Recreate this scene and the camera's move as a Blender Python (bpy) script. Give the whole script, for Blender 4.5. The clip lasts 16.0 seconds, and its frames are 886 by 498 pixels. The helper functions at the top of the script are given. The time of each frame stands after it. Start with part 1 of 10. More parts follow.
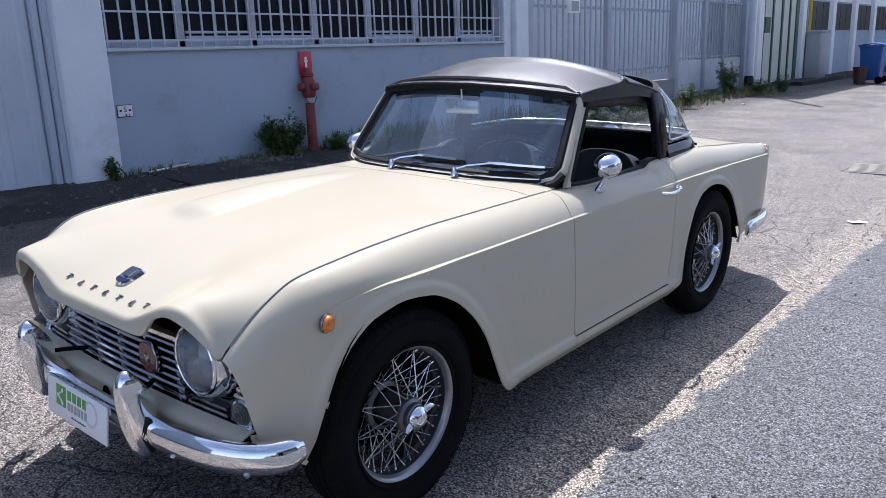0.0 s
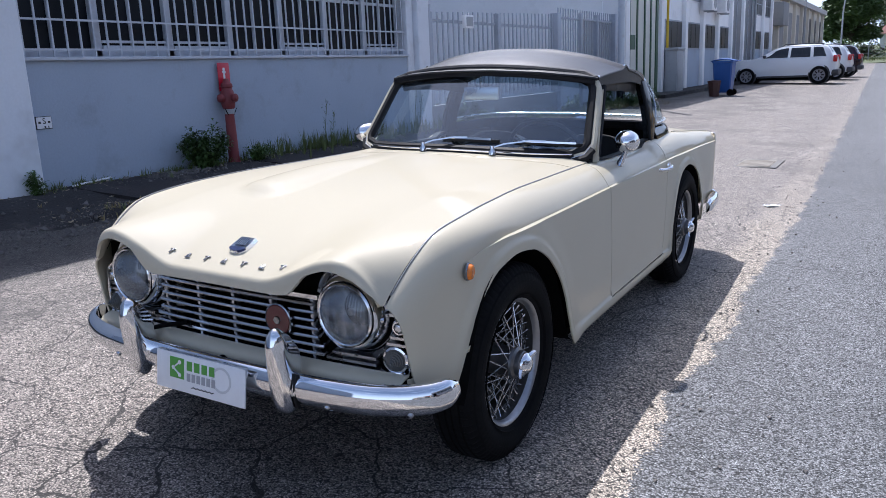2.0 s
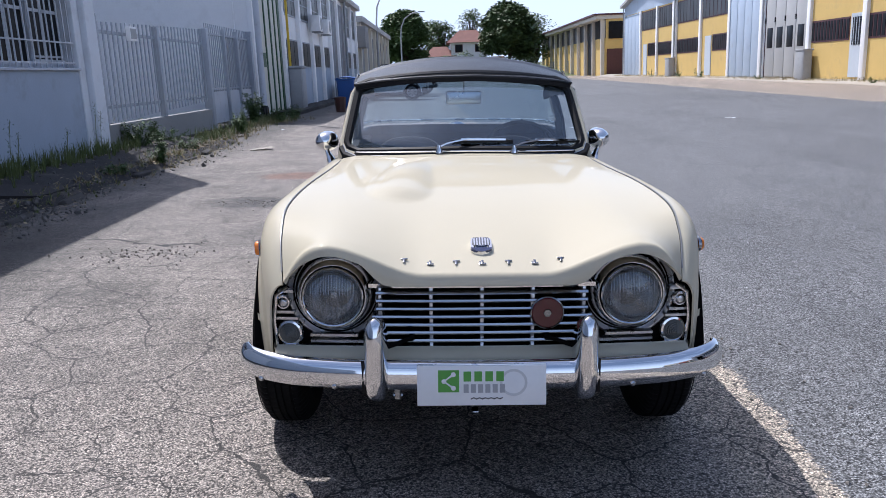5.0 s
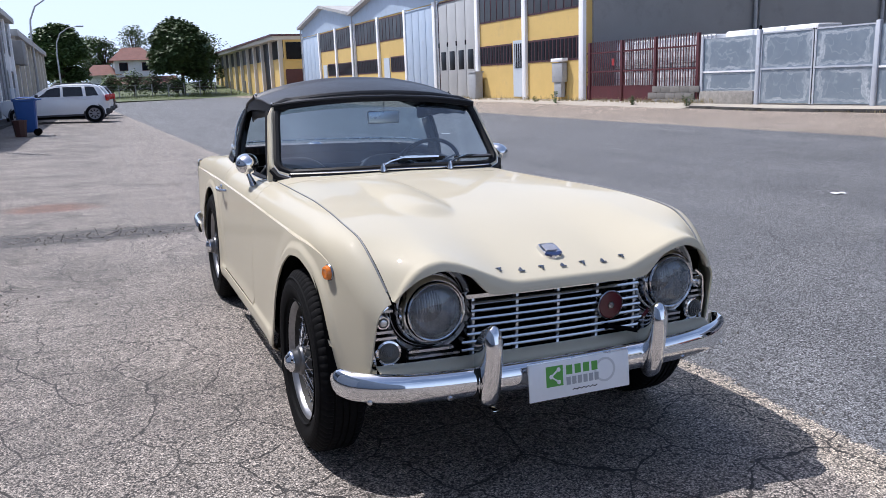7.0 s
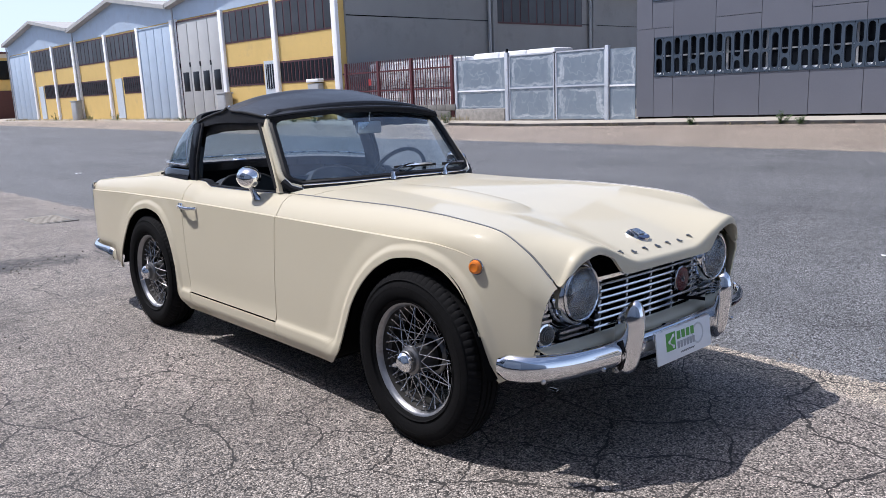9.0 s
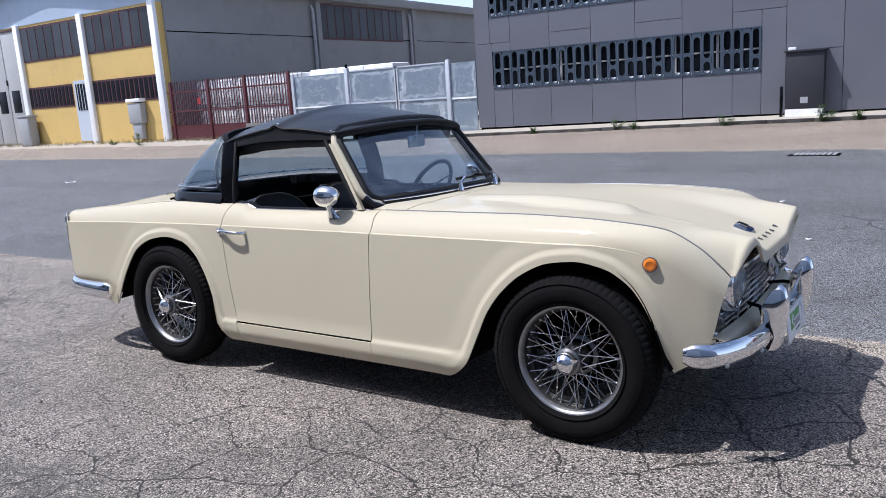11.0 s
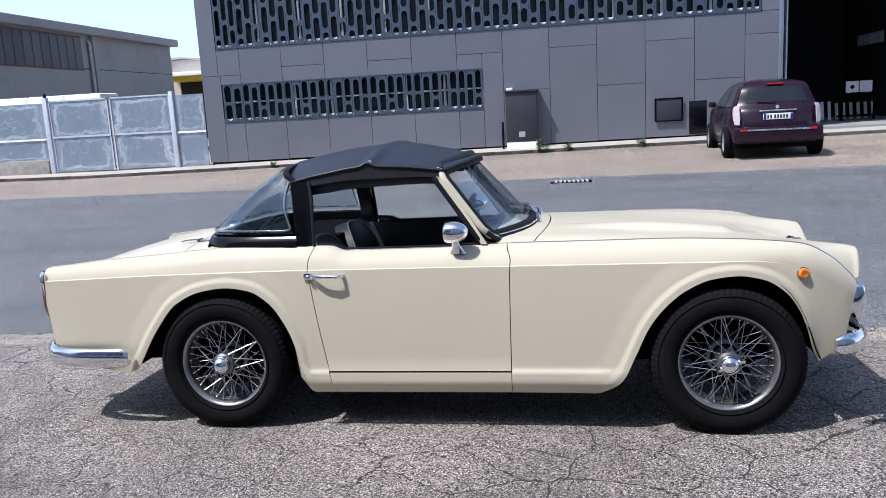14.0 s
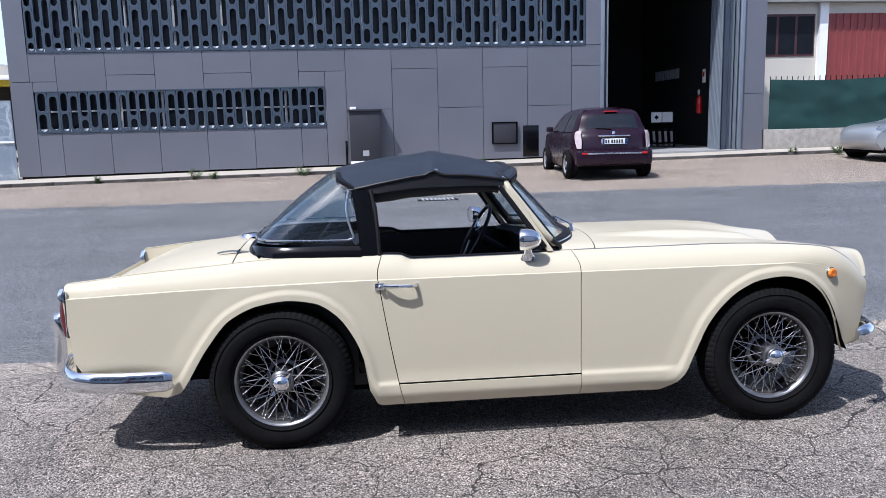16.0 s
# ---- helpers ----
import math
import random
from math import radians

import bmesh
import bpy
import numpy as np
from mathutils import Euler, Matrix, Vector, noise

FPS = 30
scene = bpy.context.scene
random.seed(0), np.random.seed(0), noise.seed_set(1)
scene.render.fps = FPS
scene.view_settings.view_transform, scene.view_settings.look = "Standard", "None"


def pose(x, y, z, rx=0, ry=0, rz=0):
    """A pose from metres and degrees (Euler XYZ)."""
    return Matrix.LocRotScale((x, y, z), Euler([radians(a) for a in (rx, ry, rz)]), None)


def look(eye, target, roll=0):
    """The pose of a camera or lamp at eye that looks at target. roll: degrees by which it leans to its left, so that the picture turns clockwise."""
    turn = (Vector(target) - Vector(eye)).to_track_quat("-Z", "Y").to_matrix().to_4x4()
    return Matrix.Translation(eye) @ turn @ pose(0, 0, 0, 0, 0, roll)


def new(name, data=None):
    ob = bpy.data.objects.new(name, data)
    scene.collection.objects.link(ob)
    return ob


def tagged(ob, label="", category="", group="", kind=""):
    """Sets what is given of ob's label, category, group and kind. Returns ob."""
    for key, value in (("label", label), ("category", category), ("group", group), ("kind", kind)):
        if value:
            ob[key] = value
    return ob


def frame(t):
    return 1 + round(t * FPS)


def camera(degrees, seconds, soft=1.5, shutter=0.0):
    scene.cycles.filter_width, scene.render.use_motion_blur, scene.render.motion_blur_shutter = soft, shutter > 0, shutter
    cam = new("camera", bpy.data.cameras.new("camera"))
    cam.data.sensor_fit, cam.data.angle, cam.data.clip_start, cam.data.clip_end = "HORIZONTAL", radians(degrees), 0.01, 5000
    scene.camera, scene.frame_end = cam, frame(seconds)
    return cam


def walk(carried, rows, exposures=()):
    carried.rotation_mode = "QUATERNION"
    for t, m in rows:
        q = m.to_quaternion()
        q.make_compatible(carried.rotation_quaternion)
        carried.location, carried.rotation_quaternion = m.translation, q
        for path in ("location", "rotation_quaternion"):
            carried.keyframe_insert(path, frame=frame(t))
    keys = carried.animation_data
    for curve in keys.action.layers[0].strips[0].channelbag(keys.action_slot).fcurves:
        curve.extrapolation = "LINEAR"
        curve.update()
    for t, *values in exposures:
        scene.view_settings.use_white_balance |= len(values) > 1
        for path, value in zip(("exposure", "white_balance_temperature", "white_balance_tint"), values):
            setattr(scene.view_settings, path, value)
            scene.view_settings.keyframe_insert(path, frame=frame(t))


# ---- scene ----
cam = camera(59.3, 16.0, soft=0.7)
PATH = [
    (0, (2.13, -1.499, 1.308), (0.863, -0.03, 0.821), -2.0),
    (0.5, (2.196, -1.684, 1.259), (0.961, -0.178, 0.804), -2.1),
    (1, (2.083, -1.835, 1.237), (0.906, -0.279, 0.798), -2.2),
    (1.5, (1.921, -1.994, 1.228), (0.823, -0.381, 0.79), -2.3),
    (2, (1.679, -2.083, 1.194), (0.682, -0.408, 0.747), -2.4),
    (2.5, (1.399, -2.195, 1.193), (0.52, -0.457, 0.738), -2.5),
    (3, (1.073, -2.35, 1.187), (0.332, -0.55, 0.732), -2.3),
    (3.5, (0.773, -2.461, 1.168), (0.194, -0.6, 0.72), -2.1),
    (3.7, (0.648, -2.499, 1.179), (0.142, -0.616, 0.735), -2.1),
    (5.8, (-0.55, -2.666, 1.219), (-0.245, -0.741, 0.77), -2.6),
    (6, (-0.671, -2.662, 1.225), (-0.286, -0.752, 0.777), -2.7),
    (6.5, (-0.955, -2.615, 1.228), (-0.372, -0.752, 0.789), -2.5),
    (7, (-1.257, -2.52, 1.253), (-0.487, -0.724, 0.828), -2.1),
    (7.5, (-1.567, -2.448, 1.242), (-0.63, -0.73, 0.83), -1.9),
    (8, (-1.835, -2.311, 1.236), (-0.746, -0.683, 0.832), -1.8),
    (8.5, (-2.088, -2.144, 1.244), (-0.869, -0.61, 0.844), -2.0),
    (9, (-2.382, -1.984, 1.249), (-1.054, -0.543, 0.85), -2.4),
    (9.2, (-2.475, -1.924, 1.256), (-1.109, -0.518, 0.859), -2.7),
    (11.3, (-3.257, -0.938, 1.311), (-1.581, 0.083, 0.926), -3.7),
    (11.5, (-3.308, -0.818, 1.322), (-1.605, 0.158, 0.938), -3.7),
    (12, (-3.497, -0.534, 1.337), (-1.732, 0.324, 0.956), -3.8),
    (12.5, (-3.678, -0.251, 1.374), (-1.853, 0.476, 0.998), -3.6),
    (13, (-3.742, 0.055, 1.397), (-1.868, 0.648, 1.028), -3.4),
    (13.5, (-3.843, 0.356, 1.408), (-1.931, 0.815, 1.044), -3.3),
    (14, (-3.939, 0.643, 1.43), (-1.997, 0.966, 1.076), -3.2),
    (14.5, (-3.964, 0.936, 1.427), (-2.003, 1.132, 1.087), -3.0),
    (15, (-4.011, 1.234, 1.443), (-2.039, 1.305, 1.113), -2.7),
    (15.5, (-4.054, 1.555, 1.455), (-2.081, 1.502, 1.131), -2.2),
    (16, (-4.008, 1.837, 1.426), (-2.044, 1.647, 1.104), -1.4),
]
walk(cam, [(t, look(e, g, r)) for t, e, g, r in PATH], [(0.0, 0.34, 5740, 16), (3.5, 0.25, 5780, 15), (6.0, 0.10, 5850, 15), (9.0, 0.09, 5900, 15), (12.0, 0.18, 5650, 14), (16.0, 0.30, 5630, 14)])

# ---- light ----
world = bpy.data.worlds.new("sky")
scene.world = world
world.use_nodes = True
wn = world.node_tree.nodes
sky = wn.new("ShaderNodeTexSky")
sky.sky_type = "NISHITA"
sky.sun_disc = False
sky.sun_elevation = radians(59.7)
sky.sun_rotation = radians(-38.0)
sky.air_density, sky.dust_density, sky.ozone_density = 1.0, 2.6, 1.0
# thin fair-weather cloud and haze over the clear sky
wl = world.node_tree.links
w_tc, w_map, w_noise, w_ramp, w_mix = wn.new("ShaderNodeTexCoord"), wn.new("ShaderNodeMapping"), wn.new("ShaderNodeTexNoise"), wn.new("ShaderNodeValToRGB"), wn.new("ShaderNodeMix")
w_map.inputs["Scale"].default_value = (1.6, 1.6, 4.2)
w_noise.inputs["Scale"].default_value, w_noise.inputs["Detail"].default_value, w_noise.inputs["Roughness"].default_value = 1.9, 9, 0.58
w_ramp.color_ramp.elements[0].position, w_ramp.color_ramp.elements[1].position = 0.52, 0.68
w_ramp.color_ramp.elements[0].color, w_ramp.color_ramp.elements[1].color = (0.05, 0.05, 0.05, 1), (0.34, 0.34, 0.34, 1)
w_mix.data_type = "RGBA"
w_mix.inputs["B"].default_value = (7.0, 8.2, 10.2, 1)
# summer haze thickens towards the horizon
w_sep, w_haze, w_max = wn.new("ShaderNodeSeparateXYZ"), wn.new("ShaderNodeValToRGB"), wn.new("ShaderNodeMath")
w_max.operation = "MAXIMUM"
w_haze.color_ramp.elements[0].position, w_haze.color_ramp.elements[1].position = 0.0, 0.58
w_haze.color_ramp.elements[0].color, w_haze.color_ramp.elements[1].color = (0.90, 0.90, 0.90, 1), (0.0, 0.0, 0.0, 1)
w_haze.color_ramp.elements.new(0.20).color = (0.62, 0.62, 0.62, 1)
wl.new(w_tc.outputs["Generated"], w_sep.inputs[0])
wl.new(w_sep.outputs[2], w_haze.inputs[0])
wl.new(w_haze.outputs[0], w_max.inputs[1])
wl.new(w_tc.outputs["Generated"], w_map.inputs["Vector"])
wl.new(w_map.outputs[0], w_noise.inputs["Vector"])
wl.new(w_noise.outputs["Fac"], w_ramp.inputs[0])
wl.new(w_ramp.outputs[0], w_max.inputs[0])
wl.new(w_max.outputs[0], w_mix.inputs["Factor"])
wl.new(sky.outputs[0], w_mix.inputs["A"])
wl.new(w_mix.outputs["Result"], wn["Background"].inputs[0])
wn["Background"].inputs[1].default_value = 0.124
sun = new("sun", bpy.data.lights.new("sun", "SUN"))
sun.data.energy, sun.data.angle, sun.data.color = 4.5, radians(0.53), (1.0, 0.95, 0.87)
sun.matrix_world = look((-18.0, 23.0, 50.0), (0, 0, 0))



# ---- mesh helpers ----
class Mesh:
    """Gathers vertices and faces for one part."""

    def __init__(self):
        self.v, self.f = [], []

    def add(self, verts, faces):
        n = len(self.v)
        self.v += [tuple(p) for p in verts]
        self.f += [tuple(i + n for i in f) for f in faces]
        return self

    def grid(self, rows, close_u=False, close_v=False, flip=False):
        """rows: equal-length lists of points."""
        a, b = len(rows), len(rows[0])
        faces = []
        for i in range(a if close_u else a - 1):
            for j in range(b if close_v else b - 1):
                q = (i * b + j, i * b + (j + 1) % b, (i + 1) % a * b + (j + 1) % b, (i + 1) % a * b + j)
                faces.append(q[::-1] if flip else q)
        return self.add([p for r in rows for p in r], faces)

    def box(self, lo, hi, m=None, bevel=0.0):
        (x0, y0, z0), (x1, y1, z1) = lo, hi
        if bevel <= 0:
            vs = [(x, y, z) for z in (z0, z1) for y in (y0, y1) for x in (x0, x1)]
            fs = [(0, 2, 3, 1), (4, 5, 7, 6), (0, 1, 5, 4), (2, 6, 7, 3), (0, 4, 6, 2), (1, 3, 7, 5)]
            return self.add([m @ Vector(p) for p in vs] if m else vs, fs)
        bm = bmesh.new()
        bmesh.ops.create_cube(bm, size=1.0)
        bmesh.ops.scale(bm, vec=(abs(x1 - x0), abs(y1 - y0), abs(z1 - z0)), verts=bm.verts)
        bmesh.ops.translate(bm, vec=((x0 + x1) / 2, (y0 + y1) / 2, (z0 + z1) / 2), verts=bm.verts)
        bmesh.ops.bevel(bm, geom=bm.edges[:], offset=bevel, segments=2, affect="EDGES", profile=0.5)
        return self.take(bm, m)

    def take(self, bm, m=None):
        bm.verts.index_update()
        vs = [(m @ v.co if m else v.co) for v in bm.verts]
        self.add(vs, [[v.index for v in f.verts] for f in bm.faces])
        bm.free()
        return self

    def lathe(self, profile, m=None, n=24, cap=True, arc=None):
        """profile: (radius, height) pairs turned round the z axis of m."""
        m = m or Matrix()
        rows = []
        for k in range(n):
            a = 2 * math.pi * k / n
            rows.append([m @ Vector((r * math.cos(a), r * math.sin(a), h)) for r, h in profile])
        self.grid(rows, close_u=True)
        if cap:
            base = len(self.v) - n * len(profile)
            b = len(profile)
            if profile[0][0] > 1e-5:
                self.f.append(tuple(base + k * b for k in reversed(range(n))))
            if profile[-1][0] > 1e-5:
                self.f.append(tuple(base + k * b + b - 1 for k in range(n)))
        return self

    def rod(self, p, q, r, r2=None, n=8):
        p, q = Vector(p), Vector(q)
        m = Matrix.Translation(p) @ (q - p).to_track_quat("Z", "Y").to_matrix().to_4x4()
        return self.lathe([(r, 0), (r if r2 is None else r2, (q - p).length)], m, n)

    def tube(self, pts, r, n=8, closed=False):
        """r: a radius, or one for each point."""
        pts = [Vector(p) for p in pts]
        k = len(pts)
        rs = r if isinstance(r, (list, tuple)) else [r] * k
        rows, up = [], None
        for i in range(k):
            a, b = (pts[i - 1], pts[(i + 1) % k]) if closed else (pts[max(i - 1, 0)], pts[min(i + 1, k - 1)])
            t = (b - a).normalized()
            if up is None:
                up = t.orthogonal().normalized()
            up = (up - t * up.dot(t)).normalized()
            s = t.cross(up)
            rows.append([pts[i] + rs[i] * (math.cos(2 * math.pi * j / n) * up + math.sin(2 * math.pi * j / n) * s) for j in range(n)])
        self.grid(rows, close_u=closed, close_v=True)
        if not closed:
            base = len(self.v) - k * n
            self.f.append(tuple(base + j for j in range(n)))
            self.f.append(tuple(base + (k - 1) * n + j for j in reversed(range(n))))
        return self

    def sweep(self, pts, section, up=(0, 0, 1), caps=True):
        """Sweeps a closed section of (side, up) pairs along a path."""
        pts = [Vector(p) for p in pts]
        rows = []
        for i, p in enumerate(pts):
            t = (pts[min(i + 1, len(pts) - 1)] - pts[max(i - 1, 0)]).normalized()
            s = t.cross(Vector(up)).normalized()
            u = s.cross(t)
            sec = section(i / (len(pts) - 1)) if callable(section) else section
            rows.append([p + a * s + b * u for a, b in sec])
        self.grid(rows, close_v=True)
        if caps:
            n = len(rows[0])
            base = len(self.v) - len(rows) * n
            self.f.append(tuple(base + j for j in range(n)))
            self.f.append(tuple(base + (len(rows) - 1) * n + j for j in reversed(range(n))))
        return self

    def sheet(self, rows, t, flip=False):
        """A grid with thickness t on its inner side and closed edges."""
        a, b = len(rows), len(rows[0])
        pts = [[Vector(p) for p in r] for r in rows]
        back = []
        for i in range(a):
            row = []
            for j in range(b):
                du = pts[min(i + 1, a - 1)][j] - pts[max(i - 1, 0)][j]
                dv = pts[i][min(j + 1, b - 1)] - pts[i][max(j - 1, 0)]
                n = du.cross(dv)
                n = n.normalized() if n.length > 1e-9 else Vector((0, 0, 1))
                row.append(pts[i][j] + n * (t if flip else -t))
            back.append(row)
        self.grid(pts, flip=flip)
        self.grid(back, flip=not flip)
        for line, bline, fl in ((pts[0], back[0], flip), (pts[-1], back[-1], not flip)):
            self.grid([line, bline], flip=not fl)
        for j, fl in ((0, not flip), (b - 1, flip)):
            self.grid([[r[j] for r in pts], [r[j] for r in back]], flip=not fl)
        return self

    def data(self, name, material, smooth=35):
        me = bpy.data.meshes.new(name)
        me.from_pydata(self.v, [], self.f)
        me.validate()
        bm = bmesh.new()
        bm.from_mesh(me)
        bmesh.ops.remove_doubles(bm, verts=bm.verts[:], dist=1e-5)
        bmesh.ops.recalc_face_normals(bm, faces=bm.faces[:])
        bm.to_mesh(me)
        bm.free()
        if material:
            me.materials.append(material)
        if smooth:
            me.shade_smooth()
            me.set_sharp_from_angle(angle=radians(smooth))
        return me


def part(name, mesh, material, parent=None, label="", smooth=35, at=None):
    ob = new(name, mesh.data(name, material, smooth) if isinstance(mesh, Mesh) else mesh)
    if parent:
        ob.parent = parent
    if at is not None:
        ob.matrix_basis = at
    if label:
        ob["label"] = label
    return ob


def thing(name, m, label, category, group="", kind=""):
    ob = new(name)
    ob.empty_display_size = 0.1
    ob.matrix_basis = m
    return tagged(ob, label, category, group, kind)


def curve(*knots):
    """A smooth function through (x, value) pairs with no overshoot."""
    xs = [float(k[0]) for k in knots]
    vs = [float(k[1]) for k in knots]
    n = len(xs)
    d = [(vs[i + 1] - vs[i]) / (xs[i + 1] - xs[i]) for i in range(n - 1)]
    m = [d[0]] + [0 if d[i - 1] * d[i] <= 0 else 2 * d[i - 1] * d[i] / (d[i - 1] + d[i]) for i in range(1, n - 1)] + [d[-1]]

    def f(x):
        if x <= xs[0]:
            return vs[0]
        if x >= xs[-1]:
            return vs[-1]
        i = next(k for k in range(n - 1) if x <= xs[k + 1])
        h = xs[i + 1] - xs[i]
        t = (x - xs[i]) / h
        return ((1 + 2 * t) * (1 - t) ** 2 * vs[i] + t * (1 - t) ** 2 * h * m[i] + t * t * (3 - 2 * t) * vs[i + 1] + t * t * (t - 1) * h * m[i + 1])
    return f


def steps(a, b, n):
    return [a + (b - a) * i / n for i in range(n + 1)]


def smoothstep(a, b, x):
    t = min(max((x - a) / (b - a), 0.0), 1.0)
    return t * t * (3 - 2 * t)


# ---- materials ----
def node_material(name):
    m = bpy.data.materials.new(name)
    m.use_nodes = True
    return m, m.node_tree.nodes, m.node_tree.links, m.node_tree.nodes["Principled BSDF"]


def surface(name, color, rough=0.5, metal=0.0, var=0.12, scale=6.0, fine=80.0, bump=0.0, bump_scale=None, coat=0.0, spec=None, dirt=None, per_piece=0.0):
    """A surface whose colour wanders at two scales; bump in metres."""
    m, n, l, b = node_material(name)
    tc = n.new("ShaderNodeTexCoord")
    n1, n2 = n.new("ShaderNodeTexNoise"), n.new("ShaderNodeTexNoise")
    n1.inputs["Scale"].default_value, n2.inputs["Scale"].default_value = scale, fine
    n1.inputs["Detail"].default_value, n2.inputs["Detail"].default_value = 5, 3
    for t in (n1, n2):
        l.new(tc.outputs["Object"], t.inputs["Vector"])
    mixf = n.new("ShaderNodeMath")
    mixf.operation = "MULTIPLY_ADD"
    mixf.inputs[1].default_value = 0.65
    l.new(n1.outputs["Fac"], mixf.inputs[0])
    sc = n.new("ShaderNodeMath")
    sc.operation = "MULTIPLY"
    sc.inputs[1].default_value = 0.35
    l.new(n2.outputs["Fac"], sc.inputs[0])
    l.new(sc.outputs[0], mixf.inputs[2])
    fac = mixf.outputs[0]
    if per_piece:
        oi = n.new("ShaderNodeObjectInfo")
        pm = n.new("ShaderNodeMath")
        pm.operation = "MULTIPLY_ADD"
        pm.inputs[1].default_value = per_piece
        l.new(oi.outputs["Random"], pm.inputs[0])
        l.new(fac, pm.inputs[2])
        sb = n.new("ShaderNodeMath")
        sb.operation = "SUBTRACT"
        sb.inputs[1].default_value = per_piece / 2
        l.new(pm.outputs[0], sb.inputs[0])
        fac = sb.outputs[0]
    ramp = n.new("ShaderNodeValToRGB")
    ramp.color_ramp.elements[0].position, ramp.color_ramp.elements[1].position = 0.3, 0.7
    ramp.color_ramp.elements[0].color = (*[max(c * (1 - var), 0) for c in color], 1)
    ramp.color_ramp.elements[1].color = (*[min(c * (1 + var), 1) for c in color], 1)
    l.new(fac, ramp.inputs[0])
    col = ramp.outputs[0]
    if dirt:
        dcol, amount, dscale = dirt
        nd = n.new("ShaderNodeTexNoise")
        nd.inputs["Scale"].default_value, nd.inputs["Detail"].default_value, nd.inputs["Roughness"].default_value = dscale, 8, 0.65
        l.new(tc.outputs["Object"], nd.inputs["Vector"])
        dr = n.new("ShaderNodeValToRGB")
        dr.color_ramp.elements[0].position, dr.color_ramp.elements[1].position = 0.55, 0.75
        dr.color_ramp.elements[0].color, dr.color_ramp.elements[1].color = (0, 0, 0, 1), (amount, amount, amount, 1)
        l.new(nd.outputs["Fac"], dr.inputs[0])
        mx = n.new("ShaderNodeMix")
        mx.data_type = "RGBA"
        mx.inputs["B"].default_value = (*dcol, 1)
        l.new(dr.outputs[0], mx.inputs["Factor"])
        l.new(col, mx.inputs["A"])
        col = mx.outputs["Result"]
    l.new(col, b.inputs["Base Color"])
    b.inputs["Metallic"].default_value = metal
    rr = n.new("ShaderNodeMapRange")
    rr.inputs["To Min"].default_value, rr.inputs["To Max"].default_value = max(rough - 0.06, 0.02), min(rough + 0.06, 1)
    l.new(n1.outputs["Fac"], rr.inputs["Value"])
    l.new(rr.outputs[0], b.inputs["Roughness"])
    b.inputs["Coat Weight"].default_value = coat
    b.inputs["Coat Roughness"].default_value = 0.04
    if spec is not None:
        b.inputs["Specular IOR Level"].default_value = spec
    if bump:
        bp, nb = n.new("ShaderNodeBump"), n.new("ShaderNodeTexNoise")
        nb.inputs["Scale"].default_value, nb.inputs["Detail"].default_value = bump_scale or fine, 4
        l.new(tc.outputs["Object"], nb.inputs["Vector"])
        bp.inputs["Strength"].default_value, bp.inputs["Distance"].default_value = 1.0, bump
        l.new(nb.outputs["Fac"], bp.inputs["Height"])
        l.new(bp.outputs[0], b.inputs["Normal"])
    return m


def glass(name, color=(0.9, 0.95, 0.95), rough=0.0, base=0.06, film=0.0, film_color=(0.75, 0.80, 0.85), stripes=None):
    """Thin pane: clear, with a sheen that grows at a slant and a film of dust, fluting or painted reflection."""
    m, n, l, b = node_material(name)
    out = n["Material Output"]
    n.remove(b)
    tr, gl, mx, lw = n.new("ShaderNodeBsdfTransparent"), n.new("ShaderNodeBsdfGlossy"), n.new("ShaderNodeMixShader"), n.new("ShaderNodeLayerWeight")
    tr.inputs[0].default_value = (*color, 1)
    gl.inputs["Roughness"].default_value = rough
    pw, ma = n.new("ShaderNodeMath"), n.new("ShaderNodeMath")
    pw.operation, ma.operation = "POWER", "MULTIPLY_ADD"
    pw.inputs[1].default_value = 5.0
    ma.inputs[1].default_value, ma.inputs[2].default_value = 1.0 - base, base
    l.new(lw.outputs["Facing"], pw.inputs[0])
    l.new(pw.outputs[0], ma.inputs[0])
    l.new(ma.outputs[0], mx.inputs[0])
    clear = tr.outputs[0]
    if film:
        tc, mp, nz, rp = n.new("ShaderNodeTexCoord"), n.new("ShaderNodeMapping"), n.new("ShaderNodeTexNoise"), n.new("ShaderNodeMapRange")
        mp.inputs["Scale"].default_value = stripes or (9, 1.5, 1.5)
        nz.inputs["Scale"].default_value, nz.inputs["Detail"].default_value = 1.0, 6
        rp.inputs["From Min"].default_value, rp.inputs["From Max"].default_value = 0.35, 0.72
        rp.inputs["To Min"].default_value, rp.inputs["To Max"].default_value = film * 0.25, film
        l.new(tc.outputs["Object"], mp.inputs["Vector"])
        l.new(mp.outputs[0], nz.inputs["Vector"])
        l.new(nz.outputs["Fac"], rp.inputs["Value"])
        df, m2 = n.new("ShaderNodeBsdfDiffuse"), n.new("ShaderNodeMixShader")
        df.inputs[0].default_value = (*film_color, 1)
        l.new(rp.outputs[0], m2.inputs[0])
        l.new(clear, m2.inputs[1])
        l.new(df.outputs[0], m2.inputs[2])
        clear = m2.outputs[0]
    l.new(clear, mx.inputs[1])
    l.new(gl.outputs[0], mx.inputs[2])
    l.new(mx.outputs[0], out.inputs[0])
    return m


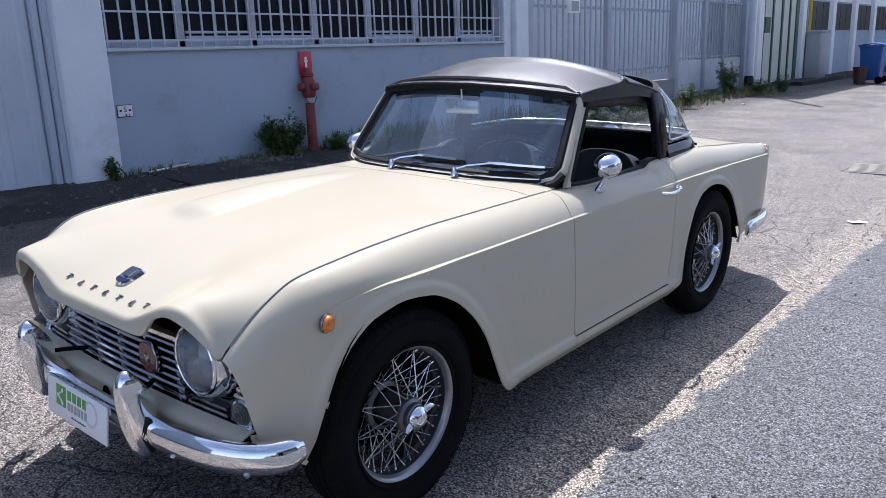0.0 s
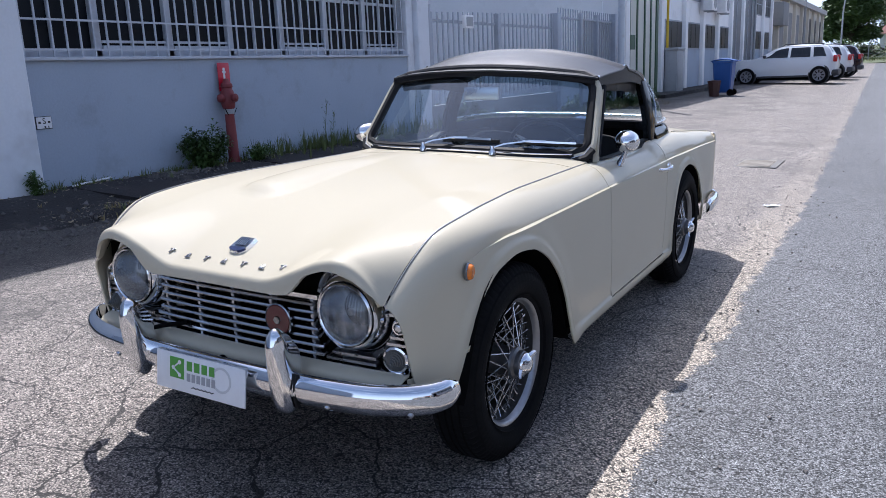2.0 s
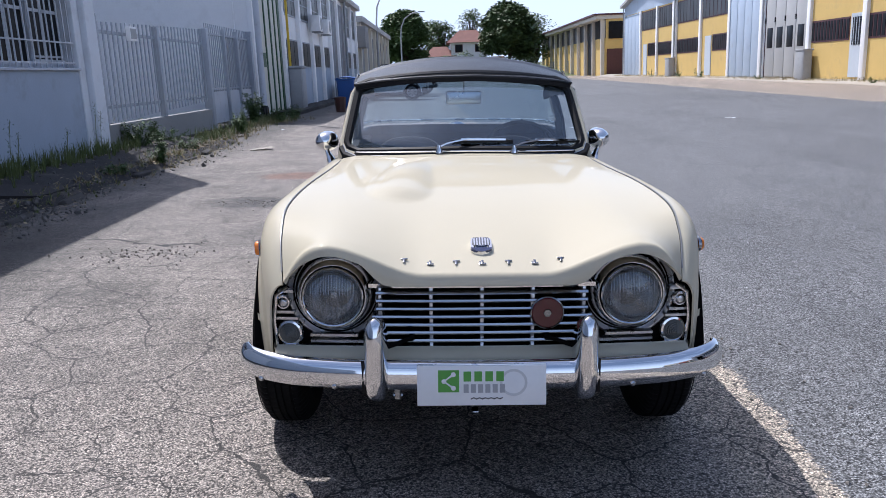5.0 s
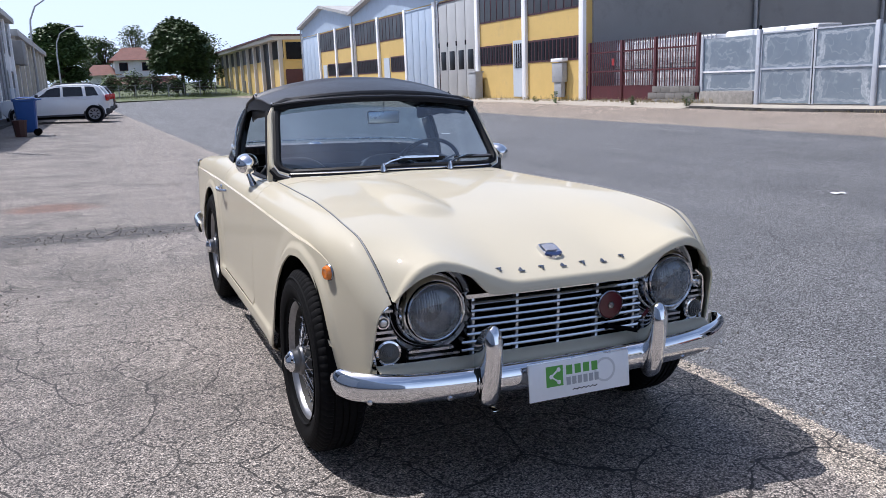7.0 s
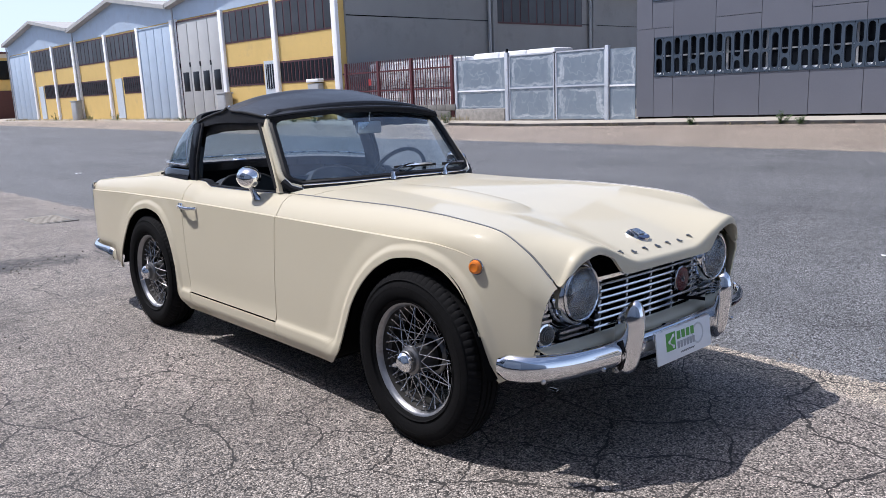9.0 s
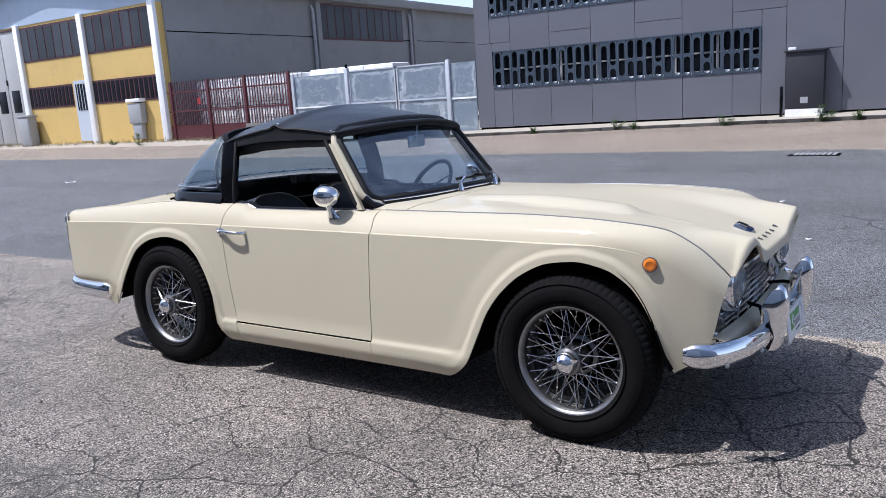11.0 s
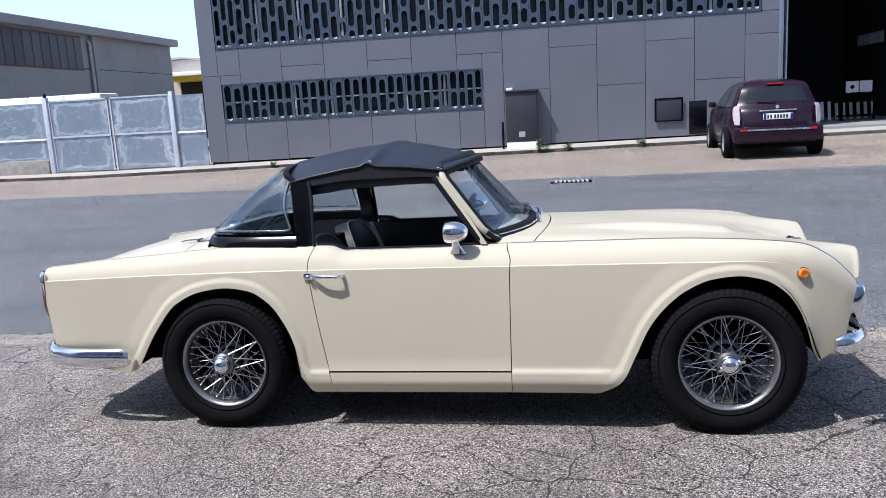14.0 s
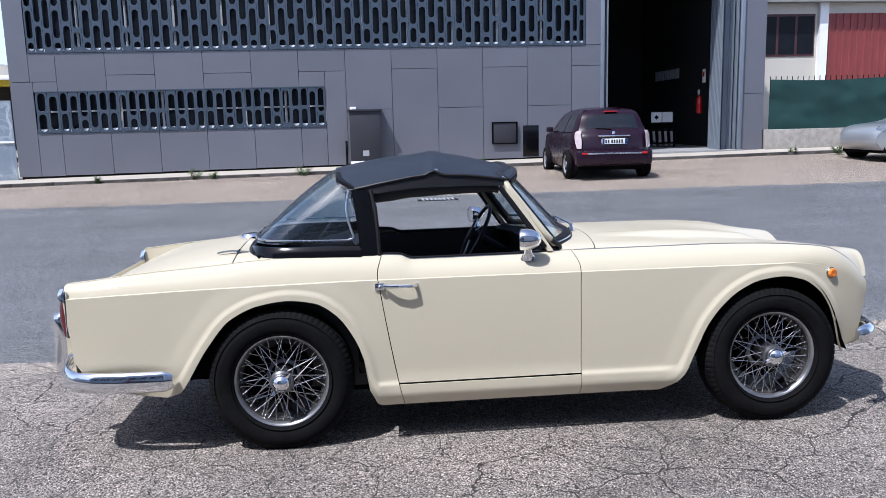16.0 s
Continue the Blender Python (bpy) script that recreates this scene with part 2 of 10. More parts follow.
def ground_material():
    """Old pale asphalt with cracks, a newer dark carriageway with a ragged edge, and pinkish old asphalt beyond it."""
    m, n, l, b = node_material("asphalt")

    def math_node(op, a, c=None, d=None):
        k = n.new("ShaderNodeMath")
        k.operation = op
        for i, v in enumerate((a, c, d)):
            if v is None:
                continue
            if isinstance(v, (int, float)):
                k.inputs[i].default_value = v
            else:
                l.new(v, k.inputs[i])
        return k.outputs[0]

    def tex(kind, scale, detail=4, rough=0.6, **kw):
        k = n.new(kind)
        l.new(tc.outputs["Object"], k.inputs["Vector"])
        k.inputs["Scale"].default_value = scale
        if kind == "ShaderNodeTexNoise":
            k.inputs["Detail"].default_value, k.inputs["Roughness"].default_value = detail, rough
        return k

    def ramp(fac, *stops):
        k = n.new("ShaderNodeValToRGB")
        e = k.color_ramp.elements
        while len(e) < len(stops):
            e.new(0.5)
        for el, (p, c) in zip(e, stops):
            el.position = p
            el.color = (*c, 1) if isinstance(c, tuple) else (c, c, c, 1)
        l.new(fac, k.inputs[0])
        return k.outputs[0]

    def mix(f, a, c, mode="MIX"):
        k = n.new("ShaderNodeMix")
        k.data_type, k.blend_type = "RGBA", mode
        for v, i in ((f, "Factor"), (a, "A"), (c, "B")):
            if isinstance(v, tuple):
                k.inputs[i].default_value = (*v, 1)
            elif isinstance(v, (int, float)):
                k.inputs[i].default_value = v
            else:
                l.new(v, k.inputs[i])
        return k.outputs["Result"]

    tc = n.new("ShaderNodeTexCoord")
    sep = n.new("ShaderNodeSeparateXYZ")
    l.new(tc.outputs["Object"], sep.inputs[0])
    x, y = sep.outputs[0], sep.outputs[1]
    big, mid, small = tex("ShaderNodeTexNoise", 0.35, 6), tex("ShaderNodeTexNoise", 2.2, 8, 0.7), tex("ShaderNodeTexNoise", 70, 6, 0.75)
    stones = tex("ShaderNodeTexVoronoi", 150)
    stones2 = tex("ShaderNodeTexVoronoi", 300)
    def pick(v):
        k = n.new("ShaderNodeSeparateColor")
        l.new(v.outputs["Color"], k.inputs[0])
        return k.outputs[0]

    chips = ramp(pick(stones), (0.0, 0.06), (0.14, 0.30), (0.22, 0.88), (0.75, 1.16), (1.0, 1.75))
    chips2 = ramp(pick(stones2), (0.0, 0.30), (0.5, 1.0), (1.0, 1.75))
    gaps = ramp(stones.outputs["Distance"], (0.0, 1.08), (0.45, 1.03), (0.72, 0.22))
    pit = tex("ShaderNodeTexVoronoi", 16)
    pit_on = math_node("LESS_THAN", pit.outputs["Distance"], ramp(pick(pit), (0.55, 0.0), (1.0, 0.20)))
    pit_dots = tex("ShaderNodeTexVoronoi", 48)
    pit_small = math_node("LESS_THAN", pit_dots.outputs["Distance"], ramp(pick(pit_dots), (0.70, 0.0), (1.0, 0.22)))
    pits = math_node("MAXIMUM", pit_on, pit_small)
    old = ramp(mid.outputs["Fac"], (0.25, OLD[0]), (0.5, OLD[1]), (0.75, OLD[2]))
    far = ramp(mid.outputs["Fac"], (0.25, FAR[0]), (0.75, FAR[1]))
    dark = ramp(mid.outputs["Fac"], (0.25, NEW[0]), (0.75, NEW[1]))
    # ragged seams
    wob = math_node("MULTIPLY_ADD", mid.outputs["Fac"], 0.34, math_node("MULTIPLY_ADD", small.outputs["Fac"], 0.16, -0.25))
    wob_far = math_node("MULTIPLY_ADD", mid.outputs["Fac"], 0.5, -0.25)
    x1 = math_node("ADD", math_node("ADD", x, wob), math_node("MULTIPLY", math_node("MAXIMUM", math_node("SUBTRACT", y, 5.0), 0.0), 0.027))
    in_new = math_node("GREATER_THAN", x1, 1.03)
    strip = ramp(math_node("SUBTRACT", x1, 0.0), (0.0, 0.0), (0.70, 0.0), (0.82, 1.0), (1.0, 1.0))
    strip = math_node("MULTIPLY", strip, ramp(math_node("MULTIPLY_ADD", y, 0.05, 0.2), (0.30, 1.0), (0.55, 0.25)))
    xf = math_node("ADD", math_node("ADD", x, wob_far), math_node("MULTIPLY", y, -0.035))
    in_far = ramp(math_node("MULTIPLY", xf, 0.05), (0.0, 0.0), (0.505, 0.0), (0.515, 1.0))
    # crack web in the old asphalt
    warp = n.new("ShaderNodeVectorMath")
    warp.operation = "MULTIPLY_ADD"
    l.new(tex("ShaderNodeTexNoise", 3.4, 4, 0.6).outputs["Color"], warp.inputs[0])
    warp.inputs[1].default_value = (0.20, 0.20, 0)
    l.new(tc.outputs["Object"], warp.inputs[2])
    crack = n.new("ShaderNodeTexVoronoi")
    crack.feature, crack.voronoi_dimensions = "DISTANCE_TO_EDGE", "2D"
    crack.inputs["Scale"].default_value = 2.6
    l.new(warp.outputs[0], crack.inputs["Vector"])
    crack_w = ramp(big.outputs["Fac"], (0.38, 0.0035), (0.62, 0.0130))
    web = n.new("ShaderNodeTexVoronoi")
    web.feature, web.voronoi_dimensions = "DISTANCE_TO_EDGE", "2D"
    web.inputs["Scale"].default_value = 7.0
    l.new(warp.outputs[0], web.inputs["Vector"])
    web_w = ramp(mid.outputs["Fac"], (0.54, 0.0), (0.70, 0.017))
    cracks = math_node("MAXIMUM", math_node("LESS_THAN", crack.outputs["Distance"], crack_w), math_node("LESS_THAN", web.outputs["Distance"], web_w))
    base = mix(in_new, mix(math_node("MULTIPLY", strip, 0.85), old, STRIP), dark)
    base = mix(in_far, base, far)
    stain = ramp(tex("ShaderNodeTexNoise", 0.8, 9, 0.7).outputs["Fac"], (0.52, 1.0), (0.68, 0.62))
    base = mix(1.0, base, mix(math_node("SUBTRACT", 1.0, in_new), (1, 1, 1), stain), "MULTIPLY")
    speck = mix(1.0, mix(1.0, chips, chips2, "MULTIPLY"), gaps, "MULTIPLY")
    coarse = tex("ShaderNodeTexNoise", 34, 6, 0.85).outputs["Fac"]
    speck = mix(1.0, speck, ramp(coarse, (0.36, 0.50), (0.47, 0.95), (0.55, 1.04), (0.66, 1.40)), "MULTIPLY")
    # wheel tracks, patches and fine cracks in the carriageway; ripples across the old surface
    lane = n.new("ShaderNodeMapping")
    l.new(tc.outputs["Object"], lane.inputs["Vector"])
    lane.inputs["Scale"].default_value = (1.3, 0.10, 1)
    lane_noise = n.new("ShaderNodeTexNoise")
    lane_noise.inputs["Scale"].default_value, lane_noise.inputs["Detail"].default_value = 1.0, 6
    l.new(lane.outputs[0], lane_noise.inputs["Vector"])
    worn = mix(1.0, ramp(lane_noise.outputs["Fac"], (0.34, 0.87), (0.50, 1.0), (0.66, 1.08)), ramp(tex("ShaderNodeTexNoise", 0.5, 7, 0.66).outputs["Fac"], (0.36, 0.86), (0.5, 1.0), (0.66, 1.07)), "MULTIPLY")
    base = mix(in_new, base, mix(1.0, base, worn, "MULTIPLY"))
    across = n.new("ShaderNodeMapping")
    l.new(tc.outputs["Object"], across.inputs["Vector"])
    across.inputs["Scale"].default_value = (0.55, 2.6, 1)
    across_noise = n.new("ShaderNodeTexNoise")
    across_noise.inputs["Scale"].default_value, across_noise.inputs["Detail"].default_value, across_noise.inputs["Roughness"].default_value = 1.0, 9, 0.72
    l.new(across.outputs[0], across_noise.inputs["Vector"])
    ripple = ramp(across_noise.outputs["Fac"], (0.28, 0.76), (0.45, 0.97), (0.60, 1.02), (0.70, 1.16))
    base = mix(math_node("SUBTRACT", 1.0, in_new), base, mix(1.0, base, ripple, "MULTIPLY"))
    split = n.new("ShaderNodeTexVoronoi")
    split.feature, split.voronoi_dimensions = "DISTANCE_TO_EDGE", "2D"
    split.inputs["Scale"].default_value = 0.55
    l.new(warp.outputs[0], split.inputs["Vector"])
    splits = math_node("MULTIPLY", math_node("LESS_THAN", split.outputs["Distance"], ramp(big.outputs["Fac"], (0.48, 0.0), (0.62, 0.006))), in_new)
    col = mix(1.0, base, speck, "MULTIPLY")
    not_new = math_node("SUBTRACT", 1.0, in_new)
    col = mix(math_node("MULTIPLY", math_node("MULTIPLY", cracks, not_new), 0.93), col, (0.014, 0.012, 0.011))
    col = mix(math_node("MULTIPLY", math_node("MULTIPLY", pits, not_new), 0.9), col, (0.012, 0.011, 0.011))
    col = mix(math_node("MULTIPLY", splits, 0.75), col, (0.02, 0.02, 0.021))
    # a rusty patch and an oily band on the old surface
    rx, ry = math_node("SUBTRACT", x, -1.85), math_node("SUBTRACT", y, 6.75)
    rd = math_node("ADD", math_node("MULTIPLY", math_node("MULTIPLY", rx, rx), 1.6), math_node("MULTIPLY", math_node("MULTIPLY", ry, ry), 3.0))
    rust = ramp(math_node("ADD", rd, math_node("MULTIPLY", mid.outputs["Fac"], 0.9)), (0.55, 0.8), (0.95, 0.0))
    col = mix(rust, col, mix(1.0, (0.23, 0.10, 0.06), speck, "MULTIPLY"))
    ox, oy = math_node("SUBTRACT", x, -1.35), math_node("SUBTRACT", math_node("MULTIPLY_ADD", coarse, 0.5, y), 5.05)
    od = math_node("ADD", math_node("MULTIPLY", math_node("MULTIPLY", ox, ox), 0.33), math_node("MULTIPLY", math_node("MULTIPLY", oy, oy), 3.2))
    oil = ramp(math_node("ADD", od, math_node("MULTIPLY", mid.outputs["Fac"], 0.95)), (0.55, 1.0), (0.80, 0.75), (1.10, 0.0))
    crumb = ramp(tex("ShaderNodeTexNoise", 11, 8, 0.8).outputs["Fac"], (0.44, 1.0), (0.60, 0.45))
    col = mix(math_node("MULTIPLY", math_node("MULTIPLY", oil, crumb), not_new), col, (0.028, 0.026, 0.027))
    # the top layer has broken away along a ragged lip
    lip = math_node("ABSOLUTE", math_node("ADD", math_node("MULTIPLY_ADD", x, 0.35, math_node("SUBTRACT", y, 2.15)), math_node("MULTIPLY_ADD", tex("ShaderNodeTexNoise", 3.0, 3).outputs["Fac"], 0.6, -0.3)))
    lip_x = ramp(math_node("MULTIPLY_ADD", x, 0.25, 1.0), (0.29, 0.0), (0.32, 1.0), (0.52, 1.0), (0.55, 0.0))
    col = mix(math_node("MULTIPLY", lip_x, math_node("LESS_THAN", lip, 0.024)), col, (0.012, 0.011, 0.011))
    worn_old = ramp(tex("ShaderNodeTexNoise", 1.1, 10, 0.78).outputs["Fac"], (0.44, 0.0), (0.60, 1.0))
    worn_old = math_node("MULTIPLY", math_node("MULTIPLY", worn_old, crumb), ramp(math_node("MULTIPLY_ADD", x, 0.25, 1.0), (0.55, 1.0), (0.85, 0.25)))
    col = mix(math_node("MULTIPLY", math_node("MULTIPLY", worn_old, not_new), 0.74), col, (0.05, 0.046, 0.043))
    # kerb-side dirt, darkened and spread outwards to deepen the workshop's cast shade
    soil_shade = ramp(math_node("MULTIPLY_ADD", math_node("ADD", x, math_node("MULTIPLY", mid.outputs["Fac"], 0.9)), 0.5, 2.0), (0.0, 0.85), (0.35, 0.75), (0.62, 0.0))
    soil_shade = math_node("MAXIMUM", soil_shade, math_node("MULTIPLY", ramp(math_node("MULTIPLY_ADD", math_node("ADD", x, math_node("MULTIPLY", mid.outputs["Fac"], 0.9)), 0.5, 2.0), (0.66, 0.86), (0.95, 0.0)), ramp(math_node("MULTIPLY", y, 0.1), (0.30, 1.0), (0.55, 0.0))))
    col = mix(soil_shade, col, mix(1.0, (0.058, 0.054, 0.049), speck, "MULTIPLY"))
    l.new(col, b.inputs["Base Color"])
    l.new(ramp(mid.outputs["Fac"], (0.3, 0.62), (0.7, 0.82)), b.inputs["Roughness"])
    b.inputs["Specular IOR Level"].default_value = 0.5
    bp = n.new("ShaderNodeBump")
    bp.inputs["Strength"].default_value, bp.inputs["Distance"].default_value = 0.9, 0.004
    h = math_node("SUBTRACT", math_node("MULTIPLY_ADD", small.outputs["Fac"], 0.8, math_node("MULTIPLY", stones.outputs["Distance"], -0.6)), math_node("MULTIPLY", math_node("MULTIPLY", cracks, not_new), 1.5))
    l.new(h, bp.inputs["Height"])
    l.new(bp.outputs[0], b.inputs["Normal"])
    return m


OLD = ((0.235, 0.202, 0.175), (0.32, 0.280, 0.243), (0.405, 0.360, 0.313))
NEW = ((0.138, 0.140, 0.143), (0.200, 0.203, 0.206))
FAR = ((0.31, 0.25, 0.195), (0.42, 0.35, 0.28))
STRIP = (0.50, 0.43, 0.34)
M_GROUND = ground_material()
M_CREAM = surface("cream_paint", (0.565, 0.512, 0.385), 0.52, var=0.02, scale=3, fine=200, coat=0.5, spec=0.05)
M_CHROME = surface("chrome", (0.82, 0.83, 0.85), 0.06, 1.0, var=0.03, scale=8, fine=60)
M_DULL_METAL = surface("aluminium", (0.62, 0.63, 0.65), 0.28, 1.0, var=0.1, scale=15, fine=120)
M_RUBBER = surface("black_rubber", (0.007, 0.007, 0.008), 0.6, var=0.3, scale=20, fine=150, bump=0.0004, spec=0.3)
M_TYRE = surface("tyre_rubber", (0.007, 0.007, 0.0075), 0.8, var=0.35, scale=10, fine=120, bump=0.0006, dirt=((0.025, 0.023, 0.021), 0.2, 9), spec=0.10)
M_VINYL = surface("black_vinyl", (0.012, 0.012, 0.014), 0.46, spec=0.45, var=0.25, scale=7, fine=260, bump=0.0005, bump_scale=700)
M_TRIM = surface("black_trim", (0.008, 0.008, 0.010), 0.6, spec=0.2, var=0.2, scale=10, fine=200, bump=0.0003)
M_GLOSS_BLACK = surface("black_gloss_paint", (0.004, 0.004, 0.005), 0.12, var=0.1, spec=0.22)
# for black parts, and as painted deep shade in recesses, arches and gaps
M_UNDER = surface("black_parts_and_shade", (0.005, 0.005, 0.005), 0.95, var=0.3, spec=0.04)
# the bluish film paints streaky sky reflections, with some dust, into both car panes
M_GLASS = glass("window_glass", (0.70, 0.81, 0.88), base=0.20, film=0.075, film_color=(0.42, 0.55, 0.70), stripes=(7, 1.2, 1.2))
M_GLASS_CLEAR = glass("clear_glass", (0.66, 0.78, 0.86), base=0.13, film=0.05, film_color=(0.40, 0.55, 0.72), stripes=(2, 5, 2))
M_LENS = glass("lamp_glass", (0.80, 0.85, 0.88), 0.03, 0.09, film=0.34, film_color=(0.50, 0.54, 0.58), stripes=(170, 9, 9))
M_AMBER = surface("amber_plastic", (0.75, 0.20, 0.015), 0.15, var=0.15, scale=60, coat=0.5)
M_RED_LENS = surface("red_plastic", (0.45, 0.012, 0.012), 0.15, var=0.1, scale=60, coat=0.5)
M_WHITE = surface("white_plate", (0.78, 0.79, 0.80), 0.35, var=0.03, scale=12)
M_GREEN = surface("green_print", (0.09, 0.33, 0.05), 0.4, var=0.05)
M_GREY_PRINT = surface("grey_print", (0.35, 0.36, 0.38), 0.4, var=0.05)
M_BLACK_PRINT = surface("black_print", (0.015, 0.015, 0.018), 0.4, var=0.05)
# chrome with dark reflections put into its base colour
M_DARK_CHROME = surface("dark_chrome", (0.30, 0.31, 0.33), 0.16, 1.0, var=0.2, scale=40)
M_RED_ENAMEL = surface("red_enamel", (0.085, 0.008, 0.012), 0.25, var=0.1, coat=0.5)
M_NAVY = surface("navy_enamel", (0.010, 0.022, 0.085), 0.2, var=0.1, coat=0.5)
M_BLUE_ENAMEL = surface("blue_enamel", (0.02, 0.04, 0.16), 0.2, var=0.1, coat=0.5)

# ---- the setting ----
X_LEFT, X_RIGHT = -5.15, 16.9


def kerb_rise(y):
    """How much the far side of the road climbs towards the near end of the street."""
    return -0.0115 * (min(max(y, -14.0), 14.0) - 5.0) + 0.0055 * max(min(y, 44.0) - 14.0, 0.0)


def ground_height(x, y):
    lean = -0.0297 * min(x, 1.0)
    lean = max(min(lean, 0.14), -0.03)
    up = 0.0125 * max(min(x, 16.4) - 1.0, 0.0)
    return lean + up + kerb_rise(y) * smoothstep(8, 16, x) * smoothstep(100, 50, y)


def build_ground():
    def axis(fine_lo, fine_hi, step, lo, hi):
        a = [fine_lo + step * i for i in range(int((fine_hi - fine_lo) / step) + 1)]
        d, p = step, fine_hi
        while p < hi:
            d *= 1.5
            p += d
            a.append(p)
        d, p = step, fine_lo
        while p > lo:
            d *= 1.5
            p -= d
            a.insert(0, p)
        return a
    xs, ys = axis(-6.0, 18.0, 0.25, -900, 900), axis(-14.0, 44.0, 0.5, -900, 1500)
    m = Mesh()
    m.grid([[(x, y, ground_height(x, y) + 0.010 * noise.noise((x * 0.6, y * 0.6, 0)) * smoothstep(1.3, 2.2, abs(x))) for x in xs] for y in ys], flip=True)
    tagged(part("ground", m, M_GROUND, smooth=60), "grey asphalt yard and road with worn patches", "asphalt", kind="structure")


build_ground()

M_WALL_BLUE = surface("grey_blue_render", (0.375, 0.435, 0.520), 0.85, var=0.08, scale=1.2, fine=40, bump=0.0015, bump_scale=60, dirt=((0.20, 0.20, 0.20), 0.45, 1.6))
M_WALL_LIGHT = surface("pale_pier_paint", (0.72, 0.75, 0.79), 0.8, var=0.06, scale=1.5, fine=40, bump=0.001, dirt=((0.35, 0.34, 0.32), 0.4, 2.5))
M_STEEL_PAINT = surface("grey_steel_paint", (0.50, 0.53, 0.58), 0.5, var=0.08, scale=3, fine=60, dirt=((0.22, 0.18, 0.15), 0.35, 5), per_piece=0.15)
M_GATE = surface("corrugated_gate_paint", (0.54, 0.59, 0.65), 0.5, var=0.06, scale=2, fine=50, dirt=((0.3, 0.3, 0.3), 0.3, 3))
# near-black colour puts the shade of the unlit rooms onto their walls
M_ROOM_SHADE = surface("room_shade_black", (0.022, 0.021, 0.023), 0.9, var=0.3)
M_PANE = surface("dark_window_glass", (0.009, 0.011, 0.015), 0.30, var=0.4, scale=2, spec=0.12)
# lighter than M_PANE: the upper panes' pale reflection is in the colour
M_GREY_PANE = surface("pale_reflection_glass", (0.042, 0.046, 0.052), 0.35, var=0.35, scale=1.5, spec=0.3, per_piece=0.5)
M_FENCE = surface("grey_blue_fence_paint", (0.36, 0.39, 0.44), 0.55, var=0.12, scale=3, fine=60, dirt=((0.16, 0.14, 0.12), 0.4, 5), per_piece=0.2)
M_LEAF_DOOR = surface("folded_door_steel", (0.17, 0.20, 0.24), 0.5, var=0.1, scale=2, fine=50)
M_COVER = surface("rusty_cover_steel", (0.020, 0.017, 0.017), 0.85, var=0.5, scale=5, fine=70, bump=0.003, dirt=((0.05, 0.033, 0.028), 0.7, 4))
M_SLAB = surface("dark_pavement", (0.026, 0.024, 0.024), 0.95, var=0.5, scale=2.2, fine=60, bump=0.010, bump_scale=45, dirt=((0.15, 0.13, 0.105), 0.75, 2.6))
M_KERB = surface("kerb_concrete", (0.060, 0.056, 0.052), 0.95, var=0.45, scale=3, fine=60, bump=0.005, bump_scale=40, dirt=((0.08, 0.075, 0.068), 0.8, 4), per_piece=0.3)
M_CONCRETE = surface("pale_concrete", (0.40, 0.36, 0.30), 0.9, var=0.12, scale=1.5, fine=40, bump=0.002, dirt=((0.27, 0.25, 0.22), 0.7, 2.0))
M_STONE = surface("rough_plinth", (0.30, 0.28, 0.25), 0.95, var=0.3, scale=6, fine=40, bump=0.012, bump_scale=30)
M_BLOCK = surface("concrete_block", (0.20, 0.19, 0.175), 0.95, var=0.15, scale=6, fine=60, bump=0.004, per_piece=0.4)
M_GREY_CONC = surface("grey_concrete", (0.27, 0.27, 0.268), 0.9, var=0.10, scale=0.8, fine=25, bump=0.002, dirt=((0.17, 0.17, 0.168), 0.6, 0.9))
M_DARK_PANEL = surface("anthracite_panel", (0.132, 0.136, 0.158), 0.42, var=0.07, scale=0.8, fine=30, per_piece=0.25)
M_DARK_SCREEN = surface("anthracite_screen", (0.050, 0.070, 0.096), 0.4, 0.1, var=0.1, scale=2)
M_CABINET = surface("dark_cabinet_paint", (0.040, 0.041, 0.048), 0.6, var=0.1, scale=2, spec=0.2)
M_YELLOW = surface("yellow_render", (0.66, 0.46, 0.155), 0.85, var=0.07, scale=1.2, fine=30, bump=0.0015, dirt=((0.38, 0.28, 0.15), 0.4, 1.2))
M_WHITE_WALL = surface("white_render", (0.90, 0.90, 0.90), 0.85, var=0.06, scale=1.0, fine=30, dirt=((0.45, 0.45, 0.43), 0.4, 1.0))
M_CREAM_WALL = surface("cream_render", (0.62, 0.58, 0.50), 0.85, var=0.06, scale=1.0, fine=30, dirt=((0.4, 0.38, 0.33), 0.5, 1.0))
M_BROWN_FRAME = surface("maroon_steel_frame", (0.075, 0.024, 0.028), 0.55, var=0.2, scale=6)
M_RED_STEEL = surface("red_steel", (0.085, 0.016, 0.020), 0.55, var=0.2, scale=4, dirt=((0.08, 0.04, 0.035), 0.5, 5))
M_PALE_BLUE = surface("pale_blue_gate", (0.42, 0.50, 0.60), 0.55, var=0.06, scale=1.5, dirt=((0.3, 0.3, 0.3), 0.3, 2))
M_GREY_GATE = surface("grey_gate", (0.44, 0.44, 0.43), 0.55, var=0.06, scale=1.5)
M_ROOF_SHEET = surface("roof_sheet", (0.42, 0.41, 0.39), 0.7, var=0.15, scale=2)
M_GREY_BOX = surface("grey_plastic_cabinet", (0.36, 0.37, 0.38), 0.6, var=0.08, scale=4, dirt=((0.2, 0.19, 0.18), 0.4, 5))
M_ROOF_TILE = surface("red_roof_tiles", (0.165, 0.072, 0.056), 0.85, var=0.25, scale=2, fine=12, bump=0.02, bump_scale=9)


